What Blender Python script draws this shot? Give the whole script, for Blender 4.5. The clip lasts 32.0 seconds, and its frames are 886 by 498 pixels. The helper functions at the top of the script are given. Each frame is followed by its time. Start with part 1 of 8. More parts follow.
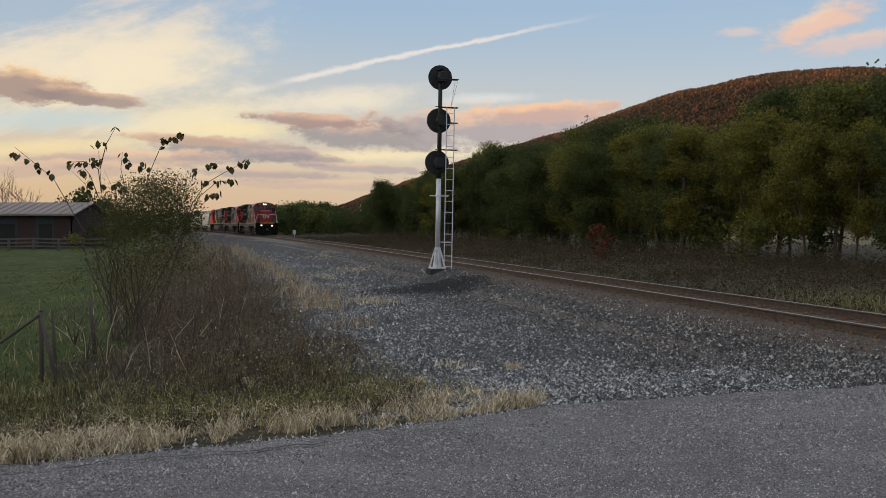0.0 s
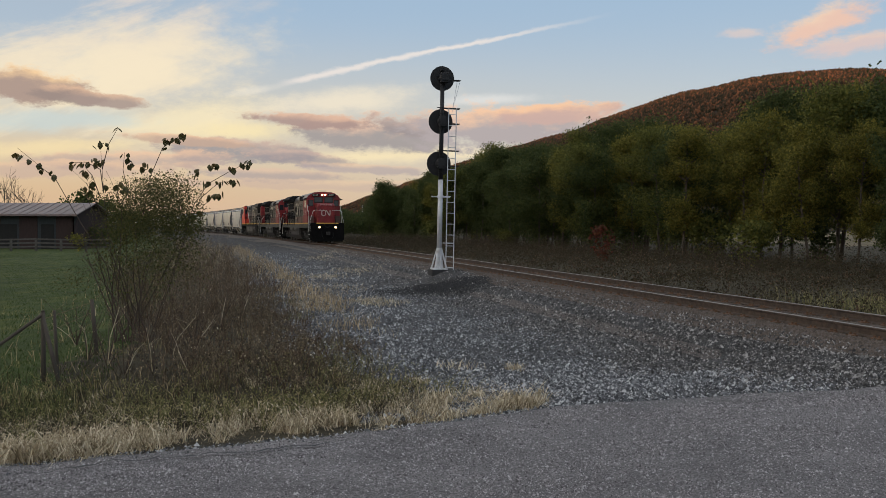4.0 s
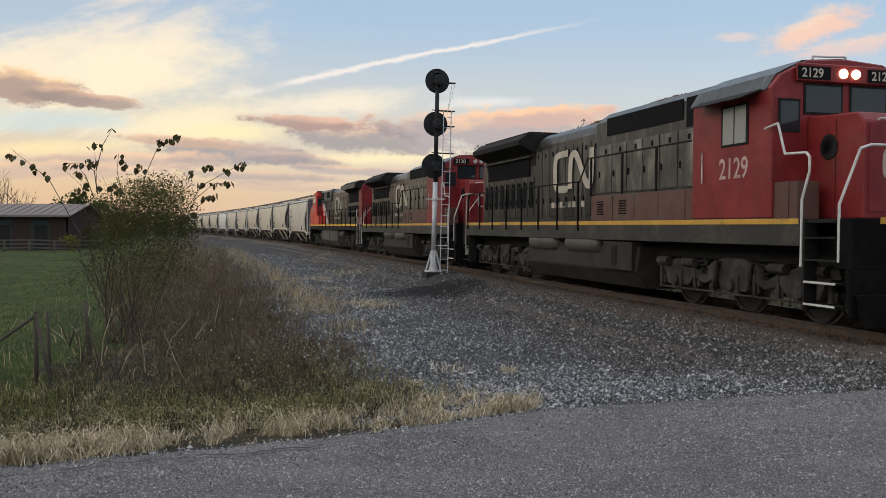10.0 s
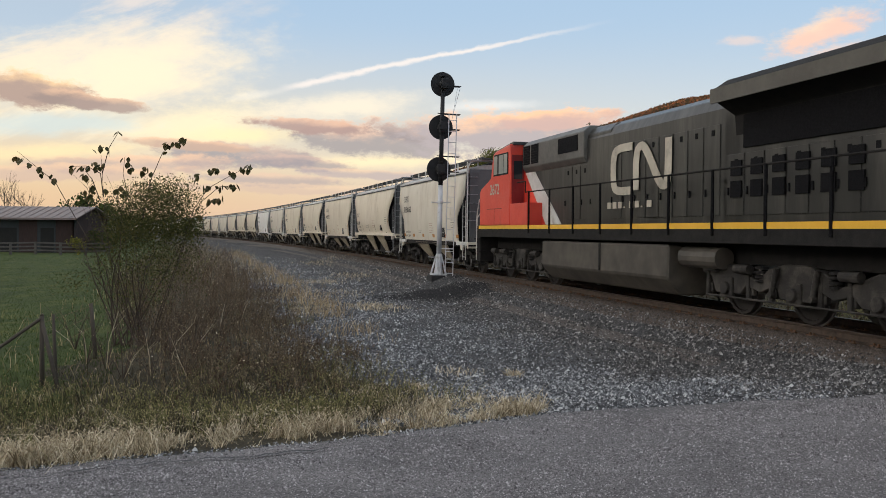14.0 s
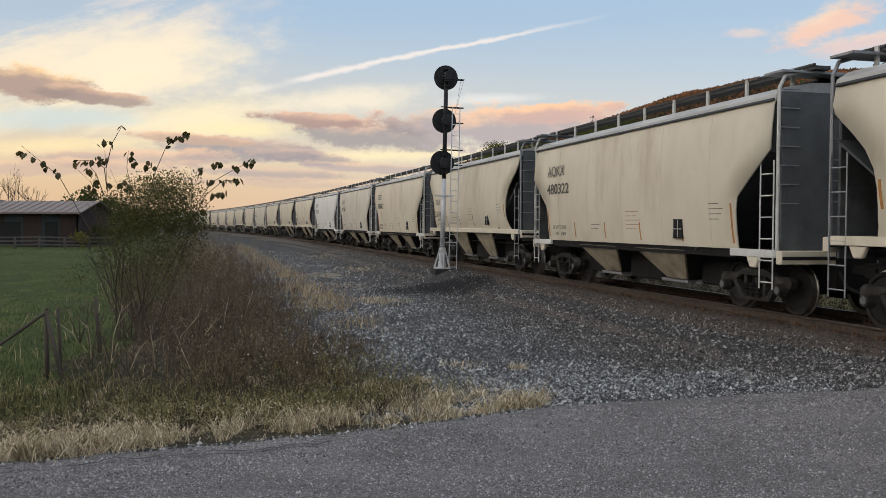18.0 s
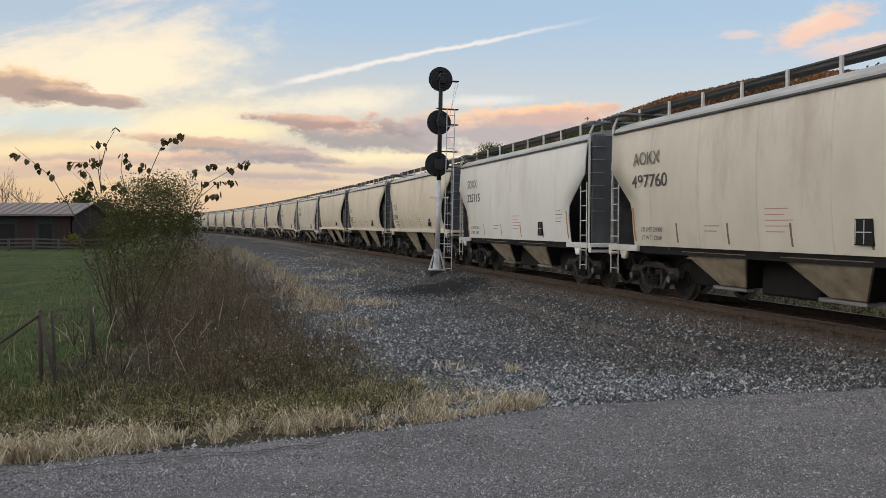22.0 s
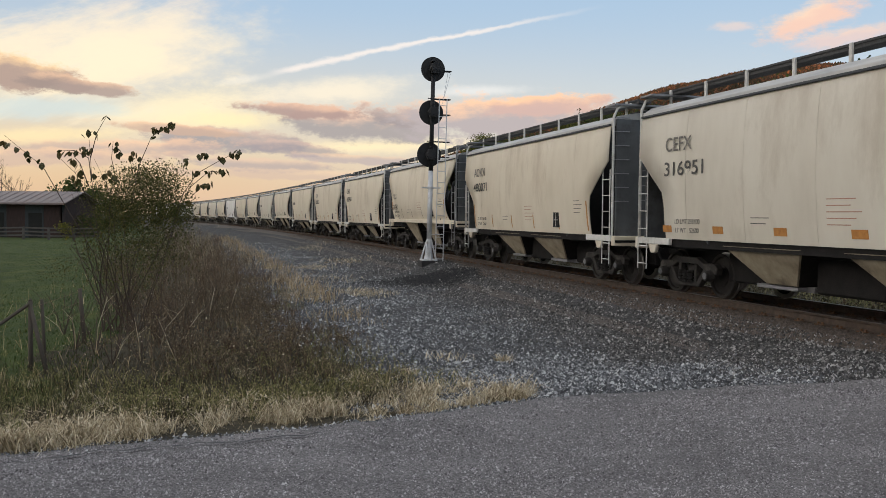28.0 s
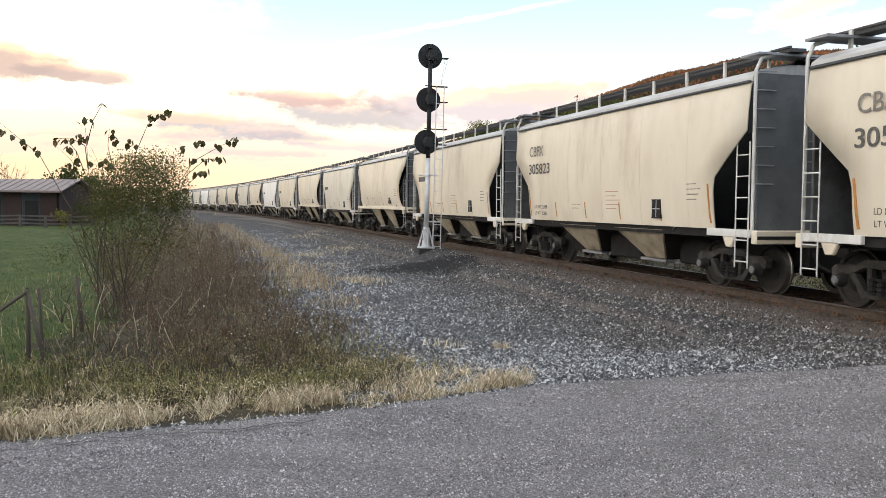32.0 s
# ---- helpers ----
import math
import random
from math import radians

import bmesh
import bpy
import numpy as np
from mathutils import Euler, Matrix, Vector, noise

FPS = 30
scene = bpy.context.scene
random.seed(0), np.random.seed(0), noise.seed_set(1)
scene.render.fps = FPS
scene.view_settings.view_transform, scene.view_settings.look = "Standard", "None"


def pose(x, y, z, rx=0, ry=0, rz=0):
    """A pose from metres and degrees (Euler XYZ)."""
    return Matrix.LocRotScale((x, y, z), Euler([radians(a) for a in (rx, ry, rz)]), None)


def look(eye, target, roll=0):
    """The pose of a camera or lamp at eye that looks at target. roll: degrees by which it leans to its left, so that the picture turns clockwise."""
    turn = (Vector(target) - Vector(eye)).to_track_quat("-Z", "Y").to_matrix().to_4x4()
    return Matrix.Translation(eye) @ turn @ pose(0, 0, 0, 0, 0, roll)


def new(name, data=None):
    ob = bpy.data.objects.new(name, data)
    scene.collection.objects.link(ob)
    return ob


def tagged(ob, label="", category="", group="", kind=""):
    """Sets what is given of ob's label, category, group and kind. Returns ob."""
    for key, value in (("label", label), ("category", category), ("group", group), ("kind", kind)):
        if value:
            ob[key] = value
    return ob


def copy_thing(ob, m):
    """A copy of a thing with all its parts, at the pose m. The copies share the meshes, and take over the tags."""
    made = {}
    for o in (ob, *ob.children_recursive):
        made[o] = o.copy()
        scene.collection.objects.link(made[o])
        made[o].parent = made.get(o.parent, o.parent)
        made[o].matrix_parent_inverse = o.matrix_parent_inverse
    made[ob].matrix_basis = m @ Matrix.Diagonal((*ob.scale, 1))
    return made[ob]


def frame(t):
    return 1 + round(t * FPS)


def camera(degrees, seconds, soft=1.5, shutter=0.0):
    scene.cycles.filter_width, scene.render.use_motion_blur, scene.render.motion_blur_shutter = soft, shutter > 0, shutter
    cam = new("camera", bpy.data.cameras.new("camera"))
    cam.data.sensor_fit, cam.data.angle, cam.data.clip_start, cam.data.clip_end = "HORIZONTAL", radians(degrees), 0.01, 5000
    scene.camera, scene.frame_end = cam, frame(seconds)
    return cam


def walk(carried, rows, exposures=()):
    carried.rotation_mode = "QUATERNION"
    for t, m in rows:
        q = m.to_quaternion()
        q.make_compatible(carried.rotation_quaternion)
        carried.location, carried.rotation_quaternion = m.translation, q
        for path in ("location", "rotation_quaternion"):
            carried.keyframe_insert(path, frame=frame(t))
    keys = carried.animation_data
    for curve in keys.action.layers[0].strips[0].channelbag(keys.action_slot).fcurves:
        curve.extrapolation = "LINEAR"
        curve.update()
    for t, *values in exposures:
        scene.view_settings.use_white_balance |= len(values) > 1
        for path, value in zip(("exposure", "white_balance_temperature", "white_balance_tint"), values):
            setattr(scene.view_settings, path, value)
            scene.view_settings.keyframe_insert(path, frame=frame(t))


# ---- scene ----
# seconds, then yaw to the left, pitch and lean in degrees
AIM = (
    (0, 0.00, -1.61, 0.08), (0.5, -0.09, -1.54, 0.10), (1, -0.15, -1.44, 0.13), (1.5, -0.14, -1.46, 0.17), (2, 0.03, -1.56, 0.20),
    (2.5, 0.18, -1.56, 0.22), (3, 0.19, -1.54, 0.14), (3.5, 0.10, -1.55, 0.14), (5.5, 0.20, -1.45, 0.20), (6, -0.01, -1.33, 0.24),
    (6.5, -0.19, -1.21, 0.23), (7, -0.21, -1.19, 0.26), (7.5, -0.07, -1.22, 0.35), (8, 0.02, -1.28, 0.27), (8.5, -0.03, -1.28, 0.22),
    (9, -0.12, -1.23, 0.33), (9.5, -0.24, -1.28, 0.35), (10, -0.25, -1.39, 0.36), (10.5, -0.15, -1.39, 0.51), (11, -0.02, -1.36, 0.54),
    (11.5, 0.07, -1.34, 0.51), (12, 0.10, -1.33, 0.40), (12.5, 0.07, -1.27, 0.49), (13, 0.06, -1.19, 0.61), (13.5, 0.06, -1.15, 0.57),
    (14, 0.09, -1.18, 0.44), (14.5, 0.11, -1.21, 0.38), (16.5, 0.16, -1.16, 0.28), (17, 0.25, -1.29, 0.43), (17.5, 0.31, -1.45, 0.37),
    (18, 0.32, -1.60, 0.34), (18.5, 0.26, -1.66, 0.28), (19, 0.23, -1.62, 0.28), (19.5, 0.32, -1.56, 0.27), (20, 0.33, -1.53, 0.22),
    (20.5, 0.29, -1.55, 0.17), (21, 0.23, -1.63, 0.26), (21.5, 0.09, -1.57, 0.32), (22, -0.01, -1.50, 0.27), (22.5, -0.04, -1.60, 0.40),
    (23, 0.03, -1.79, 0.45), (23.5, -0.04, -1.88, 0.45), (24, -0.11, -1.84, 0.37), (24.5, -0.20, -1.89, 0.33), (25, -0.33, -1.90, 0.34),
    (25.5, -0.35, -1.93, 0.29), (27.5, -0.39, -2.11, 0.50), (28, -0.56, -2.12, 0.53), (28.5, -0.59, -2.18, 0.52), (29, -0.50, -2.33, 0.49),
    (29.5, -0.45, -2.23, 0.40), (30, -0.43, -2.08, 0.35), (30.5, -0.38, -2.27, 0.43), (31, -0.46, -2.45, 0.33), (31.5, -0.64, -2.68, 0.38),
    (32, -0.74, -2.93, 0.48))
EYE = Vector((0.0, 0.0, 1.6))


def aim(yaw, pitch, lean):
    y, p = radians(yaw), radians(pitch)
    way = Vector((-math.sin(y) * math.cos(p), math.cos(y) * math.cos(p), math.sin(p)))
    return look(EYE, EYE + way, lean)


cam = camera(53.6, 32.0, 0.85)
walk(cam, [(t, aim(y, p, r)) for t, y, p, r in AIM], [(0, -0.08), (7, -0.02), (11, 0.16), (13.5, 0.22), (16.5, 0.1), (25, 0.14), (31.4, 0.2), (31.6, 0.34), (32, 0.95)])

# ---- world and light ----
SUN_AZ, SUN_EL = -116.0, 5.0      # degrees: clockwise from +y, and above the horizon


def px(x, y):
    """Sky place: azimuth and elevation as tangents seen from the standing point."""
    return (x - 784) / 1552.0, (397 - y) / 1552.0


def build_world():
    w = bpy.data.worlds.new("dusk_sky")
    scene.world = w
    w.use_nodes = True
    nt = w.node_tree
    nt.nodes.clear()
    N, L = nt.nodes.new, nt.links.new

    def math_node(op, a, b=None, c=None, clamp=False):
        n = N("ShaderNodeMath")
        n.operation, n.use_clamp = op, clamp
        for i, val in enumerate((a, b, c)):
            if val is None:
                continue
            if isinstance(val, (int, float)):
                n.inputs[i].default_value = val
            else:
                L(val, n.inputs[i])
        return n.outputs[0]

    def ramp(val, lo, hi, a=0.0, b=1.0):
        n = N("ShaderNodeMapRange")
        n.interpolation_type = "SMOOTHSTEP"
        L(val, n.inputs[0])
        for i, v in enumerate((lo, hi, a, b)):
            n.inputs[i + 1].default_value = v
        return n.outputs[0]

    def mixc(fac, a, b):
        n = N("ShaderNodeMix")
        n.data_type = "RGBA"
        for sock, val in ((n.inputs[0], fac), (n.inputs[6], a), (n.inputs[7], b)):
            if isinstance(val, (tuple, list)):
                sock.default_value = (*val, 1)
            elif isinstance(val, (int, float)):
                sock.default_value = val
            else:
                L(val, sock)
        return n.outputs[2]

    tc = N("ShaderNodeTexCoord")
    sep = N("ShaderNodeSeparateXYZ")
    L(tc.outputs["Generated"], sep.inputs[0])
    X, Y, Z = sep.outputs
    az = math_node("ARCTAN2", X, Y)
    flat = math_node("SQRT", math_node("ADD", math_node("MULTIPLY", X, X), math_node("MULTIPLY", Y, Y)))
    el = math_node("ARCTAN2", Z, flat)

    def noise_at(sx, sy, scale, detail=5.0, rough=0.55, off=0.0, skew=0.0, distort=0.0):
        cmb = N("ShaderNodeCombineXYZ")
        e2 = math_node("ADD", math_node("MULTIPLY", el, sy), math_node("MULTIPLY", az, skew))
        L(math_node("MULTIPLY", az, sx), cmb.inputs[0])
        L(e2, cmb.inputs[1])
        cmb.inputs[2].default_value = off
        n = N("ShaderNodeTexNoise")
        L(cmb.outputs[0], n.inputs["Vector"])
        n.inputs["Scale"].default_value = scale
        n.inputs["Detail"].default_value = detail
        n.inputs["Roughness"].default_value = rough
        n.inputs["Distortion"].default_value = distort
        return n.outputs[0]

    wob = noise_at(1, 2.2, 16, 6, 0.62, 3.1)
    wob = math_node("SUBTRACT", wob, 0.5)
    wob2 = math_node("SUBTRACT", noise_at(1, 2.0, 42, 7, 0.66, 7.7), 0.5)

    def patch(x, y, rx, ry, tilt=0.0, edge=0.55, rough=0.9):
        """A soft-edged cloud of half-sizes rx, ry round the sky place x, y, ragged by noise."""
        u0, v0 = px(x, y)
        u0, v0 = math.atan(u0), math.atan(v0 * math.cos(math.atan(u0)))
        c, s = math.cos(math.radians(tilt)), math.sin(math.radians(tilt))
        du, dv = math_node("SUBTRACT", az, u0), math_node("SUBTRACT", el, v0)
        a = math_node("ADD", math_node("MULTIPLY", du, c), math_node("MULTIPLY", dv, s))
        b = math_node("SUBTRACT", math_node("MULTIPLY", dv, c), math_node("MULTIPLY", du, s))
        a = math_node("DIVIDE", a, rx / 1552)
        b = math_node("DIVIDE", b, ry / 1552)
        r = math_node("SQRT", math_node("ADD", math_node("MULTIPLY", a, a), math_node("MULTIPLY", b, b)))
        r = math_node("ADD", r, math_node("MULTIPLY", wob, rough * 2.0))
        r = math_node("ADD", r, math_node("MULTIPLY", wob2, rough * 2.0))
        return ramp(r, 1.0 + edge * 0.5, 1.0 - edge), b

    sky = N("ShaderNodeTexSky")
    sky.sky_type, sky.sun_disc = "NISHITA", False
    sky.sun_elevation, sky.sun_rotation = radians(SUN_EL), radians(SUN_AZ)
    sky.altitude, sky.air_density, sky.dust_density, sky.ozone_density = 250, 1.0, 1.2, 1.6
    sky_col = N("ShaderNodeVectorMath")
    sky_col.operation = "SCALE"
    L(sky.outputs[0], sky_col.inputs[0])
    sky_col.inputs[3].default_value = SKY
    col = sky_col.outputs[0]

    # clear air: pale gold low in the west, pale blue above
    glow = math_node("MULTIPLY", ramp(el, 0.24, 0.0), ramp(math_node("ABSOLUTE", math_node("ADD", az, 0.55)), 1.3, 0.1))
    low = mixc(ramp(el, -0.01, 0.13), (0.90, 0.58, 0.34), (1.0, 0.78, 0.47))
    air = mixc(ramp(el, 0.03, 0.27), (0.76, 0.80, 0.82), (0.46, 0.63, 0.83))
    air = mixc(math_node("MULTIPLY", glow, 1.0), air, low)
    col = mixc(0.78, col, air)

    # thin high veil, streaked towards the upper right: grey-white above, cream below
    veil_n = noise_at(1.0, 2.9, 5.0, 9, 0.60, 1.3, skew=-0.95, distort=0.5)
    fine_n = noise_at(1.0, 4.2, 15, 7, 0.62, 5.3, skew=-1.7, distort=0.4)
    streak = math_node("ADD", math_node("MULTIPLY", veil_n, 0.72), math_node("MULTIPLY", fine_n, 0.28))
    left = ramp(math_node("ADD", az, math_node("MULTIPLY", wob, 0.22)), -0.17, -0.33)
    veil = math_node("MULTIPLY", ramp(streak, 0.40, 0.56), math_node("MULTIPLY", left, ramp(el, 0.04, 0.12)))
    veil_c = mixc(ramp(el, 0.12, 0.25), (0.97, 0.82, 0.58), (0.74, 0.68, 0.64))
    col = mixc(math_node("MULTIPLY", left, math_node("MULTIPLY", ramp(el, 0.16, 0.27), 0.55)), col, (0.50, 0.54, 0.58))
    col = mixc(math_node("MULTIPLY", veil, 0.9), col, veil_c)
    # the bright bank above the bush, and cream wisps to the east of it
    for x, y, rx, ry, tilt, amt, tone in (
            (215, 118, 210, 70, 10, 0.75, (1.0, 0.86, 0.62)), (330, 215, 150, 36, 10, 0.8, (1.0, 0.86, 0.57)), (590, 180, 150, 24, 6, 0.75, (0.98, 0.86, 0.66)),
            (450, 160, 50, 7, 10, 0.4, (0.95, 0.88, 0.76)), (430, 232, 110, 18, 4, 0.85, (1.0, 0.84, 0.50)), (660, 276, 210, 13, 2, 0.85, (1.0, 0.84, 0.53)),
            (860, 176, 90, 9, 2, 0.55, (0.90, 0.88, 0.84)), (900, 266, 130, 10, 0, 0.6, (0.98, 0.86, 0.64)), (90, 262, 150, 14, 6, 0.7, (1.0, 0.80, 0.45))):
        m, _ = patch(x, y, rx, ry, tilt, 0.9, 0.55)
        col = mixc(math_node("MULTIPLY", m, amt), col, tone)
    # pale clear gap under the western cloud
    m, _ = patch(95, 213, 150, 20, 4, 0.7, 0.5)
    col = mixc(math_node("MULTIPLY", m, 0.8), col, (0.62, 0.70, 0.68))
    # grey-mauve clouds with peach rims
    for x, y, rx, ry, tilt, amt, shade, rim in (
            (655, 238, 145, 27, -2, 0.95, (0.40, 0.36, 0.35), (0.84, 0.57, 0.42)),
            (545, 214, 110, 12, -3, 0.9, (0.44, 0.31, 0.28), (0.78, 0.50, 0.36)),
            (720, 228, 70, 14, -10, 0.7, (0.33, 0.29, 0.30), (0.55, 0.42, 0.37)),
            (905, 222, 190, 34, 2, 0.95, (0.48, 0.42, 0.42), (0.98, 0.62, 0.40)),
            (985, 200, 100, 17, 3, 0.85, (0.66, 0.45, 0.39), (1.0, 0.62, 0.38)),
            (410, 267, 140, 20, -1, 0.95, (0.38, 0.35, 0.35), (0.64, 0.48, 0.40)),
            (300, 246, 120, 8, -3, 0.8, (0.60, 0.42, 0.32), (0.90, 0.58, 0.38)),
            (525, 279, 90, 12, -3, 0.8, (0.38, 0.33, 0.34), (0.66, 0.48, 0.40)),
            (640, 298, 110, 8, -2, 0.7, (0.48, 0.40, 0.40), (0.84, 0.60, 0.42)),
            (470, 308, 130, 11, -2, 0.7, (0.44, 0.37, 0.37), (0.78, 0.56, 0.42)),
            (250, 282, 170, 14, 2, 0.75, (0.55, 0.42, 0.37), (0.92, 0.60, 0.40)),
            (120, 300, 190, 12, 2, 0.65, (0.62, 0.45, 0.37), (0.92, 0.62, 0.40)),
            (620, 328, 260, 9, -1, 0.5, (0.62, 0.46, 0.39), (0.86, 0.62, 0.42)),
            (56, 153, 72, 24, -2, 0.95, (0.44, 0.32, 0.27), (1.0, 0.68, 0.38)),
            (120, 170, 50, 13, -5, 0.9, (0.36, 0.28, 0.25), (0.80, 0.53, 0.36)),
            (195, 180, 60, 10, -3, 0.9, (0.42, 0.32, 0.28), (0.72, 0.48, 0.34)),
            (1442, 40, 74, 24, 20, 0.85, (0.95, 0.60, 0.44), (1.0, 0.70, 0.48)),
            (1515, 72, 90, 14, 6, 0.7, (0.84, 0.60, 0.52), (0.98, 0.66, 0.48)),
            (1305, 58, 34, 8, -4, 0.5, (0.90, 0.66, 0.54), (0.95, 0.68, 0.52))):
        m, b = patch(x, y, rx * 1.06, ry * 1.12, tilt, 0.6 if x > 1200 else 0.36, 0.8)
        c = mixc(ramp(math_node("ADD", b, math_node("MULTIPLY", wob, 2.6)), -0.15, 0.85), shade, rim)
        col = mixc(math_node("MULTIPLY", m, amt), col, c)

    # contrail: a thin bright line, thicker and softer to the west
    u0, v0 = math.atan((492 - 784) / 1552), math.atan((397 - 147) / 1552 * math.cos(math.atan(-292 / 1552)))
    u1, v1 = math.atan((1075 - 784) / 1552), math.atan((397 - 27) / 1552 * math.cos(math.atan(291 / 1552)))
    ln = math.hypot(u1 - u0, v1 - v0)
    c, s = (u1 - u0) / ln, (v1 - v0) / ln
    du, dv = math_node("SUBTRACT", az, u0), math_node("SUBTRACT", el, v0)
    a = math_node("DIVIDE", math_node("ADD", math_node("MULTIPLY", du, c), math_node("MULTIPLY", dv, s)), ln)
    b = math_node("SUBTRACT", math_node("MULTIPLY", dv, c), math_node("MULTIPLY", du, s))
    bow = math_node("MULTIPLY", math_node("MULTIPLY", a, math_node("SUBTRACT", 1.0, a)), 0.014)
    b = math_node("ADD", math_node("SUBTRACT", b, bow), math_node("MULTIPLY", wob, 0.011))
    wid = math_node("ADD", math_node("SUBTRACT", 0.0048, math_node("MULTIPLY", a, 0.0020)), math_node("MULTIPLY", wob2, 0.008))
    trail = ramp(math_node("DIVIDE", math_node("ABSOLUTE", b), wid), 1.0, 0.1)
    ends = math_node("MULTIPLY", ramp(a, -0.03, 0.08), ramp(a, 1.04, 0.55))
    col = mixc(math_node("MULTIPLY", math_node("MULTIPLY", trail, ends), 0.8), col, (0.93, 0.84, 0.77))

    # overhead, out of view, a pale veil is added to brighten the ground
    col = mixc(math_node("MULTIPLY", ramp(el, 0.32, 0.80), 0.9), col, (0.80, 0.84, 0.90))

    # the sunset itself, outside the view to the west: a broad warm brightness low over the ridge
    far_west = ramp(math_node("ABSOLUTE", math_node("ADD", az, radians(100))), radians(72), radians(8))
    blaze = math_node("MULTIPLY", far_west, ramp(el, 0.72, 0.04))
    warm = N("ShaderNodeVectorMath")
    warm.operation = "MULTIPLY_ADD"
    sc = N("ShaderNodeCombineXYZ")
    for i, k in enumerate((1.0, 0.90, 0.80)):
        L(math_node("MULTIPLY", blaze, WEST * k), sc.inputs[i])
    L(sc.outputs[0], warm.inputs[0])
    warm.inputs[1].default_value = (1, 1, 1)
    L(col, warm.inputs[2])
    col = warm.outputs[0]

    # haze on the horizon; below it the dark earth
    col = mixc(math_node("MULTIPLY", ramp(el, 0.045, -0.005), 0.5), col, (0.72, 0.54, 0.42))
    col = mixc(ramp(el, -0.002, -0.03), col, (0.05, 0.045, 0.04))
    bg = N("ShaderNodeBackground")
    L(col, bg.inputs[0])
    bg.inputs[1].default_value = AIR
    out = N("ShaderNodeOutputWorld")
    L(bg.outputs[0], out.inputs[0])


SKY, AIR, WEST = 0.085, 1.0, 3.3
build_world()
sun = new("sun", bpy.data.lights.new("sun", "SUN"))
sun.data.energy, sun.data.angle, sun.data.color = 5.0, radians(0.6), (1.0, 0.56, 0.28)
_a, _e = radians(SUN_AZ), radians(SUN_EL)
sun.matrix_world = look((math.sin(_a) * math.cos(_e) * 50, math.cos(_a) * math.cos(_e) * 50, 40 + math.sin(_e) * 50), (0, 0, 40))


# ---- materials ----
def material(name, tones, scale=6.0, rough=0.7, metal=0.0, bump=0.2, bump_scale=60.0, stretch=(1, 1, 1), per="", wear=None,
             wear_amount=0.35, coord="Object", spec=0.5, transl=0.0):
    """Two or three tones mixed by noise at two scales; per: 'Object' or 'Island' adds a random shift; wear: a second colour in stains."""
    m = bpy.data.materials.new(name)
    m.use_nodes = True
    nt = m.node_tree
    N, L = nt.nodes.new, nt.links.new
    bs = nt.nodes["Principled BSDF"]
    tc = N("ShaderNodeTexCoord")
    mp = N("ShaderNodeMapping")
    mp.inputs["Scale"].default_value = stretch
    L(tc.outputs[coord], mp.inputs[0])
    n1 = N("ShaderNodeTexNoise")
    n1.inputs["Scale"].default_value, n1.inputs["Detail"].default_value, n1.inputs["Roughness"].default_value = scale, 8, 0.65
    L(mp.outputs[0], n1.inputs["Vector"])
    fac = n1.outputs[0]
    if per:
        if per == "Object":
            rnd = N("ShaderNodeObjectInfo").outputs["Random"]
        else:
            rnd = N("ShaderNodeNewGeometry").outputs["Random Per Island"]
        mx = N("ShaderNodeMath")
        mx.operation = "MULTIPLY_ADD"
        L(rnd, mx.inputs[0])
        mx.inputs[1].default_value = 0.75
        m2 = N("ShaderNodeMath")
        m2.operation = "MULTIPLY_ADD"
        L(fac, m2.inputs[0])
        m2.inputs[1].default_value, m2.inputs[2].default_value = 0.6, -0.17
        L(m2.outputs[0], mx.inputs[2])
        fac = mx.outputs[0]
    cr = N("ShaderNodeValToRGB")
    els = cr.color_ramp.elements
    lo, hi = (0.05, 0.95) if per else (0.3, 0.7)
    while len(els) < len(tones):
        els.new(0.5)
    for i, c in enumerate(tones):
        els[i].position = lo + (hi - lo) * i / max(1, len(tones) - 1)
        els[i].color = (*c, 1)
    L(fac, cr.inputs[0])
    col = cr.outputs[0]
    n2 = N("ShaderNodeTexNoise")
    n2.inputs["Scale"].default_value, n2.inputs["Detail"].default_value = bump_scale, 6
    L(mp.outputs[0], n2.inputs["Vector"])
    if wear:
        n3 = N("ShaderNodeTexNoise")
        n3.inputs["Scale"].default_value, n3.inputs["Detail"].default_value, n3.inputs["Roughness"].default_value = scale * 0.45, 10, 0.7
        mp3 = N("ShaderNodeMapping")
        mp3.inputs["Location"].default_value, mp3.inputs["Scale"].default_value = (3.7, 1.9, 5.1), stretch
        L(tc.outputs[coord], mp3.inputs[0])
        L(mp3.outputs[0], n3.inputs["Vector"])
        mr = N("ShaderNodeMapRange")
        mr.inputs[1].default_value, mr.inputs[2].default_value = 0.62 - wear_amount * 0.4, 0.78 - wear_amount * 0.25
        L(n3.outputs[0], mr.inputs[0])
        mc = N("ShaderNodeMix")
        mc.data_type = "RGBA"
        L(mr.outputs[0], mc.inputs[0])
        L(col, mc.inputs[6])
        mc.inputs[7].default_value = (*wear, 1)
        col = mc.outputs[2]
    L(col, bs.inputs["Base Color"])
    bs.inputs["Metallic"].default_value = metal
    bs.inputs["Specular IOR Level"].default_value = spec
    rr = N("ShaderNodeMapRange")
    rr.inputs[3].default_value, rr.inputs[4].default_value = max(0.03, rough - 0.12), min(1.0, rough + 0.12)
    L(n2.outputs[0], rr.inputs[0])
    L(rr.outputs[0], bs.inputs["Roughness"])
    if bump:
        b = N("ShaderNodeBump")
        b.inputs["Strength"].default_value = bump
        b.inputs["Distance"].default_value = 0.02
        L(n2.outputs[0], b.inputs["Height"])
        L(b.outputs[0], bs.inputs["Normal"])
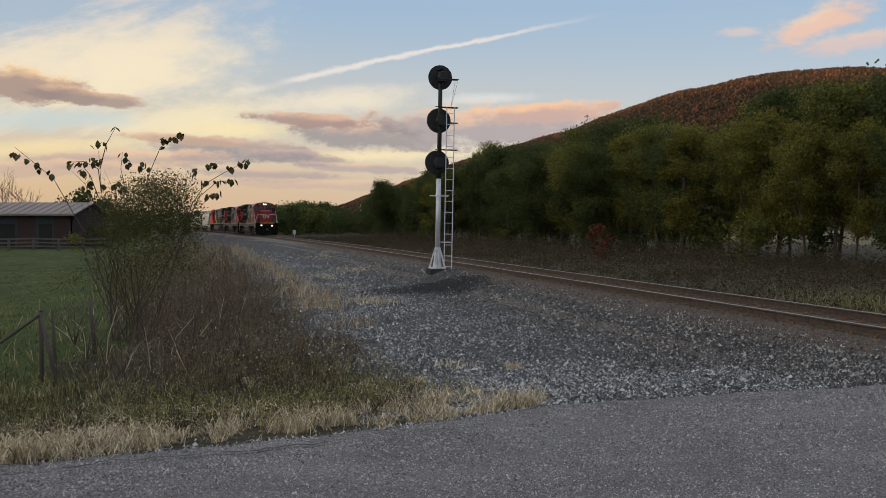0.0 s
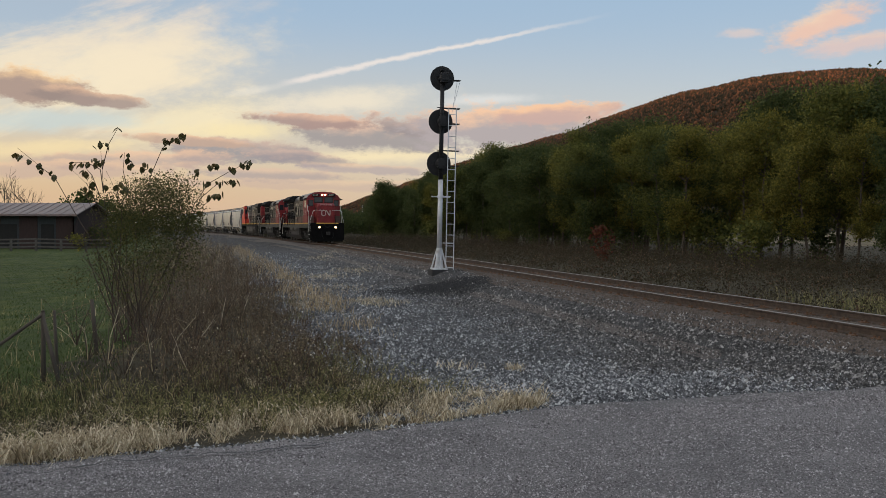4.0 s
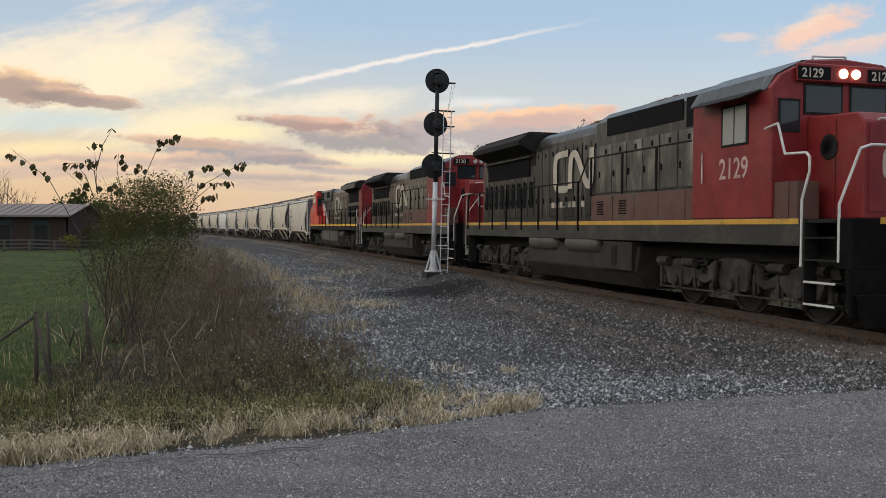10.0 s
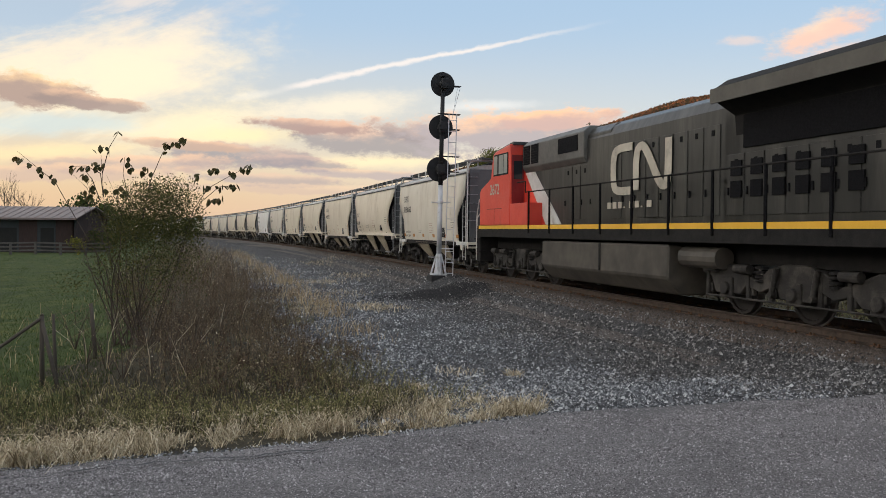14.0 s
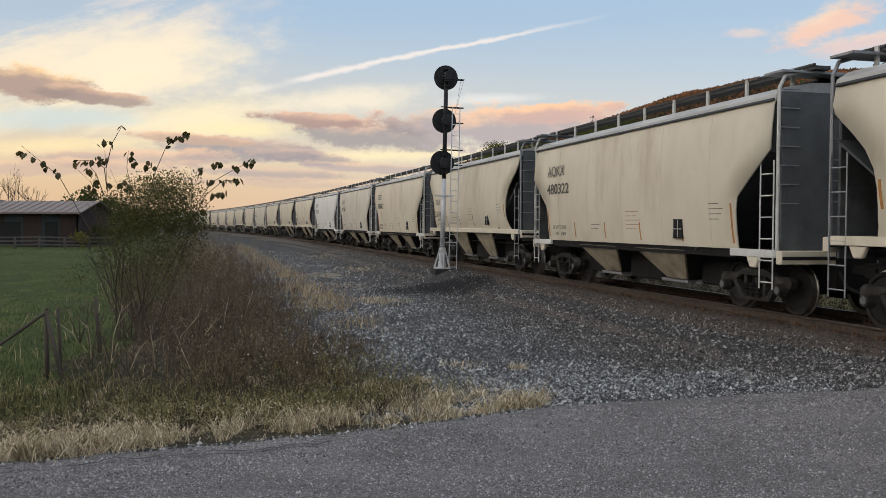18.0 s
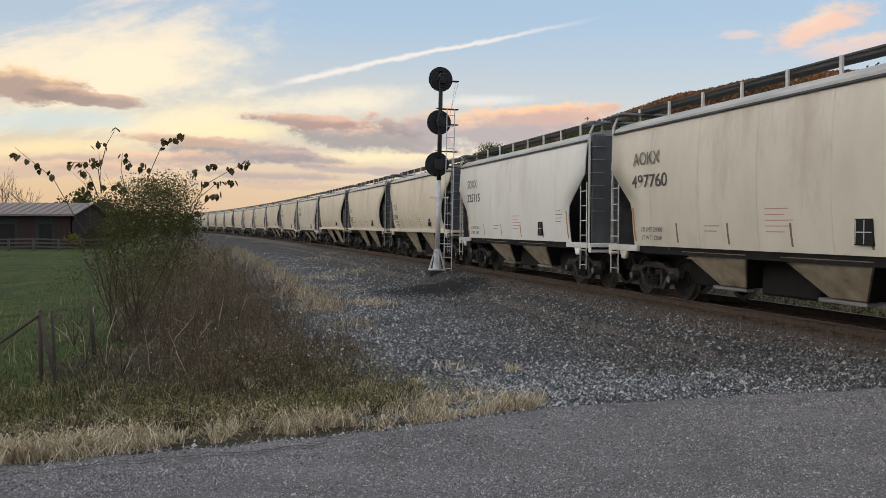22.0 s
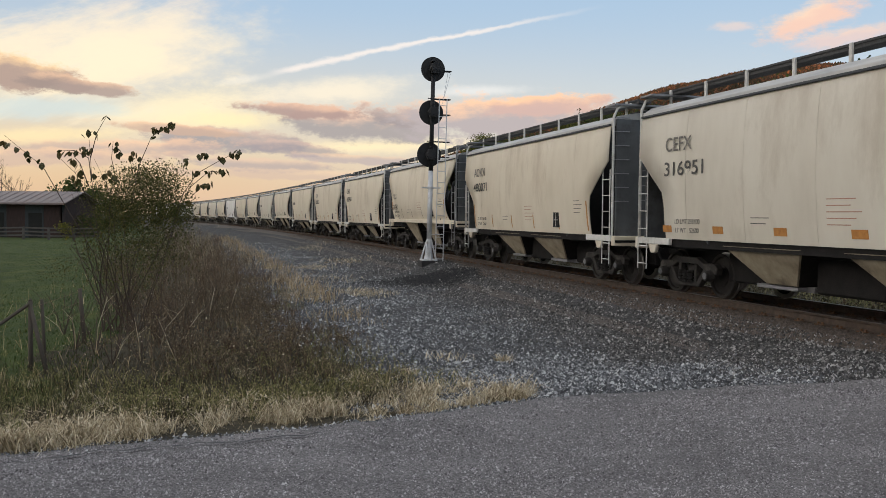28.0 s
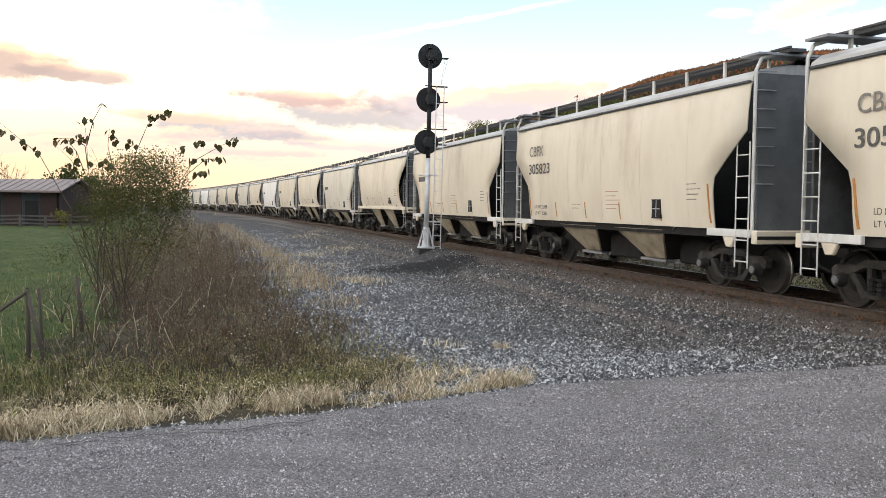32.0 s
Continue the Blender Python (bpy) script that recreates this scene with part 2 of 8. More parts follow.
    if transl:
        tr = N("ShaderNodeBsdfTranslucent")
        L(col, tr.inputs[0])
        ms = N("ShaderNodeMixShader")
        ms.inputs[0].default_value = transl
        L(bs.outputs[0], ms.inputs[1])
        L(tr.outputs[0], ms.inputs[2])
        L(ms.outputs[0], nt.nodes["Material Output"].inputs[0])
    return m


def glow_material(name, colour, strength):
    m = bpy.data.materials.new(name)
    m.use_nodes = True
    bs = m.node_tree.nodes["Principled BSDF"]
    bs.inputs["Base Color"].default_value = (*colour, 1)
    bs.inputs["Emission Color"].default_value = (*colour, 1)
    bs.inputs["Emission Strength"].default_value = strength
    return m


def glass_material(name, tint, rough=0.05):
    m = bpy.data.materials.new(name)
    m.use_nodes = True
    bs = m.node_tree.nodes["Principled BSDF"]
    bs.inputs["Base Color"].default_value = (*tint, 1)
    bs.inputs["Roughness"].default_value = rough
    bs.inputs["IOR"].default_value = 1.5
    bs.inputs["Specular IOR Level"].default_value = 0.5
    return m


# ---- mesh building ----
class Shape:
    """Vertices and faces of one mesh."""

    def __init__(self):
        self.v, self.f = [], []

    def add(self, verts, faces):
        k = len(self.v)
        self.v += [tuple(p) for p in verts]
        self.f += [tuple(i + k for i in f) for f in faces]
        return self

    def box(self, x0, x1, y0, y1, z0, z1, m=None):
        p = [Vector((x, y, z)) for z in (z0, z1) for y in (y0, y1) for x in (x0, x1)]
        if m is not None:
            p = [m @ q for q in p]
        return self.add(p, [(0, 2, 3, 1), (4, 5, 7, 6), (0, 1, 5, 4), (2, 6, 7, 3), (0, 4, 6, 2), (1, 3, 7, 5)])

    def cyl(self, p0, p1, r0, r1=None, n=10, caps=True):
        r1 = r0 if r1 is None else r1
        p0, p1 = Vector(p0), Vector(p1)
        d = (p1 - p0).normalized()
        a = d.orthogonal().normalized()
        b = d.cross(a)
        ring = [(a * math.cos(t) + b * math.sin(t)) for t in (2 * math.pi * i / n for i in range(n))]
        vs = [p0 + q * r0 for q in ring] + [p1 + q * r1 for q in ring]
        fs = [(i, (i + 1) % n, n + (i + 1) % n, n + i) for i in range(n)]
        if caps:
            fs += [tuple(reversed(range(n))), tuple(range(n, 2 * n))]
        return self.add(vs, fs)

    def tube(self, pts, r, n=6):
        """A round bar along the points."""
        for i in range(len(pts) - 1):
            self.cyl(pts[i], pts[i + 1], r, r, n)
        return self

    def prism(self, poly, axis, lo, hi):
        """A polygon of (a, b) pairs drawn out along axis x, y or z; a, b are the other two axes in order."""
        n = len(poly)

        def at(a, b, c):
            return {"x": (c, a, b), "y": (a, c, b), "z": (a, b, c)}[axis]
        vs = [at(a, b, lo) for a, b in poly] + [at(a, b, hi) for a, b in poly]
        fs = [(i, (i + 1) % n, n + (i + 1) % n, n + i) for i in range(n)]
        fs += [tuple(reversed(range(n))), tuple(range(n, 2 * n))]
        return self.add(vs, fs)

    def lathe(self, profile, centre, axis="y", n=20):
        """A profile of (along, radius) turned about an axis through centre."""
        cx, cy, cz = centre
        k = len(self.v)
        for h, r in profile:
            for i in range(n):
                t = 2 * math.pi * i / n
                c, s = r * math.cos(t), r * math.sin(t)
                self.v.append({"x": (cx + h, cy + c, cz + s), "y": (cx + c, cy + h, cz + s), "z": (cx + c, cy + s, cz + h)}[axis])
        for j in range(len(profile) - 1):
            for i in range(n):
                i2 = (i + 1) % n
                self.f.append((k + j * n + i, k + j * n + i2, k + (j + 1) * n + i2, k + (j + 1) * n + i))
        self.f.append(tuple(reversed(range(k, k + n))))
        e = k + (len(profile) - 1) * n
        self.f.append(tuple(range(e, e + n)))
        return self


def mesh_of(name, sh, mat, bevel=0.0, smooth=False, fix=True):
    me = bpy.data.meshes.new(name)
    me.from_pydata(sh.v, [], sh.f)
    if fix or bevel:
        bm = bmesh.new()
        bm.from_mesh(me)
        if fix:
            bmesh.ops.recalc_face_normals(bm, faces=bm.faces)
        if bevel:
            sharp = [e for e in bm.edges if len(e.link_faces) == 2 and e.calc_face_angle(0) > 0.6]
            bmesh.ops.bevel(bm, geom=sharp, offset=bevel, segments=1, affect="EDGES", clamp_overlap=True)
        bm.to_mesh(me)
        bm.free()
    if mat:
        me.materials.append(mat)
    if smooth:
        me.shade_smooth()
    return me


def part(name, sh, mat, parent=None, label="", bevel=0.0, smooth=False, at=None, fix=True):
    """One mesh object under a thing or a part; sh is a Shape or a ready mesh."""
    me = sh if isinstance(sh, bpy.types.Mesh) else mesh_of(name, sh, mat, bevel, smooth, fix)
    ob = new(name, me)
    if parent:
        ob.parent = parent
    if at is not None:
        ob.matrix_basis = at
    if label:
        ob["label"] = label
    return ob


def thing(name, m=None, label="", category="", group="", kind=""):
    ob = new(name)
    ob.empty_display_size = 0.2
    if m is not None:
        ob.matrix_basis = m
    return tagged(ob, label, category, group, kind)


def cloud_mesh(name, verts, faces, mat, smooth=False):
    """A mesh from numpy arrays: verts (n, 3), faces (m, 3 or 4)."""
    me = bpy.data.meshes.new(name)
    verts, faces = np.asarray(verts, np.float32), np.asarray(faces, np.int32)
    k = faces.shape[1]
    me.vertices.add(len(verts))
    me.vertices.foreach_set("co", verts.ravel())
    me.loops.add(faces.size)
    me.loops.foreach_set("vertex_index", faces.ravel())
    me.polygons.add(len(faces))
    me.polygons.foreach_set("loop_start", np.arange(0, faces.size, k, dtype=np.int32))
    me.update(calc_edges=True)
    me.validate()
    if mat:
        me.materials.append(mat)
    if smooth:
        me.shade_smooth()
    return me


# ---- the line of the track: s runs away from the standing point, 0 is nearest; a is towards it from the centre line ----
PSI, DIST, BEND, RADIUS = radians(15.105), 10.976, 33.9, 1344.0
U = np.array((-math.sin(PSI), math.cos(PSI)))
NRM = np.array((math.cos(PSI), math.sin(PSI)))


def on_track(s, a=0.0):
    if s <= BEND:
        q, n = DIST * NRM + s * U, NRM
    else:
        th = (s - BEND) / RADIUS
        q = DIST * NRM + BEND * U + RADIUS * math.sin(th) * U - RADIUS * (1 - math.cos(th)) * NRM
        n = NRM * math.cos(th) + U * math.sin(th)
    return q - a * n


def track_coords(x, y):
    """s and a for arrays of places."""
    x, y = np.asarray(x, float), np.asarray(y, float)
    s = x * U[0] + y * U[1]
    a = DIST - (x * NRM[0] + y * NRM[1])
    # beyond the bend: polar about the centre of the curve
    c = DIST * NRM + BEND * U - RADIUS * NRM
    dx, dy = x - c[0], y - c[1]
    fx, fy = dx * NRM[0] + dy * NRM[1], dx * U[0] + dy * U[1]
    th = np.arctan2(fy, fx)
    far = s > BEND
    return np.where(far, BEND + th * RADIUS, s), np.where(far, RADIUS - np.hypot(dx, dy), a)


# ---- ground ----
ROAD_TURN = math.atan(0.43)
ROAD_DIR = np.array((math.cos(ROAD_TURN), math.sin(ROAD_TURN)))
ROAD_OUT = np.array((-math.sin(ROAD_TURN), math.cos(ROAD_TURN)))
ROAD_EDGE = 7.53 * math.cos(ROAD_TURN)


def sstep(x, lo, hi):
    t = np.clip((np.asarray(x, float) - lo) / (hi - lo), 0, 1)
    return t * t * (3 - 2 * t)


def wave(x, y, k, seed=0.0):
    """Cheap smooth unevenness between -1 and 1."""
    x, y = np.asarray(x, float), np.asarray(y, float)
    return (np.sin(x * k + 1.3 + seed) * np.cos(y * k * 1.17 + 0.4 + seed * 2) + 0.6 * np.sin(x * k * 2.3 - y * k * 1.9 + seed * 3)
            + 0.35 * np.sin(x * k * 4.7 + y * k * 4.1 + seed)) / 1.95


def road_z(along):
    return -0.12 + 0.13 * sstep(along, 2.0, 9.5)


def road_edge(along):
    """How far the asphalt's far edge lies out, with its ragged line."""
    bend = np.interp(along, (1.2, 3.1, 4.4, 5.9, 7.3, 9.0), (0.05, 0.2, 0.3, -0.05, -0.4, -0.6))
    return ROAD_EDGE + bend + 0.05 * wave(along, along * 0.3, 0.9) + 0.05 * wave(along, 0, 4.1, 2.0)


def ground_z(x, y):
    x, y = np.asarray(x, float), np.asarray(y, float)
    s, a = track_coords(x, y)
    near = -0.24 - 0.36 * sstep(a, 2.0, 3.6) + 0.06 * sstep(a, 5, 8) - 0.12 * sstep(a, 8.5, 12) - 0.35 * sstep(a, 12, 22) - 0.4 * sstep(a, 30, 90)
    far = -0.24 - 0.75 * sstep(-a, 2.0, 4.6) - 0.15 * sstep(-a, 6, 14) + 0.9 * sstep(-a, 60, 200)
    z = np.where(a > 0, near, far)
    z = z + 0.05 * wave(x, y, 0.55) * sstep(np.abs(a), 3.5, 7) + 0.10 * wave(x, y, 0.16, 1.0) * sstep(np.abs(a), 10, 30)
    mx, my = on_track(28.6, 3.3)
    z = z + 0.22 * np.exp(-((x - mx) ** 2 + (y - my) ** 2) / 1.5)
    mx, my = on_track(31.4, 2.7)
    z = z + 0.34 * np.exp(-((x - mx) ** 2 + (y - my) ** 2) / 0.9)
    al, o = x * ROAD_DIR[0] + y * ROAD_DIR[1], x * ROAD_OUT[0] + y * ROAD_OUT[1]
    apron = sstep(o, ROAD_EDGE + 4.5, ROAD_EDGE - 0.2) * sstep(o, -8, -3.5) * sstep(np.abs(a), 1.9, 2.6)
    z = z * (1 - apron) + (road_z(al) - 0.06) * apron
    return z


def ground_sheet():
    rad = np.concatenate((np.linspace(0.6, 60, 190), np.geomspace(60.8, 4200, 90)))
    ang = np.concatenate((np.radians(np.linspace(-40, 40, 220)), np.radians(np.linspace(42, 318, 90))))
    A, R = np.meshgrid(ang, rad)
    x, y = R * np.sin(A), R * np.cos(A)
    z = ground_z(x, y)
    n, k = len(ang), len(rad)
    idx = np.arange(n * k).reshape(k, n)
    right = np.roll(idx, -1, axis=1)
    faces = np.stack((idx[:-1], right[:-1], right[1:], idx[1:]), -1).reshape(-1, 4)[:, ::-1]
    verts = np.stack((x, y, z), -1).reshape(-1, 3)
    me = cloud_mesh("ground", verts, faces, None, True)
    s, a = track_coords(verts[:, 0], verts[:, 1])
    wob = 0.9 * wave(verts[:, 0], verts[:, 1], 0.5, 4.0) + 0.5 * wave(verts[:, 0], verts[:, 1], 1.7, 1.0)
    stone = sstep(a + wob, 9.6 + 0.02 * np.clip(s, 0, 50), 8.2) * sstep(-a, 4.4, 3.6)
    meadow = sstep(a + wob, 12.0, 13.6)
    field = sstep(-a + wob * 3, 75, 80)
    layer = me.color_attributes.new("zones", "FLOAT_COLOR", "POINT")
    layer.data.foreach_set("color", np.stack((stone, meadow, field, np.ones_like(stone)), -1).astype(np.float32).ravel())
    return me


def ground_material():
    m = bpy.data.materials.new("earth_gravel_and_meadow")
    m.use_nodes = True
    nt = m.node_tree
    N, L = nt.nodes.new, nt.links.new
    bs = nt.nodes["Principled BSDF"]
    tc = N("ShaderNodeTexCoord")
    at = N("ShaderNodeVertexColor")
    at.layer_name = "zones"
    sep = N("ShaderNodeSeparateColor")
    L(at.outputs[0], sep.inputs[0])

    def tex(scale, detail=8, rough=0.65):
        n = N("ShaderNodeTexNoise")
        n.inputs["Scale"].default_value, n.inputs["Detail"].default_value, n.inputs["Roughness"].default_value = scale, detail, rough
        L(tc.outputs["Object"], n.inputs["Vector"])
        return n.outputs[0]

    def ramp(fac, *stops):
        r = N("ShaderNodeValToRGB")
        while len(r.color_ramp.elements) < len(stops):
            r.color_ramp.elements.new(0.5)
        for e, (p, c) in zip(r.color_ramp.elements, stops):
            e.position, e.color = p, (*c, 1)
        L(fac, r.inputs[0])
        return r.outputs[0]

    def mix(f, a, b):
        n = N("ShaderNodeMix")
        n.data_type = "RGBA"
        L(f, n.inputs[0]), L(a, n.inputs[6]), L(b, n.inputs[7])
        return n.outputs[2]

    def edge(zone, tex_out):
        a = N("ShaderNodeMath")
        a.operation = "MULTIPLY_ADD"
        L(tex_out, a.inputs[0])
        a.inputs[1].default_value = 0.9
        L(zone, a.inputs[2])
        r = N("ShaderNodeMapRange")
        L(a.outputs[0], r.inputs[0])
        r.inputs[1].default_value, r.inputs[2].default_value = 0.85, 1.05
        return r.outputs[0]

    vor = N("ShaderNodeTexVoronoi")
    vor.inputs["Scale"].default_value = 42
    L(tc.outputs["Object"], vor.inputs["Vector"])
    vsep = N("ShaderNodeSeparateColor")
    L(vor.outputs["Color"], vsep.inputs[0])
    stone = ramp(vsep.outputs[0], (0.0, (0.016, 0.016, 0.017)), (0.5, (0.04, 0.04, 0.041)), (0.85, (0.11, 0.109, 0.11)), (1.0, (0.30, 0.295, 0.285)))
    dust = ramp(tex(0.9), (0.42, (0.032, 0.032, 0.033)), (0.65, (0.10, 0.099, 0.10)))
    stone = mix(tex(3.0, 6), stone, dust)
    soil = ramp(tex(2.3), (0.3, (0.022, 0.018, 0.011)), (0.5, (0.048, 0.039, 0.022)), (0.7, (0.085, 0.07, 0.04)))
    turf = ramp(tex(0.8, 10, 0.75), (0.3, (0.018, 0.032, 0.006)), (0.5, (0.042, 0.064, 0.010)), (0.68, (0.085, 0.095, 0.020)))
    straw = ramp(tex(0.25, 10, 0.7), (0.35, (0.10, 0.08, 0.045)), (0.65, (0.17, 0.14, 0.08)))
    col = mix(edge(sep.outputs[1], tex(1.4)), soil, turf)
    col = mix(edge(sep.outputs[2], tex(0.2)), col, straw)
    col = mix(edge(sep.outputs[0], tex(2.2)), col, stone)
    L(col, bs.inputs["Base Color"])
    bs.inputs["Roughness"].default_value = 0.9
    bs.inputs["Specular IOR Level"].default_value = 0.25
    b = N("ShaderNodeBump")
    b.inputs["Strength"].default_value, b.inputs["Distance"].default_value = 0.7, 0.04
    L(vor.outputs["Distance"], b.inputs["Height"])
    L(b.outputs[0], bs.inputs["Normal"])
    return m


gm = ground_sheet()
gm.materials.append(ground_material())
ground = tagged(new("ground", gm), "rough earth, gravel and green pasture beside the railway", "ground", kind="structure")


def asphalt_material():
    m = material("worn_asphalt", [(0.105, 0.096, 0.099), (0.150, 0.138, 0.142), (0.20, 0.186, 0.190)], 0.8, 0.8, 0, 0.0, 90)
    nt = m.node_tree
    N, L = nt.nodes.new, nt.links.new
    bs = nt.nodes["Principled BSDF"]
    tc = N("ShaderNodeTexCoord")
    v = N("ShaderNodeTexVoronoi")
    v.inputs["Scale"].default_value = 105
    L(tc.outputs["Object"], v.inputs["Vector"])
    vs = N("ShaderNodeSeparateColor")
    L(v.outputs["Color"], vs.inputs[0])
    r = N("ShaderNodeValToRGB")
    els = r.color_ramp.elements
    for e, (p, c) in zip((els[0], els[1], els.new(0.5), els.new(0.85)), ((0.0, 0.35), (1.0, 2.4), (0.55, 0.72), (0.86, 1.35))):
        e.position, e.color = p, (c, c, c * 0.98, 1)
    L(vs.outputs[0], r.inputs[0])
    mx = N("ShaderNodeMix")
    mx.data_type, mx.blend_type = "RGBA", "MULTIPLY"
    mx.inputs[0].default_value = 1.0
    mp = N("ShaderNodeMapping")
    mp.inputs["Rotation"].default_value, mp.inputs["Scale"].default_value = (0, 0, -ROAD_TURN), (0.16, 1.1, 1)
    L(tc.outputs["Object"], mp.inputs[0])
    bn = N("ShaderNodeTexNoise")
    bn.inputs["Scale"].default_value, bn.inputs["Detail"].default_value, bn.inputs["Roughness"].default_value = 1.0, 5, 0.6
    L(mp.outputs[0], bn.inputs["Vector"])
    br = N("ShaderNodeMapRange")
    for i, q in enumerate((0.35, 0.65, 0.78, 1.16)):
        br.inputs[i + 1].default_value = q
    L(bn.outputs[0], br.inputs[0])
    bands = N("ShaderNodeVectorMath")
    bands.operation = "SCALE"
    L(bs.inputs["Base Color"].links[0].from_socket, bands.inputs[0])
    L(br.outputs[0], bands.inputs[3])
    old = bands.outputs[0]
    L(old, mx.inputs[6]), L(r.outputs[0], mx.inputs[7])
    L(mx.outputs[2], bs.inputs["Base Color"])
    b = N("ShaderNodeBump")
    b.inputs["Strength"].default_value, b.inputs["Distance"].default_value = 0.6, 0.008
    L(v.outputs["Distance"], b.inputs["Height"])
    L(b.outputs[0], bs.inputs["Normal"])
    return m


ASPHALT = asphalt_material()
TAR = material("dark_crack_filler", [(0.02, 0.02, 0.021), (0.04, 0.04, 0.042)], 8, 0.8)


def build_road():
    """The road on which one stands: a sheet with a ragged edge that climbs to the crossing."""
    al = np.concatenate((np.linspace(-60, -6, 28), np.linspace(-5.8, 10.0, 150), np.linspace(10.3, 60, 30)))
    cross = np.linspace(0, 1, 26)
    verts, k = [], len(cross)
    for q in al:
        e = float(road_edge(q))
        for c in cross:
            o = -3.2 + (e + 3.2) * c
            p = ROAD_DIR * q + ROAD_OUT * o
            z = float(road_z(q)) - 0.03 * max(0.0, (c - 0.93) / 0.07) + 0.012 * float(wave(q, o, 0.8))
            verts.append((p[0], p[1], z))
    skirt = len(verts)
    for i in range(len(al)):
        v = verts[i * k + k - 1]
        verts.append((v[0] + ROAD_OUT[0] * 0.05, v[1] + ROAD_OUT[1] * 0.05, v[2] - 0.12))
    faces = [(i * k + j, (i + 1) * k + j, (i + 1) * k + j + 1, i * k + j + 1) for i in range(len(al) - 1) for j in range(k - 1)]
    faces += [(i * k + k - 1, (i + 1) * k + k - 1, skirt + i + 1, skirt + i) for i in range(len(al) - 1)]
    road = tagged(new("road", cloud_mesh("road", verts, faces, ASPHALT, True)), "worn grey asphalt road with a crumbling edge", "road", kind="structure")
    # cracks along the edge
    rng = random.Random(4)
    for q0, q1, off, wid in ((-4.4, -1.2, 0.36, 0.012), (-1.0, 1.9, 0.33, 0.02), (-2.2, -0.9, 0.30, 0.016)):
        sh, pts, n = Shape(), [], 40
        for i in range(n + 1):
            q = q0 + (q1 - q0) * i / n
            o = float(road_edge(q)) - off + rng.uniform(-0.035, 0.035) + 0.05 * math.sin(q * 3)
            w = wid * rng.uniform(0.15, 1.0)
            for d in (-w, w):
                p = ROAD_DIR * q + ROAD_OUT * (o + d)
                pts.append((p[0], p[1], float(road_z(q)) + 0.012 * float(wave(q, o, 0.8)) + 0.004))
        sh.add(pts, [(2 * i, 2 * i + 2, 2 * i + 3, 2 * i + 1) for i in range(n)])
        part("crack", sh, TAR, road, "dark crack in the asphalt", fix=False)


build_road()

# ---- railway ----
RUST = material("rusted_rail_steel", [(0.042, 0.03, 0.023), (0.07, 0.049, 0.036), (0.105, 0.074, 0.054)], 9, 0.8, 0.2, 0.3, 80)
RAILHEAD = material("polished_rail_head", [(0.17, 0.14, 0.12), (0.28, 0.24, 0.205)], 14, 0.42, 0.8, 0.05, 120)
TIE = material("weathered_timber_tie", [(0.035, 0.025, 0.019), (0.062, 0.044, 0.032), (0.10, 0.075, 0.056)], 3, 0.9, 0, 0.5, 40, (1, 12, 12), per="Object")
PLATE = material("rusty_tie_plate", [(0.10, 0.055, 0.03), (0.17, 0.09, 0.05)], 12, 0.8, 0.3)
BALLAST = material("ballast_stone", [(0.014, 0.0145, 0.016), (0.046, 0.048, 0.053), (0.175, 0.18, 0.19), (0.66, 0.66, 0.65)], 5, 0.85, 0, 0.3, 60, per="Island", spec=0.3)
BALLAST_BROWN = material("rust_stained_ballast", [(0.05, 0.04, 0.034), (0.09, 0.07, 0.056), (0.15, 0.12, 0.10)], 5, 0.88, 0, 0.3, 60, per="Island", spec=0.3)
SHOULDER = material("shoulder_stone", [(0.012, 0.0115, 0.011), (0.034, 0.032, 0.031), (0.095, 0.090, 0.086), (0.46, 0.44, 0.42)], 5, 0.88, 0, 0.3, 60, per="Island", spec=0.3)
HEAP = material("dark_fine_stone", [(0.010, 0.010, 0.011), (0.022, 0.022, 0.023), (0.045, 0.044, 0.044)], 5, 0.9, 0, 0.3, 60, per="Island", spec=0.3)
CHIPS = material("road_chipping_stone", [(0.035, 0.032, 0.033), (0.12, 0.111, 0.113), (0.26, 0.243, 0.246), (0.46, 0.44, 0.437)], 5, 0.85, 0, 0.3, 60, per="Island", spec=0.3)
BED = material("ballast_bed", [(0.045, 0.037, 0.033), (0.085, 0.07, 0.06), (0.14, 0.118, 0.105)], 16, 0.9, 0, 0.8, 22)


def along_track(name, profile, s_list, mat, parent=None, smooth=False, label=""):
    """An open or closed profile of (a, z) drawn along the line of the track."""
    k, verts = len(profile), []
    for s in s_list:
        for a, z in profile:
            p = on_track(s, a)
            verts.append((p[0], p[1], z))
    faces = [(i * k + j, (i + 1) * k + j, (i + 1) * k + j + 1, i * k + j + 1) for i in range(len(s_list) - 1) for j in range(k - 1)]
    sh = Shape()
    sh.add(verts, faces)
    return part(name, sh, mat, parent, label, smooth=smooth)


S_LIST = list(np.arange(-300, 33, 9.0)) + list(np.arange(33, 520, 6.0))


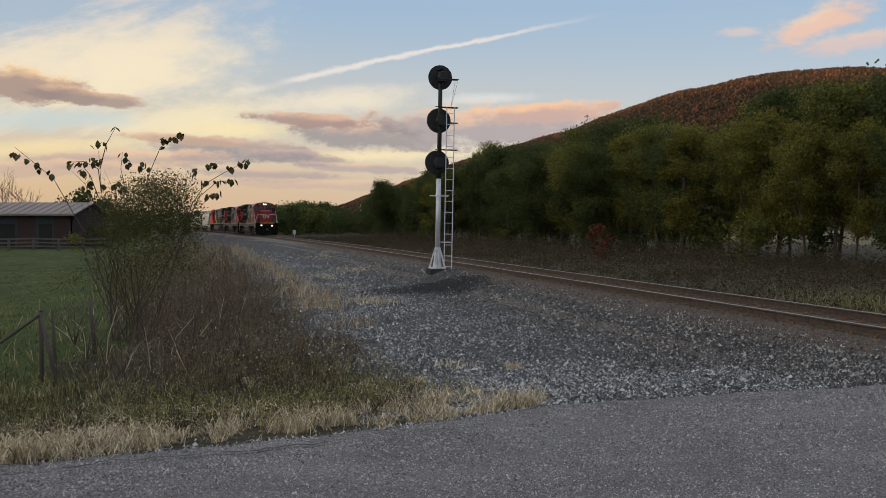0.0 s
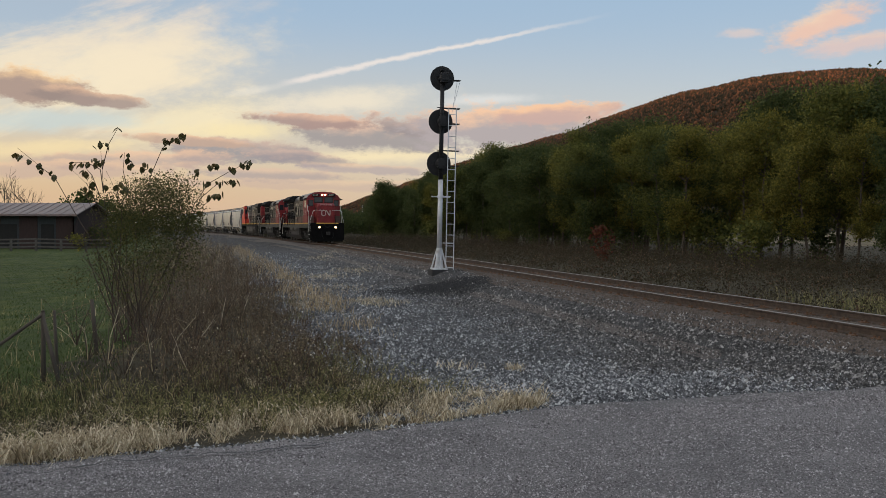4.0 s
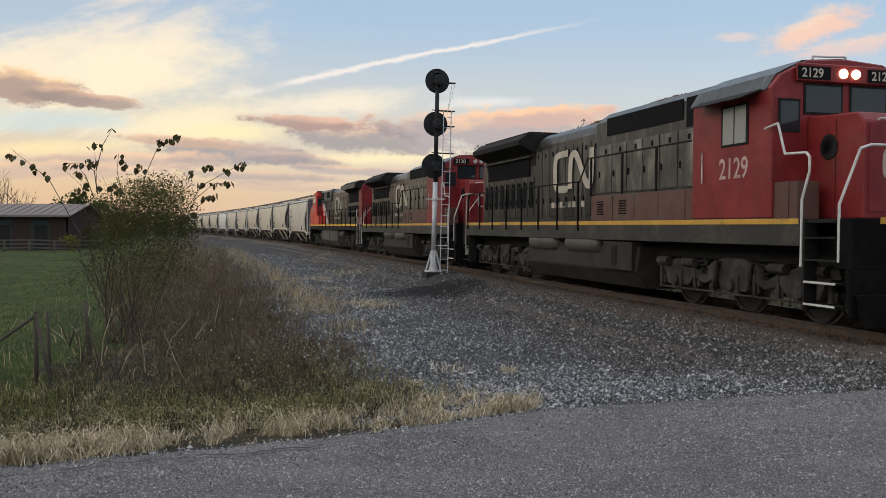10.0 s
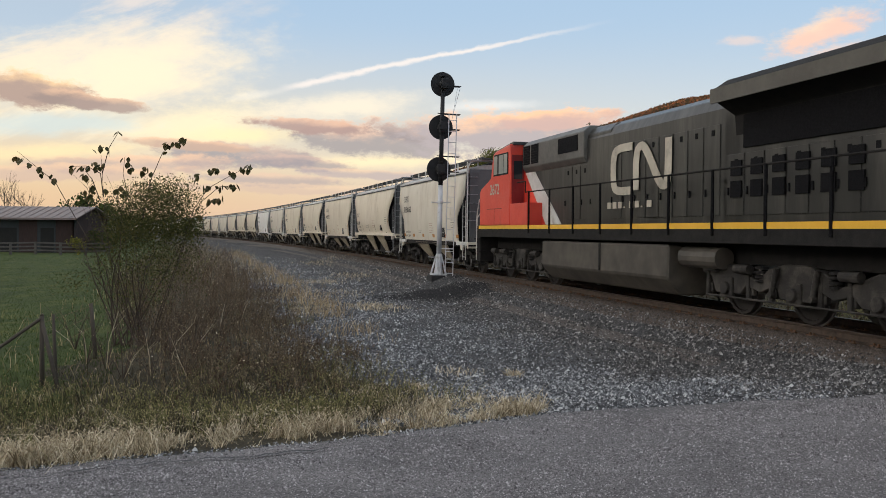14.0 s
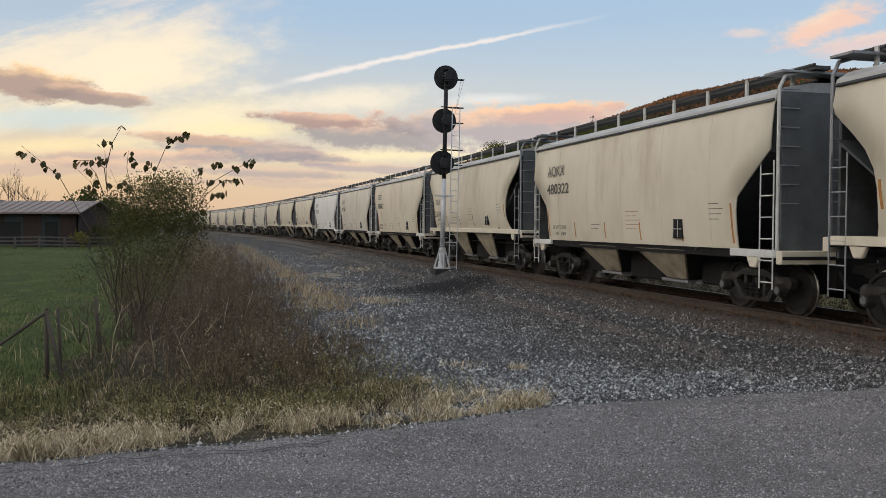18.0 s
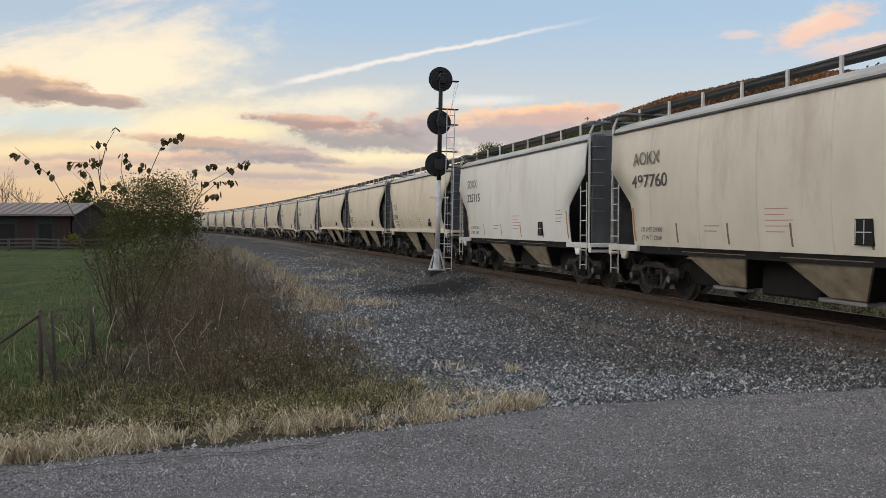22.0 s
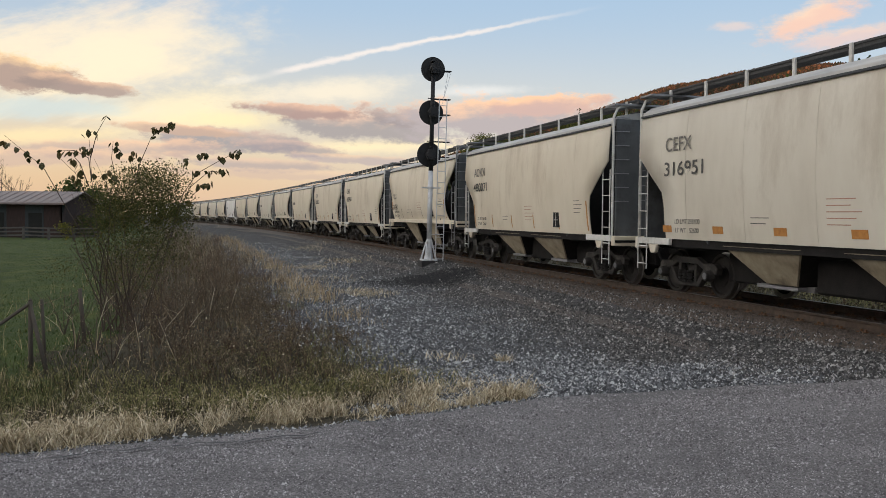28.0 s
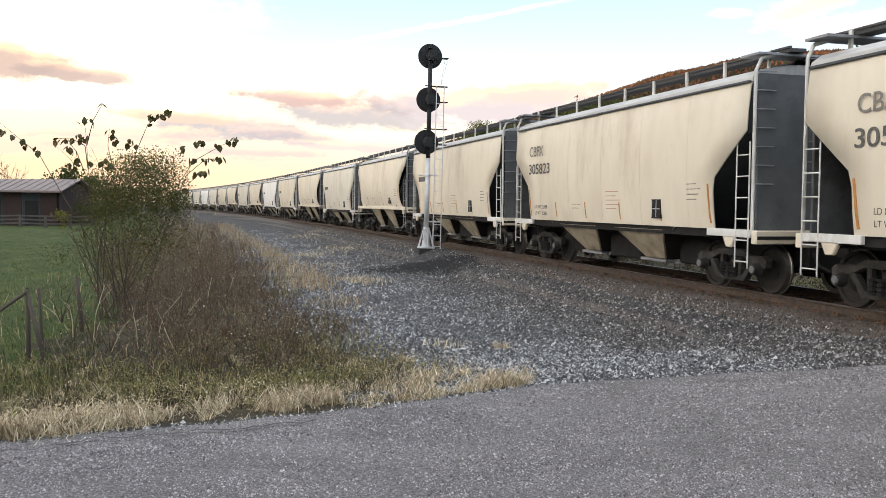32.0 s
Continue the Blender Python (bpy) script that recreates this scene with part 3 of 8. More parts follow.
def build_railway():
    track = thing("railway_track", label="single rusty railway track on timber ties in stone ballast", category="railway track", kind="structure")
    along_track("ballast_bed", [(3.6, -0.66), (2.05, -0.20), (1.45, -0.17), (0, -0.20), (-1.45, -0.17), (-2.1, -0.20), (-4.4, -1.05)], S_LIST, BED, track, True)
    for side in (1, -1):
        c = side * 0.753
        prof = [(c - 0.07, -0.165), (c - 0.07, -0.155), (c - 0.009, -0.135), (c - 0.009, -0.045), (c - 0.036, -0.030), (c - 0.036, -0.006)]
        prof = prof + [(2 * c - a, z) for a, z in reversed(prof)]
        rail = along_track("rail", prof, S_LIST, RUST, track)
        along_track("running_surface", [(c - 0.036, -0.006), (c - 0.028, 0.0), (c + 0.028, 0.0), (c + 0.036, -0.006)], S_LIST, RAILHEAD, rail, label="polished top of the rail head")
    # ties: the near ones are pieces of their own
    rng = random.Random(8)
    tie_me = [mesh_of("tie", Shape().box(-1.3, 1.3, -0.115, 0.115, -0.18, 0), TIE, 0.012) for _ in range(1)][0]
    far, plates = Shape(), Shape()
    s, count = 5.0, 0
    while s < 330:
        p = on_track(s)
        q = on_track(s + 0.1)
        turn = math.atan2(q[1] - p[1], q[0] - p[0]) - math.pi / 2 + rng.uniform(-0.012, 0.012)
        m = Matrix.Translation((p[0], p[1], -0.166 + rng.uniform(-0.006, 0.004))) @ Matrix.Rotation(turn, 4, "Z") @ Matrix.Translation((rng.uniform(-0.05, 0.05), 0, 0))
        if s < 150:
            part("tie", tie_me, None, track, at=m)
            for c in (-0.753, 0.753):
                plates.box(c - 0.17, c + 0.17, -0.09, 0.09, 0.0, 0.016, m)
                for dx in (-0.11, 0.11):
                    for dy in (-0.05, 0.05):
                        plates.box(c + dx - 0.015, c + dx + 0.015, dy - 0.015, dy + 0.015, 0.015, 0.05, m)
        else:
            far.box(-1.3, 1.3, -0.115, 0.115, -0.18, 0, m)
        s += 0.5
    tagged(part("distant_ties", far, TIE, track), kind="stuff")
    tagged(part("tie_plates", plates, PLATE, track, fix=False), kind="stuff")
    return track


build_railway()


def stones(name, xs, ys, zs, size, mat, label):
    """Loose broken stones, one small polyhedron each."""
    n = len(xs)
    rng = np.random.default_rng(11)
    base = np.array(((1, 0, 0), (0, 1, 0), (-1, 0, 0), (0, -1, 0), (0.1, 0.1, 1.0)), float) - np.array((0, 0, 0.3))
    tri = np.array(((0, 1, 4), (1, 2, 4), (2, 3, 4), (3, 0, 4)))
    v = base[None] * rng.uniform(0.6, 1.25, (n, 5, 1)) + rng.uniform(-0.32, 0.32, (n, 5, 3))
    v *= (np.asarray(size)[:, None, None] * np.array((1.0, 1.0, 1.1)))
    t = rng.uniform(0, 6.283, n)
    c, s = np.cos(t)[:, None], np.sin(t)[:, None]
    x = v[..., 0] * c - v[..., 1] * s + np.asarray(xs)[:, None]
    y = v[..., 0] * s + v[..., 1] * c + np.asarray(ys)[:, None]
    z = v[..., 2] + np.asarray(zs)[:, None]
    verts = np.stack((x, y, z), -1).reshape(-1, 3)
    faces = (tri[None] + 5 * np.arange(n)[:, None, None]).reshape(-1, 3)
    return tagged(new(name, cloud_mesh(name, verts, faces, mat)), label, "stones", kind="stuff")


def scatter_stones():
    rng = np.random.default_rng(5)
    # service way and shoulder
    r = 8.0 * (70 / 8.0) ** rng.uniform(0, 1, 560000)
    u = rng.uniform(-0.62, 0.66, len(r))
    x, y = r * u, r
    s, a = track_coords(x, y)
    o = x * ROAD_OUT[0] + y * ROAD_OUT[1]
    al = x * ROAD_DIR[0] + y * ROAD_DIR[1]
    wob = 0.9 * wave(x, y, 0.5, 4.0) + 0.5 * wave(x, y, 1.7, 1.0)
    dens = sstep(a + wob, 10.2, 8.0) * (0.45 + 0.55 * sstep(wave(x, y, 0.8, 2.0), -0.6, 0.5))
    ok = (a > 1.6) & (o > road_edge(al) - 0.22 * rng.uniform(0, 1, len(r)) ** 3 - 0.06 + 0.25 * wave(x, y, 3, 1.0)) & (rng.uniform(0, 1, len(r)) < dens)
    x, y, s, a = x[ok], y[ok], s[ok], a[ok]
    z = np.where(a < 3.6, np.interp(a, (1.45, 2.05, 3.6), (-0.17, -0.20, -0.66)), -9)
    z = np.maximum(z, ground_z(x, y))
    size = np.exp(rng.normal(np.log(0.0118), 0.42, len(x))) * (1 + 0.25 * sstep(a, 5, 3))
    dark = a + 0.8 * wave(x, y, 0.9, 3.0) + rng.normal(0, 0.5, len(a)) < 4.6
    for sel, mat, nm, words in ((~dark, BALLAST, "gravel", "loose grey crushed stone of mixed sizes"), (dark, SHOULDER, "shoulder_ballast", "dark brown-grey ballast on the track shoulder")):
        stones(nm, x[sel], y[sel], (z + size * 0.25)[sel], (np.clip(size, 0.004, 0.032) * np.interp(y, (8, 40), (1.0, 1.7)))[sel], mat, words)
    # grit along the crumbling edge of the asphalt
    al = rng.uniform(-7, 4.5, 9000)
    o = road_edge(al) - 0.02 - np.abs(rng.normal(0, 0.13, len(al))) + 0.16 * rng.uniform(0, 1, len(al))
    x, y = al * ROAD_DIR[0] + o * ROAD_OUT[0], al * ROAD_DIR[1] + o * ROAD_OUT[1]
    size = np.exp(rng.normal(np.log(0.007), 0.5, len(x)))
    stones("edge_grit", x, y, road_z(al) + 0.012 * wave(al, o, 0.8) - 0.004 - 0.03 * sstep(o - road_edge(al), -0.6, 0.0), np.clip(size, 0.003, 0.025), BALLAST, "loose grey grit along the crumbling asphalt edge")
    # chippings that stand proud of the worn binder of the road
    al, w = rng.uniform(-5.5, 10.5, 260000), rng.uniform(0, 1, 260000)
    o = 2.6 + (road_edge(al) - 2.66) * w
    x, y = al * ROAD_DIR[0] + o * ROAD_OUT[0], al * ROAD_DIR[1] + o * ROAD_OUT[1]
    ok = (y > 4.6) & (np.abs(x) < 0.56 * y) & (rng.uniform(0, 1, len(x)) < 0.45 + 0.55 * sstep(wave(x, y, 2.1, 5.0), -0.5, 0.4))
    x, y, al, o = x[ok], y[ok], al[ok], o[ok]
    size = np.clip(np.exp(rng.normal(np.log(0.0070), 0.32, len(x))), 0.003, 0.015)
    stones("road_chippings", x, y, road_z(al) + 0.012 * wave(al, o, 0.8) - 0.03 * np.clip(((o + 3.2) / (road_edge(al) + 3.2) - 0.93) / 0.07, 0, 1) + size * 0.05, size, CHIPS, "grey stone chippings in the worn road surface")
    mx, my = on_track(27.8, 3.5)
    r, t = np.abs(rng.normal(0, 0.95, 9000)), rng.uniform(0, 6.283, 9000)
    x, y = mx + r * np.cos(t) * 1.3, my + r * np.sin(t)
    size = rng.uniform(0.012, 0.035, len(x))
    stones("dark_heap", x, y, ground_z(x, y) + size * 0.4, size, HEAP, "dark heap of fine stone at the signal's foot")
    # crib and shoulder of the track, stained brown
    n = 48000
    s = 9 * (80 / 9.0) ** rng.uniform(0, 1, n)
    a = rng.uniform(-2.2, 2.3, n)
    ok = np.abs(np.abs(a) - 0.753) > 0.09
    s, a = s[ok], a[ok]
    p = np.array([on_track(i, j) for i, j in zip(s, a)])
    size = rng.uniform(0.016, 0.040, len(s))
    stones("track_ballast", p[:, 0], p[:, 1], np.interp(np.abs(a), (0, 1.45, 2.05, 2.3), (-0.20, -0.17, -0.20, -0.27)) + size * 0.2, size, BALLAST_BROWN, "rust-stained ballast between the ties")


scatter_stones()


# ---- hills ----
HILL = material("autumn_hill_woods", [(0.020, 0.019, 0.010), (0.036, 0.028, 0.015), (0.070, 0.036, 0.020), (0.23, 0.090, 0.040)], 0.03, 0.95, 0, 0.0, 1.0, per="Island", spec=0.1)
HILL_SOIL = material("hill_floor", [(0.025, 0.020, 0.011), (0.045, 0.030, 0.016)], 0.05, 0.95, spec=0.1)
RIDGE_U = (-0.22, -0.17, -0.125, -0.054, 0.0103, 0.0747, 0.139, 0.2036, 0.268, 0.332, 0.397, 0.448, 0.505, 0.8, 1.3, 2.2)
RIDGE_V = (0.0085, 0.0115, 0.0205, 0.047, 0.071, 0.0925, 0.111, 0.1345, 0.156, 0.1705, 0.1805, 0.1845, 0.186, 0.165, 0.12, 0.07)


def ridge_depth(u):
    return np.interp(u, (-0.22, -0.125, 0.0, 0.2, 0.5, 1.0, 2.2), (2300, 1900, 1350, 950, 680, 430, 230))


def hill_place(u, f):
    """A place on the hill: u across, f from 0 at its foot to 1 on the ridge, past 1 behind it."""
    Y = ridge_depth(u)
    top = 1.6 + np.interp(u, RIDGE_U, RIDGE_V) * Y - 7
    d = Y * (0.36 + 0.64 * f)
    prof = np.where(f <= 1, sstep(f, -0.15, 1.35) / sstep(1.0, -0.15, 1.35), 1 - 0.5 * (f - 1))
    prof = prof - (sstep(0.0, -0.15, 1.35) / sstep(1.0, -0.15, 1.35)) * (1 - np.clip(f, 0, 1))
    z = -3 + (top + 3) * prof
    return u * d, d, z + 2.2 * wave(u * d, d, 0.02) * np.clip(f, 0, 1)


def build_hill():
    us = np.concatenate((np.linspace(-0.22, 0.6, 140), np.linspace(0.62, 2.2, 50)))
    fs = np.linspace(-0.05, 1.5, 40)
    Ug, Fg = np.meshgrid(us, fs)
    x, y, z = hill_place(Ug, Fg)
    n = len(us)
    idx = np.arange(Ug.size).reshape(Ug.shape)
    faces = np.stack((idx[:-1, :-1], idx[:-1, 1:], idx[1:, 1:], idx[1:, :-1]), -1).reshape(-1, 4)
    hill = tagged(new("wooded_hill", cloud_mesh("hill", np.stack((x, y, z), -1).reshape(-1, 3), faces, HILL_SOIL, True)),
                  "long wooded hill in rust-red autumn colour, its crest in the last sun", "hill", kind="structure")
    # tree crowns all over it
    rng = np.random.default_rng(3)
    m = 62000
    u = rng.uniform(-0.2, 0.62, m)
    f = 1.03 - 0.75 * rng.uniform(0, 1, m) ** 2.1
    x, y, z = hill_place(u, f)
    bv = np.array(((1, 0, 0), (0, 1, 0), (-1, 0, 0), (0, -1, 0), (0, 0, 1), (0, 0, -1)), float)
    bf = np.array([(i, (i + 1) % 4, 4) for i in range(4)] + [((i + 1) % 4, i, 5) for i in range(4)])
    size = rng.uniform(0.7, 1.7, m) * np.interp(y, (250, 700, 1900), (0.75, 1.0, 1.5))
    v = bv[None] * rng.uniform(0.55, 1.35, (m, len(bv), 1)) * size[:, None, None] * np.array((1.0, 1.0, 1.25))
    v = v + np.stack((x, y, z + size * 0.7), -1)[:, None]
    faces = (bf[None] + len(bv) * np.arange(m)[:, None, None]).reshape(-1, 3)
    tagged(part("crowns", cloud_mesh("crowns", v.reshape(-1, 3), faces, HILL, True), None, hill), "rust, ochre and olive tree crowns", kind="stuff")


build_hill()


def build_west_ridge():
    """The ridge on the sunset side, which keeps the valley in its shade."""
    ys = np.linspace(-1800, 2000, 96)
    verts, faces = [], []
    # high enough that the last sun reaches the crest of the hill across the valley and nothing lower
    us = np.array((0.9, 0.7, 0.5, 0.4, 0.3, 0.2, 0.12, 0.05, 0.0, -0.06, -0.12, -0.2))
    cx, cy, cz = hill_place(us, np.ones_like(us))
    lit = np.array((16, 16, 17, 16.5, 15.5, 10, 7, 7, 11, 14, 14, 13))
    run = (cx + 900) / -math.sin(radians(SUN_AZ))
    foot, crest = cy + run * math.cos(radians(SUN_AZ)), cz + 1.5 - lit + run * math.tan(radians(SUN_EL))
    for y in ys:
        h = float(np.interp(y, foot, crest) * np.interp(y, (1400, 2000), (1, 0.4))) + 1.5 * float(wave(y, 0, 0.05))
        for x, z in ((-1300, -3), (-900, h), (-720, -3)):
            verts.append((x, y, z))
    for i in range(len(ys) - 1):
        for j in range(2):
            faces.append((3 * i + j, 3 * i + j + 1, 3 * i + j + 4, 3 * i + j + 3))
    tagged(new("west_ridge", cloud_mesh("west_ridge", verts, faces, HILL_SOIL, True)), "dark wooded ridge on the sunset side", "hill", kind="structure")


build_west_ridge()

# ---- trees ----
BARK = material("grey_brown_bark", [(0.05, 0.04, 0.03), (0.10, 0.08, 0.06)], 5, 0.95, 0, 0.6, 30, (1, 1, 0.3))
LEAF_A = material("olive_autumn_leaves", [(0.048, 0.062, 0.017), (0.104, 0.116, 0.028), (0.215, 0.195, 0.045)], 0.5, 0.75, 0, 0, 1, per="Island", spec=0.2, transl=0.45)
LEAF_B = material("yellowing_leaves", [(0.066, 0.072, 0.018), (0.138, 0.134, 0.028), (0.285, 0.230, 0.045)], 0.5, 0.75, 0, 0, 1, per="Island", spec=0.2, transl=0.45)
LEAF_C = material("dark_green_leaves", [(0.030, 0.046, 0.017), (0.060, 0.080, 0.026), (0.120, 0.132, 0.038)], 0.5, 0.75, 0, 0, 1, per="Island", spec=0.2, transl=0.45)
LEAF_R = material("red_autumn_leaves", [(0.06, 0.018, 0.011), (0.10, 0.028, 0.015), (0.14, 0.05, 0.022)], 0.5, 0.75, 0, 0, 1, per="Island", spec=0.2, transl=0.25)


def leaf_quads(centres, size, rng, droop=0.3):
    """One bent-diamond leaf or leaf spray at each centre."""
    n = len(centres)
    d = rng.normal(0, 1, (n, 3))
    d[:, 2] -= droop
    d /= np.linalg.norm(d, axis=1, keepdims=True)
    e = np.cross(d, rng.normal(0, 1, (n, 3)))
    e /= np.linalg.norm(e, axis=1, keepdims=True) + 1e-9
    size = np.broadcast_to(np.asarray(size, float), (n,))[:, None]
    c = np.asarray(centres)
    v = np.stack((c - d * size, c + e * size * 0.6, c + d * size, c - e * size * 0.6), 1).reshape(-1, 3)
    return v, np.arange(4 * n).reshape(n, 4)


def tree_meshes(seed, height, spread, leaves, leaf_size, mat, low=0.3, slim=False):
    """A tapered trunk with limbs, and a crown of leaf sprays in uneven clumps."""
    rng = np.random.default_rng(seed)
    wood, clumps = Shape(), []
    lean = rng.normal(0, 0.03, 2)

    def trunk_at(h):
        return Vector((lean[0] * h + 0.1 * math.sin(h * 0.7 + seed), lean[1] * h, h))
    hs = np.linspace(0, height * 0.92, 8)
    r0 = height * 0.011
    for h0, h1 in zip(hs[:-1], hs[1:]):
        wood.cyl(trunk_at(h0 - (0.2 if h0 == 0 else 0)), trunk_at(h1), r0 * (1 - 0.85 * h0 / height), r0 * (1 - 0.85 * h1 / height), 6, False)
    for i in range(26):
        h = height * rng.uniform(low, 0.95)
        t = rng.uniform(0, 6.283)
        k = math.sin(math.pi * min(1, max(0.12, (h / height - low) / (1 - low) * 0.85 + 0.12)))
        ln = spread * k * rng.uniform(0.55, 1.15)
        p0 = trunk_at(h)
        p1 = p0 + Vector((math.cos(t) * ln * 0.55, math.sin(t) * ln * 0.55, ln * 0.35))
        p2 = p1 + Vector((math.cos(t + rng.uniform(-0.5, 0.5)) * ln * 0.5, math.sin(t) * ln * 0.5, ln * rng.uniform(0.05, 0.4)))
        wood.cyl(p0, p1, r0 * 0.4, r0 * 0.22, 5, False)
        wood.cyl(p1, p2, r0 * 0.22, r0 * 0.06, 4, False)
        for q, rr in ((p1, 0.34), (p2, 0.40), ((p1 + p2) / 2, 0.36)):
            clumps.append((np.array(q), spread * rr * rng.uniform(0.6, 1.5)))
    clumps.append((np.array(trunk_at(height * 0.93)), spread * 0.35))
    w = np.array([c[1] ** 2 for c in clumps])
    pick = rng.choice(len(clumps), leaves, p=w / w.sum())
    ctr = np.array([c[0] for c in clumps])[pick]
    rad = np.array([c[1] for c in clumps])[pick]
    d = rng.normal(0, 0.5, (leaves, 3))
    p = ctr + np.where(np.abs(d) > 0.9, d * 0.5, d) * rad[:, None] * np.array((1, 1, 0.85))
    v, f = leaf_quads(p, leaf_size * rng.uniform(0.6, 1.3, leaves), rng)
    return mesh_of("trunk", wood, BARK, fix=False), cloud_mesh("crown", v, f, mat)


def plant_tree(kind, x, y, z, turn, scale, label, group):
    t = thing("tree", Matrix.LocRotScale((x, y, z), Euler((0, 0, turn)), (scale, scale, scale)), label, "tree", group)
    part("trunk", kind[0], None, t)
    part("crown", kind[1], None, t)
    return t


def build_trees():
    tall = (11, 12, 10, 12, 9, 11)
    kinds = [tree_meshes(21 + k, tall[k], sp, 14500, 0.092, mt, lo) for k, (sp, mt, lo) in enumerate(
        ((2.6, LEAF_A, 0.20), (2.2, LEAF_B, 0.18), (2.7, LEAF_A, 0.22), (2.1, LEAF_C, 0.15), (2.6, LEAF_C, 0.14), (2.4, LEAF_B, 0.20)))]
    words = ["olive-green roadside tree turning yellow", "slender tree with yellowing leaves", "spreading olive-green tree on thin stems",
             "dark green tree with a narrow crown", "low dark green tree", "tall tree with yellow-green autumn leaves"]
    rng = random.Random(17)
    for row, (a0, step) in enumerate(((-27, 3.4), (-32, 3.9), (-38, 4.6))):
        s = -26.0
        while s < 175:
            k = rng.randrange(6)
            if s > 75 and rng.random() < 0.7:
                k = rng.choice((3, 4))
            p = on_track(s + rng.uniform(-1, 1), a0 + rng.uniform(-1.8, 1.8))
            goal = float(np.interp(s, (-10, 5, 20, 40, 52, 62, 72, 95, 120, 170), (7.4, 8.4, 9.4, 10.6, 12.8, 13.4, 12.9, 12.9, 12.2, 10.6)))
            big = goal * (1 + 0.05 * math.sin(s * 0.17)) * rng.uniform(0.86, 1.08) * (0.82 if row == 0 else 1.0) / (tall[k] * 0.98)
            plant_tree(kinds[k], p[0], p[1], float(ground_z(p[0], p[1])) - 0.05, rng.uniform(0, 6.28), big, words[k], "trees beyond the railway")
            s += step * rng.uniform(0.8, 1.25)
    # darker clump in the distance beyond the train, and a red shrub
    bushy = [tree_meshes(61, 8, 3.8, 1800, 0.30, LEAF_C, 0.06), tree_meshes(62, 7, 4.0, 1800, 0.30, LEAF_A, 0.05)]
    for i in range(40):
        u = -0.215 + 0.18 * i / 39 + rng.uniform(-0.004, 0.004)
        d = rng.uniform(215, 285)
        up = np.interp(u, (-0.215, -0.185, -0.165, -0.14, -0.12, -0.08, -0.035), (0.7, 1.0, 1.08, 1.0, 0.72, 0.82, 1.0)) * rng.uniform(0.85, 1.08)
        plant_tree(bushy[i % 2 if u < -0.13 else 0], u * d, d, float(ground_z(u * d, d)) - 0.2, rng.uniform(0, 6), float(up) * d / 245, "dark full-crowned tree beyond the line", "trees in the distance")
    # low scrub under the trees
    for i in range(40):
        s = -20 + 4.7 * i + rng.uniform(-1.5, 1.5)
        p = on_track(s, -rng.uniform(24, 40))
        sc = rng.uniform(0.3, 0.5)
        t = plant_tree(bushy[i % 2], p[0], p[1], float(ground_z(p[0], p[1])) - 0.2, rng.uniform(0, 6), sc, "low scrubby bush under the trees", "scrub under the trees")
        t.name, t["category"] = "scrub_bush", "bush"
    red = tree_meshes(31, 2.6, 0.8, 420, 0.11, LEAF_R, 0.2)
    p = (0.178 * 57, 57)
    plant_tree(red, p[0], p[1], float(ground_z(*p)), 0.4, 1.0, "small shrub with red autumn leaves", "")


build_trees()

# ---- weeds and grass ----
STRAW = material("dry_straw_grass", [(0.17, 0.125, 0.07), (0.50, 0.41, 0.27), (0.86, 0.76, 0.58)], 3, 0.85, 0, 0, 1, per="Island", spec=0.2, transl=0.2)
GREENGRASS = material("green_grass_blades", [(0.06, 0.066, 0.022), (0.165, 0.16, 0.06), (0.46, 0.39, 0.20)], 3, 0.8, 0, 0, 1, per="Island", spec=0.25, transl=0.25)
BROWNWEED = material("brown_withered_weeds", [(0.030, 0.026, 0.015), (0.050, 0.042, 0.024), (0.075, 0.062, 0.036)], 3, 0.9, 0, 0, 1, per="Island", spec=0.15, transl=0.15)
TANGRASS = material("tan_dry_grass", [(0.17, 0.115, 0.06), (0.44, 0.325, 0.185), (0.66, 0.53, 0.34)], 3, 0.85, 0, 0, 1, per="Island", spec=0.2, transl=0.2)
THICKET = material("grey_brown_thicket", [(0.040, 0.030, 0.020), (0.118, 0.092, 0.060), (0.34, 0.265, 0.175)], 3, 0.9, 0, 0, 1, per="Island", spec=0.15, transl=0.15)
REDWEED = material("reddish_withered_weeds", [(0.036, 0.023, 0.016), (0.090, 0.058, 0.039), (0.19, 0.125, 0.082)], 3, 0.9, 0, 0, 1, per="Island", spec=0.15, transl=0.15)

PASTURE = material("green_pasture_blades", [(0.018, 0.036, 0.006), (0.035, 0.062, 0.010), (0.070, 0.092, 0.018)], 3, 0.8, 0, 0, 1, per="Island", spec=0.25, transl=0.2)


def blades(x, y, height, width, rng, lean=0.35, curl=0.25):
    """Bent grass blades, two faces each; curl lets the tips hang."""
    n = len(x)
    z = ground_z(x, y) - 0.02
    t = rng.uniform(0, 6.283, n)
    ln = rng.uniform(0.2, 1.0, n) * lean * height
    dx, dy = np.cos(t) * ln, np.sin(t) * ln
    q = rng.uniform(0, 6.283, n)
    wx, wy = np.cos(q) * width, np.sin(q) * width
    b = np.stack((x, y, z), -1)
    w = np.stack((wx, wy, np.zeros(n)), -1)
    m = b + np.stack((dx * 0.35, dy * 0.35, height * 0.6), -1)
    e = b + np.stack((dx, dy, height * (1 - curl * rng.uniform(0, 1, n))), -1)
    v = np.stack((b - w, b + w, m + w * 0.8, m - w * 0.8, e + w * 0.15, e - w * 0.15), 1).reshape(-1, 3)
    k = 6 * np.arange(n)[:, None]
    f = np.concatenate((k + np.array((0, 1, 2, 3)), k + np.array((3, 2, 4, 5))), 0)
    return v, f


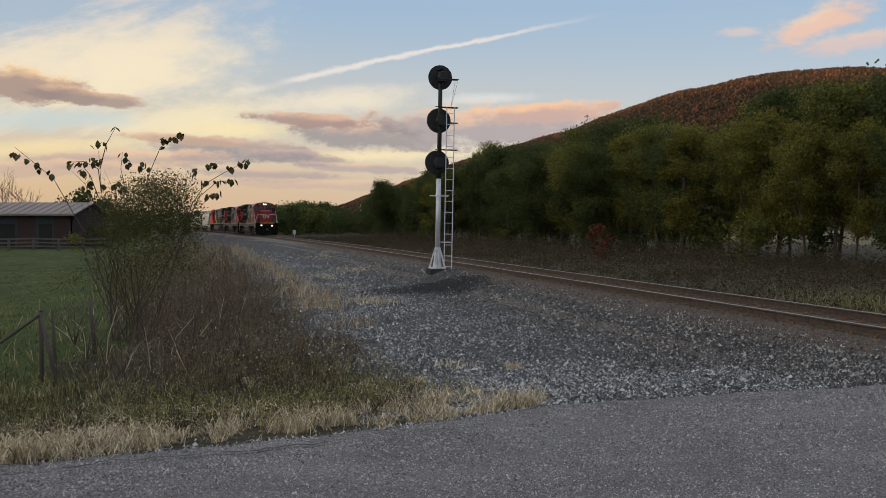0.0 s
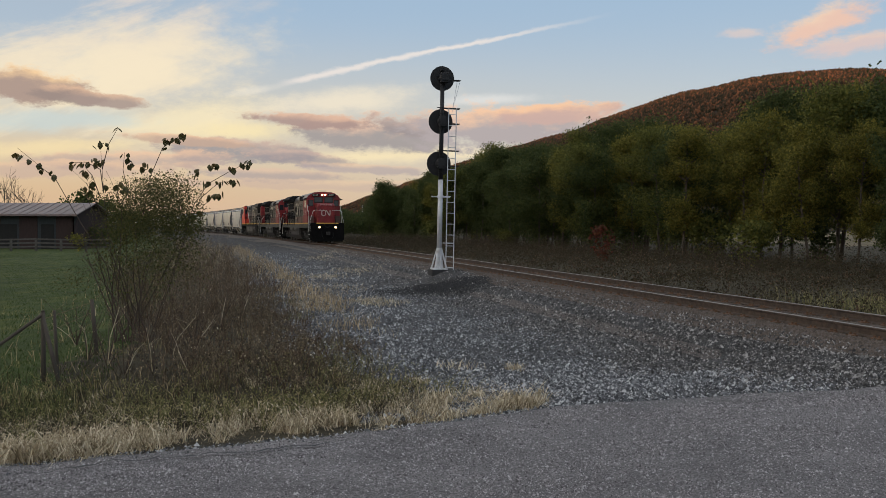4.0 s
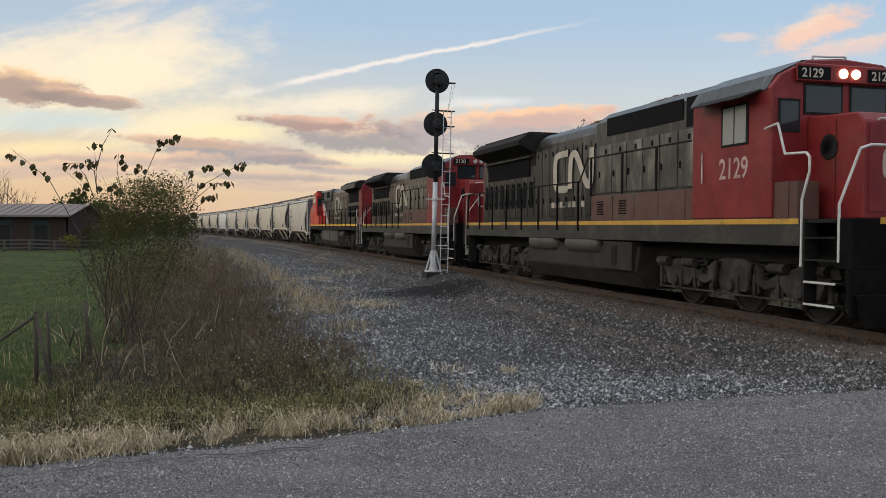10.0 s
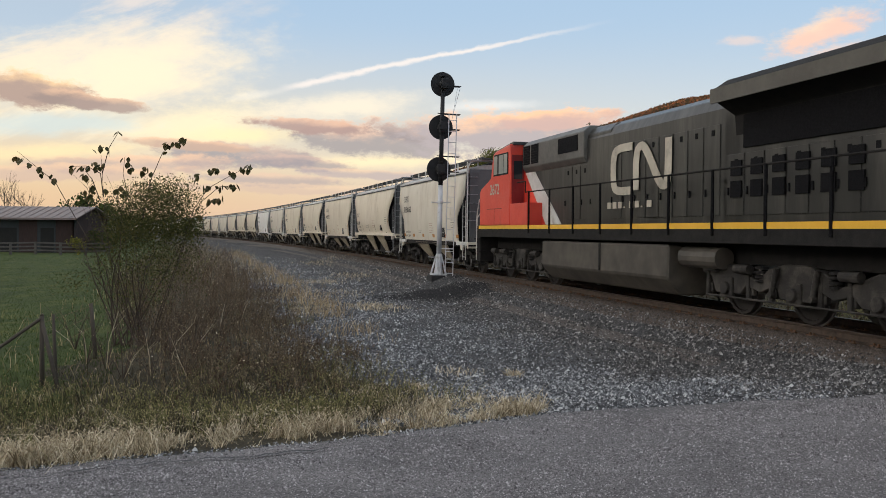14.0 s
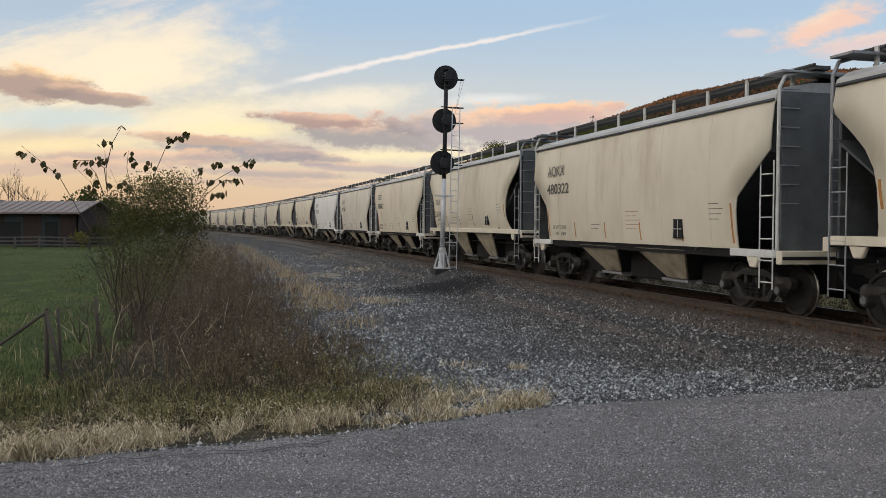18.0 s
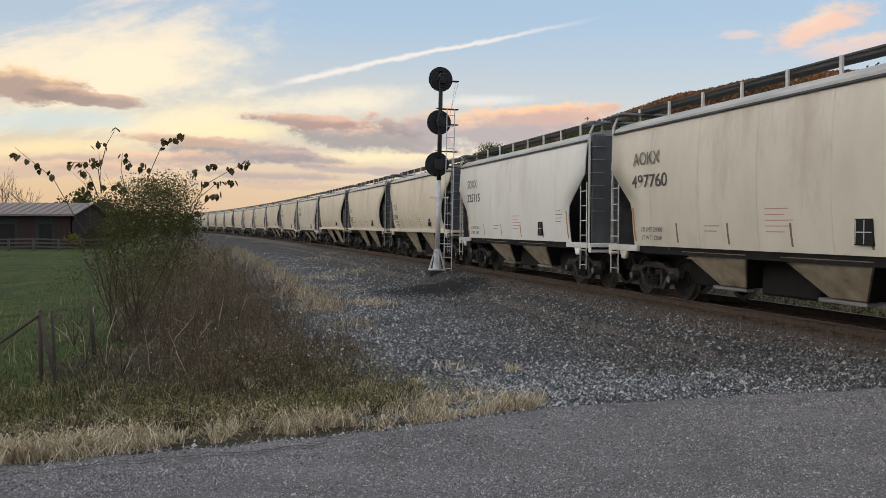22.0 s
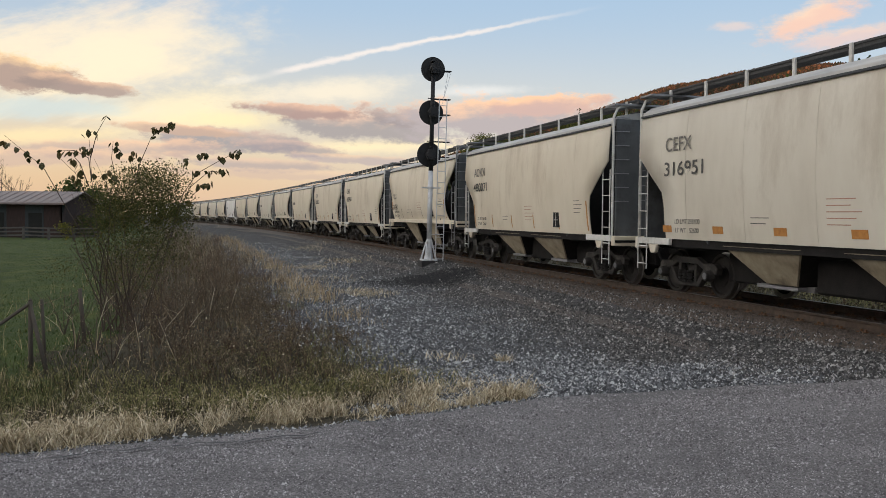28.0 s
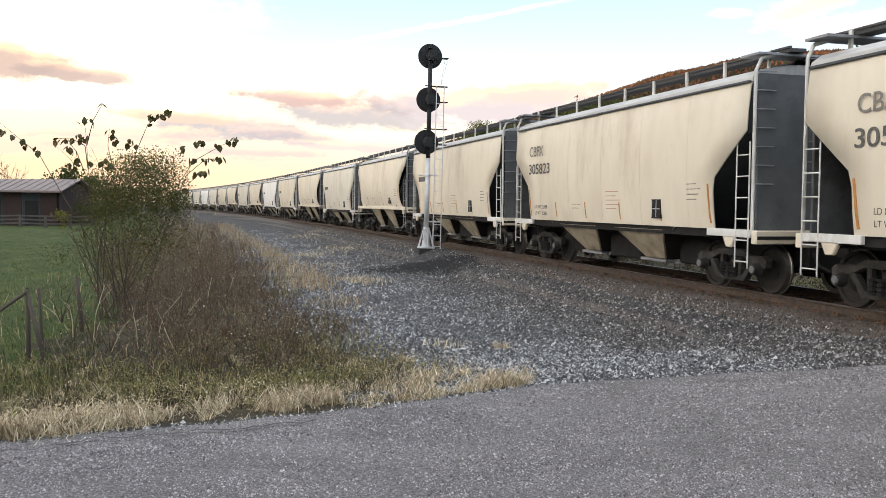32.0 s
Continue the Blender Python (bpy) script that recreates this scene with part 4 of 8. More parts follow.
def weeds(x, y, height, rng, leaves=16, leaf=0.035, spread=0.16):
    """Stalks with small dry leaves and seed heads."""
    n = len(x)
    v1, f1 = blades(x, y, height, np.full(n, 0.0028), rng, 0.75)
    top = v1.reshape(n, 6, 3)
    base, mid, end = top[:, 0], top[:, 2], top[:, 4]
    h = rng.uniform(0.25, 1.05, (n, leaves))
    c = np.where(h[..., None] < 0.6, base[:, None] + (mid - base)[:, None] * (h / 0.6)[..., None], mid[:, None] + (end - mid)[:, None] * ((h - 0.6) / 0.4)[..., None])
    c = c + rng.normal(0, 1, (n, leaves, 3)) * (spread * (0.4 + 0.6 * h))[..., None] * np.array((1, 1, 0.5)) * (height / 1.1)[:, None, None]
    v2, f2 = leaf_quads(c.reshape(-1, 3), leaf * rng.uniform(0.5, 1.5, n * leaves), rng)
    return np.concatenate((v1, v2)), np.concatenate((f1, f2 + len(v1)))


def ribbons(a, b, width, rng):
    """Flat twigs from points a to points b."""
    n = len(a)
    q = rng.uniform(0, 6.283, n)
    w = np.stack((np.cos(q), np.sin(q), np.zeros(n)), -1) * np.broadcast_to(np.asarray(width, float), (n,))[:, None]
    return np.stack((a - w, a + w, b + w * 0.7, b - w * 0.7), 1).reshape(-1, 3), np.arange(4 * n).reshape(n, 4)


def brambles(x, y, height, rng, stems=5, twigs=7, leaves=7):
    """Arching stems with side twigs that end in small dry leaves."""
    n = len(x) * stems
    h = np.repeat(height, stems) * rng.uniform(0.6, 1.15, n)
    base = np.stack((np.repeat(x, stems) + rng.normal(0, 0.07, n), np.repeat(y, stems) + rng.normal(0, 0.07, n), np.zeros(n)), -1)
    base[:, 2] = ground_z(base[:, 0], base[:, 1]) - 0.03
    t, out = rng.uniform(0, 6.283, n), h * rng.uniform(0.1, 0.75, n)

    def at(k):
        return base + np.stack((np.cos(t) * out * k ** 1.7, np.sin(t) * out * k ** 1.7, h * (1.35 * k - 0.42 * k * k)), -1)
    knots = [at(np.full(n, k)) for k in (0.0, 0.4, 0.75, 1.0)]
    bits = [ribbons(p, q, w, rng) for p, q, w in zip(knots[:-1], knots[1:], (0.004, 0.003, 0.002))]
    k = rng.uniform(0.25, 1.0, (twigs, n))
    for row in k:
        p = at(row)
        d = rng.normal(0, 1, (n, 3)) + np.array((0, 0, 0.5))
        q = p + d / np.linalg.norm(d, axis=1, keepdims=True) * (h * rng.uniform(0.10, 0.30, n))[:, None]
        bits.append(ribbons(p, q, 0.0016, rng))
    for row in rng.uniform(0.3, 1.0, (leaves, n)):
        bits.append(leaf_quads(at(row) + rng.normal(0, 0.1, (n, 3)) * h[:, None], rng.uniform(0.008, 0.022, n), rng))
    v, f, m = [], [], 0
    for vv, ff in bits:
        v.append(vv), f.append(ff + m)
        m += len(vv)
    return np.concatenate(v), np.concatenate(f)


def stuff(name, v, f, mat, label, category):
    return tagged(new(name, cloud_mesh(name, v, f, mat)), label, category, kind="stuff")


def clumpy(x, y, k, seed, lo=-0.3, hi=0.5):
    return sstep(wave(x, y, k, seed), lo, hi)


def build_weeds():
    rng = np.random.default_rng(29)

    def spread(n, r0, r1, u0, u1):
        r = r0 * (r1 / r0) ** rng.uniform(0, 1, n)
        u = rng.uniform(u0, u1, n)
        x, y = r * u, r
        s, a = track_coords(x, y)
        al, o = x * ROAD_DIR[0] + y * ROAD_DIR[1], x * ROAD_OUT[0] + y * ROAD_OUT[1]
        return x, y, s, a, al, o - road_edge(al)

    # straw fringe along the road, in tufts
    x, y, s, a, al, o = spread(260000, 5.5, 17, -0.78, 0.12)
    tuft = clumpy(x, y, 4.2, 3.0, 0.1, 0.5) * (0.08 + 0.92 * clumpy(x, y, 1.5, 8.0, -0.15, 0.35))
    p = sstep(o, 0.0, 0.35) * sstep(o, 2.6, 0.8) * (0.04 + 0.96 * tuft) * sstep(a, 7.6, 8.3)
    ok = rng.uniform(0, 1, len(x)) < p * 0.42
    x, y, o = x[ok], y[ok], o[ok]
    h = rng.uniform(0.03, 0.13, len(x)) * (0.5 + 0.8 * clumpy(x, y, 4.2, 3.0, -0.1, 0.7))
    stuff("dry_verge_grass", *blades(x, y, h, rng.uniform(0.002, 0.0045, len(x)), rng, 1.5, 0.9), STRAW, "dry straw-coloured grass along the road edge", "grass")
    # curled straw tufts, one by one, thinning out into the weeds
    x, y, s, a, al, o = spread(7000, 5.8, 17, -0.78, 0.12)
    p = sstep(o, -0.05, 0.3) * (0.9 * sstep(o, 1.35, 0.5) + 0.10 * sstep(o, 7.0, 2.0)) * sstep(a, 7.5, 8.2) * (0.09 + 0.91 * clumpy(x, y, 2.4, 4.0, 0.15, 0.4))
    ok = rng.uniform(0, 1, len(x)) < p
    x, y = x[ok], y[ok]
    k = 52
    big = np.repeat(rng.uniform(0.5, 1.7, len(x)), k)
    tx, ty = np.repeat(x, k) + rng.normal(0, 0.035, len(big)) * big, np.repeat(y, k) + rng.normal(0, 0.035, len(big)) * big
    stuff("straw_tufts", *blades(tx, ty, rng.uniform(0.05, 0.21, len(big)) * big, rng.uniform(0.0024, 0.0056, len(big)), rng, 1.6, 1.2), STRAW, "curled pale straw tufts along the road edge", "grass")
    # broken straw and dry leaves caught in the fringe
    x, y, s, a, al, o = spread(60000, 5.6, 17, -0.78, 0.1)
    ok = rng.uniform(0, 1, len(x)) < sstep(o, -0.05, 0.3) * (0.35 * sstep(o, 2.2, 0.6) + 0.10 * sstep(o, 6, 2)) * sstep(a, 7.5, 8.3) * (0.2 + 0.8 * clumpy(x, y, 2.4, 4.0, -0.1, 0.4))
    x, y = x[ok], y[ok]
    c = np.stack((x, y, ground_z(x, y) + rng.uniform(0.01, 0.22, len(x))), -1)
    stuff("straw_litter", *leaf_quads(c, rng.uniform(0.006, 0.017, len(c)), rng), STRAW, "broken straw and dry leaves in the verge", "grass")
    # green grass behind it, and a few green tufts in front
    x, y, s, a, al, o = spread(150000, 6, 26, -0.78, 0.1)
    p = (sstep(o, 0.7, 2.6) * (0.10 + 0.90 * clumpy(x, y, 1.1, 5.0, -0.2, 0.5)) * sstep(o, 6.5, 3) + 0.8 * sstep(o, 0.02, 0.2) * clumpy(x, y, 1.6, 6.0, 0.4, 0.6)) * sstep(a, 7.9, 8.8)
    ok = rng.uniform(0, 1, len(x)) < p * 0.40
    x, y = x[ok], y[ok]
    h = rng.uniform(0.06, 0.30, len(x)) * (0.6 + 0.6 * clumpy(x, y, 0.9, 2.0))
    stuff("green_verge_grass", *blades(x, y, h, rng.uniform(0.0025, 0.005, len(x)), rng, 1.0), GREENGRASS, "rough green grass behind the dry fringe", "grass")
    # broad-leaved low weeds in the same strip
    x, y, s, a, al, o = spread(9000, 7, 22, -0.78, 0.1)
    p = sstep(o, 0.5, 1.5) * sstep(o, 8, 4) * sstep(a, 8.0, 9.2) * clumpy(x, y, 1.3, 9.0, -0.3, 0.4)
    ok = rng.uniform(0, 1, len(x)) < p
    x, y = x[ok], y[ok]
    stuff("low_weeds", *weeds(x, y, rng.uniform(0.12, 0.4, len(x)), rng, 16, 0.0095, 0.10), GREENGRASS, "low green weeds among the grass", "weeds")
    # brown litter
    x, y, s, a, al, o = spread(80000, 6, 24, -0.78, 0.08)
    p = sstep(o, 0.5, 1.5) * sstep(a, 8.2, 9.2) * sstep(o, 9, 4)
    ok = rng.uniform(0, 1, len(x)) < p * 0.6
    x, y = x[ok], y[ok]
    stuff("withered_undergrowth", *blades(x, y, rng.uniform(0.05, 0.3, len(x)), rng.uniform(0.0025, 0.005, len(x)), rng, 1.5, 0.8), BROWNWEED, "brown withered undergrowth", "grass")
    # pale stalks: thin among the weeds, thick along the edge of the gravel way
    x, y, s, a, al, o = spread(130000, 8, 80, -0.75, 0.06)
    belt = sstep(a, 7.3, 7.9) * sstep(a, 9.3, 8.3) * sstep(y, 16, 21) * clumpy(x, y, 0.75, 2.0, -0.35, 0.45)
    p = np.maximum(belt * 0.95, sstep(o, 0.8, 2.2) * sstep(a, 16, 14) * sstep(a, 8.2, 9.4) * 0.035 * clumpy(x, y, 0.7, 2.0, -0.6, 0.3))
    ok = rng.uniform(0, 1, len(x)) < p
    x, y, b = x[ok], y[ok], belt[ok]
    h = rng.uniform(0.2, 0.62, len(x)) * np.interp(y, (8, 20, 60), (0.65, 0.95, 1.25)) * (0.8 + 0.4 * b)
    stuff("tall_dry_grass", *blades(x, y, h, rng.uniform(0.0018, 0.004, len(x)) * np.interp(y, (8, 75), (1, 3.2)), rng, 1.1, 0.5), TANGRASS, "tall pale dry grass beside the gravel way", "grass")
    # brown thicket between pasture and way: arching brambles with side twigs and dry leaves
    x, y, s, a, al, o = spread(9000, 11, 95, -0.62, 0.0)
    p = sstep(a, 8.1, 9.5) * sstep(a, np.interp(y, (12, 16, 30), (11.9, 12.6, 15.2)), np.interp(y, (12, 16, 30), (10.8, 11.4, 13.4))) * sstep(o, 2.4, 5.0) * (0.35 + 0.65 * clumpy(x, y, 0.6, 7.0, -0.5, 0.5))
    ok = rng.uniform(0, 1, len(x)) < p * 0.72
    x, y, a, o = x[ok], y[ok], a[ok], o[ok]
    h = rng.uniform(0.55, 1.35, len(x)) * (0.45 + 0.55 * sstep(a, 8.4, 10.8)) * np.interp(o, (2.4, 5, 8, 12, 18, 26), (0.25, 0.40, 0.52, 0.72, 1.05, 1.25))
    kind = rng.uniform(0, 1, len(x)) + np.interp(y, (12, 30, 60), (0, 0.15, 0.25))
    for lo, hi, mat, nm in ((0, 0.72, THICKET, "brown withered weeds and brambles"), (0.72, 1.10, REDWEED, "reddish-brown withered brambles"), (1.10, 2, STRAW, "pale dry weed stalks")):
        sel = (kind >= lo) & (kind < hi)
        stuff("weed_thicket", *brambles(x[sel], y[sel], np.maximum(0.25, h[sel]), rng), mat, nm, "weeds")
    # pale seed heads dotted over the thicket
    x, y, s, a, al, o = spread(2600, 12, 40, -0.6, -0.02)
    ok = (a > 9.0) & (a < 13.2) & (o > 2.6)
    x, y, o = x[ok], y[ok], o[ok]
    c = np.stack((x, y, ground_z(x, y) + rng.uniform(0.2, 0.95, len(x)) * np.interp(o, (2.4, 5, 8, 12, 18), (0.3, 0.45, 0.55, 0.75, 1.05))), -1)
    stuff("seed_heads", *leaf_quads(c, rng.uniform(0.008, 0.02, len(c)), rng), STRAW, "pale seed heads on the withered weeds", "weeds")
    # thin tufts on the gravel way
    px_, py_ = [], []
    for gx, gy, rx, ry, n in ((-2.0, 24.6, 0.7, 0.9, 420), (-5.1, 36.5, 0.8, 2.2, 260), (-4.4, 42.0, 1.0, 2.5, 300), (-3.4, 30.0, 0.8, 1.6, 160), (-3.7, 23.0, 0.35, 0.8, 120), (-8.0, 58, 1.4, 4, 260), (0.2, 13.4, 0.25, 0.3, 60), (1.05, 13.2, 0.12, 0.14, 70)):
        px_.append(rng.normal(gx, rx * 0.6, n)), py_.append(rng.normal(gy, ry * 0.6, n))
    x, y = np.concatenate(px_), np.concatenate(py_)
    stuff("gravel_tufts", *blades(x, y, rng.uniform(0.05, 0.20, len(x)), rng.uniform(0.003, 0.006, len(x)) * np.interp(y, (10, 60), (1, 2.5)), rng, 1.2, 0.8), STRAW, "thin dry tufts on the gravel", "grass")
    # pasture grass
    x, y, s, a, al, o = spread(75000, 9, 80, -0.75, -0.15)
    ok = (a > 12.4) & (o > 2.0)
    x, y = x[ok], y[ok]
    stuff("pasture_grass", *blades(x, y, rng.uniform(0.03, 0.09, len(x)), rng.uniform(0.003, 0.006, len(x)) * np.interp(y, (10, 80), (1, 3)), rng, 0.9), PASTURE, "short green pasture grass", "grass")
    # a patch of yellowing grass beyond the line
    x, y = rng.normal(14.2, 1.7, 1900), rng.normal(27.0, 2.4, 1900)
    s, a = track_coords(x, y)
    x, y = x[a < -3.5], y[a < -3.5]
    stuff("yellow_grass_patch", *blades(x, y, rng.uniform(0.2, 0.8, len(x)), rng.uniform(0.003, 0.007, len(x)), rng, 0.9, 0.6), GREENGRASS, "yellowing grass clump beyond the track", "grass")
    # far side of the line: brown weeds up to the trees
    s = rng.uniform(-8, 150, 15000)
    a = -rng.uniform(0, 1, len(s)) ** 0.8 * 22 - 4.6
    pts = np.array([on_track(i, j) for i, j in zip(s, a)])
    keep = pts[:, 1] > 3
    pts, a = pts[keep], a[keep]
    h = rng.uniform(0.6, 1.3, len(pts)) * (0.6 + 0.6 * clumpy(pts[:, 0], pts[:, 1], 0.3, 3.0)) * np.interp(-a, (4, 9, 26), (0.45, 0.9, 1.7))
    sel = rng.uniform(0, 1, len(pts))
    for lo, hi, mat, nm in ((0, 0.80, BROWNWEED, "brown weeds beyond the track"), (0.80, 0.97, REDWEED, "reddish weeds beyond the track"), (0.97, 1.01, THICKET, "tan weeds beyond the track")):
        ok = (sel >= lo) & (sel < hi)
        stuff("trackside_weeds", *weeds(pts[ok, 0], pts[ok, 1], h[ok], rng, 15, 0.042, 0.3), mat, nm, "weeds")


build_weeds()


# ---- railway signal ----
SILVER = material("weathered_aluminium_paint", [(0.50, 0.51, 0.53), (0.66, 0.67, 0.69)], 4, 0.5, 0.3, 0.1, 60, wear=(0.30, 0.26, 0.22), wear_amount=0.15)
BLACKPAINT = material("flat_black_paint", [(0.008, 0.008, 0.009), (0.018, 0.018, 0.02)], 6, 0.75, 0, 0.1, 60)
CONCRETE = material("weathered_concrete", [(0.26, 0.25, 0.24), (0.38, 0.37, 0.35)], 6, 0.9, 0, 0.4, 40)


def build_signal():
    sx, sy = on_track(31.3, 2.75)
    face = PSI            # heads look along the track, away from the standing point
    sig = thing("railway_signal", Matrix.Translation((sx, sy, 0)) @ Matrix.Rotation(face, 4, "Z") @ Matrix.Rotation(radians(1.0), 4, "Y"),
                "tall railway signal mast with three round black heads and a ladder", "railway signal")
    part("foundation", Shape().box(-0.34, 0.34, -0.34, 0.34, -0.75, -0.03), HEAP, sig, "stained dark foundation block", 0.02)
    base = Shape().box(-0.27, 0.27, -0.27, 0.27, -0.03, 0.02).cyl((0, 0, 0.02), (0, 0, 0.75), 0.14, 0.11, 14)
    part("base_casting", base, SILVER, sig, bevel=0.004)
    for i in range(8):
        t = math.pi / 4 * i
        part("gusset", Shape().tube([(math.cos(t) * 0.30, math.sin(t) * 0.30, 0.02), (math.cos(t) * 0.10, math.sin(t) * 0.10, 0.72)], 0.018, 6), SILVER, sig)
    part("lower_mast", Shape().cyl((0, 0, 0.7), (0, 0, 3.28), 0.095, 0.088, 16), SILVER, sig, "silver-painted lower mast", smooth=True)
    part("upper_mast", Shape().cyl((0, 0, 3.28), (0, 0, 6.95), 0.084, 0.075, 16), BLACKPAINT, sig, "black upper mast", smooth=True)
    part("band", Shape().cyl((0, 0, 2.62), (0, 0, 2.70), 0.12, 0.12, 14).box(-0.33, 0.36, -0.03, 0.03, 2.63, 2.67), SILVER, sig)
    for z, dx in ((7.02, 0.03), (5.43, 0.0), (3.88, -0.04)):
        head = part("head", Shape().lathe([(0.03, 0.455), (0.055, 0.455), (0.062, 0.44), (0.062, 0.05)], (dx, 0.12, z), "y", 40), BLACKPAINT, sig, "round black signal backing disc")
        body = Shape().cyl((dx, -0.22, z), (dx, 0.16, z), 0.15, 0.15, 18).box(dx - 0.13, dx + 0.13, -0.26, -0.05, z - 0.2, z + 0.16)
        part("lamp_housing", body, BLACKPAINT, head, bevel=0.01)
        part("hood", Shape().lathe([(0.18, 0.12), (0.45, 0.12), (0.45, 0.105), (0.18, 0.105)], (dx, 0, z), "y", 20), BLACKPAINT, head)
        part("bracket", Shape().box(-0.06, 0.06, -0.10, 0.14, z - 0.34, z - 0.30).box(-0.06, 0.06, -0.10, 0.14, z + 0.26, z + 0.30), BLACKPAINT, head)
        for zz in (z - 0.12, z + 0.44) if z < 6.5 else (z - 0.12,):
            st = Shape().box(-0.24, 0.62, -0.28, -0.24, zz, zz + 0.03).box(0.0, 0.62, -0.10, -0.06, zz, zz + 0.03).box(0.58, 0.62, -0.28, -0.06, zz, zz + 0.03)
            part("step_bracket", st, BLACKPAINT, head)
    lad = part("ladder", Shape().box(0.16, 0.19, -0.32, -0.30, -0.1, 5.9).box(0.45, 0.48, -0.32, -0.30, -0.1, 5.9), SILVER, sig, "narrow steel ladder")
    z = 0.05
    while z < 5.9:
        part("rung", Shape().cyl((0.17, -0.31, z), (0.47, -0.31, z), 0.012, 0.012, 6), SILVER, lad)
        z += 0.40
    part("ladder_stay", Shape().tube([(0, -0.05, 0.95), (0.32, -0.31, 0.95)], 0.015).tube([(0, -0.05, 2.66), (0.32, -0.31, 2.66)], 0.015).tube([(0.16, -0.31, 0.95), (0.48, -0.31, 0.95)], 0.02), SILVER, lad)
    part("stay_wire", Shape().tube([(0.60, -0.2, 6.85), (0.34, -0.3, 5.9)], 0.008, 5).tube([(0.50, -0.2, 6.85), (0.30, -0.3, 5.7)], 0.008, 5), SILVER, sig)


build_signal()


# ---- pasture side: barn, fences, bush ----
BARN_WALL = material("dark_red_barn_boards", [(0.016, 0.009, 0.008), (0.028, 0.014, 0.012), (0.045, 0.022, 0.018)], 3, 0.85, 0, 0.3, 20, (6, 1, 0.5))
BARN_TEAL = material("dark_blue_green_boards", [(0.014, 0.020, 0.022), (0.03, 0.038, 0.042)], 3, 0.85, 0, 0.3, 20, (6, 1, 0.5))
TIN = material("weathered_tin_roof", [(0.15, 0.118, 0.112), (0.21, 0.172, 0.162)], 0.8, 0.5, 0.3, 0.2, 12, (6, 1, 1), wear=(0.22, 0.13, 0.10), wear_amount=0.25)
OLDWOOD = material("weathered_fence_wood", [(0.045, 0.036, 0.028), (0.085, 0.068, 0.052)], 4, 0.9, 0, 0.5, 30, (1, 1, 0.3))
GREYBOARD = material("silvered_fence_board", [(0.055, 0.05, 0.045), (0.10, 0.092, 0.083)], 4, 0.9, 0, 0.4, 30)
DARKGAP = material("opening_shade", [(0.006, 0.006, 0.006), (0.012, 0.011, 0.010)], 2, 0.9)


def build_barn():
    y0, y1, x0, x1 = 92.0, 101.0, -64.0, -38.9
    g = -1.15
    barn = thing("barn", Matrix.Translation((0, 0, 0)), "long low dark barn with a weathered tin roof", "barn")
    eave, ridge = 2.75, 3.95
    xs = list(np.linspace(x0, x1, 14))
    for i, (a, b) in enumerate(zip(xs[:-1], xs[1:])):
        part("wall_panel", Shape().box(a + 0.01, b - 0.01, y0, y0 + 0.15, g, eave), BARN_TEAL if i % 4 in (1, 3) else BARN_WALL, barn)
    # Flat dark sheets on the wall stand in for shade inside open doors.
    for a, b in ((-60.5, -57.5), (-53.4, -51.0), (-47.5, -44.9), (-42.4, -41.0)):
        part("door_shade", Shape().box(a, b, y0 - 0.02, y0 - 0.001, g, 1.6), DARKGAP, barn, "dark sheet for the shade in a stall door")
    part("end_wall", Shape().prism([(y0, g), (y1, g), (y1, eave), ((y0 + y1) / 2, ridge - 0.1), (y0, eave)], "x", x1 - 0.15, x1), BARN_WALL, barn)
    part("back_wall", Shape().box(x0, x1, y1 - 0.15, y1, g, eave), BARN_WALL, barn)
    ym = (y0 + y1) / 2
    roof = part("roof", Shape().prism([(y0 - 0.7, eave - 0.12), (ym, ridge), (y1 + 0.7, eave - 0.12), (y1 + 0.7, eave - 0.2), (ym, ridge - 0.09), (y0 - 0.7, eave - 0.2)], "x", x0, x1 + 0.6), TIN, barn, "weathered tin roof")
    for i in range(30):
        x = x0 + (x1 + 0.6 - x0) * i / 29
        seam = Shape()
        seam.add([(x, y0 - 0.7, eave - 0.115), (x + 0.06, y0 - 0.7, eave - 0.115), (x + 0.06, ym, ridge + 0.005), (x, ym, ridge + 0.005),
                  (x, y0 - 0.7, eave - 0.07), (x + 0.06, y0 - 0.7, eave - 0.07), (x + 0.06, ym, ridge + 0.05), (x, ym, ridge + 0.05)],
                 [(3, 2, 1, 0), (4, 5, 6, 7), (0, 1, 5, 4), (1, 2, 6, 5), (2, 3, 7, 6), (3, 0, 4, 7)])
        part("roof_seam", seam, TIN, roof)
    part("fascia", Shape().box(x0, x1 + 0.6, y0 - 0.74, y0 - 0.70, eave - 0.3, eave - 0.1), TIN, barn)
    br = Shape()
    br.add([(x1, y0, eave - 0.2), (x1 + 0.6, y0 - 0.6, eave - 0.2), (x1, y0, eave - 1.2), (x1, y0 + 0.1, eave - 0.2), (x1 + 0.6, y0 - 0.5, eave - 0.2), (x1, y0 + 0.1, eave - 1.2)],
           [(0, 2, 1), (3, 4, 5), (0, 1, 4, 3), (1, 2, 5, 4), (2, 0, 3, 5)])
    part("eave_brace", br, BARN_TEAL, barn)


build_barn()


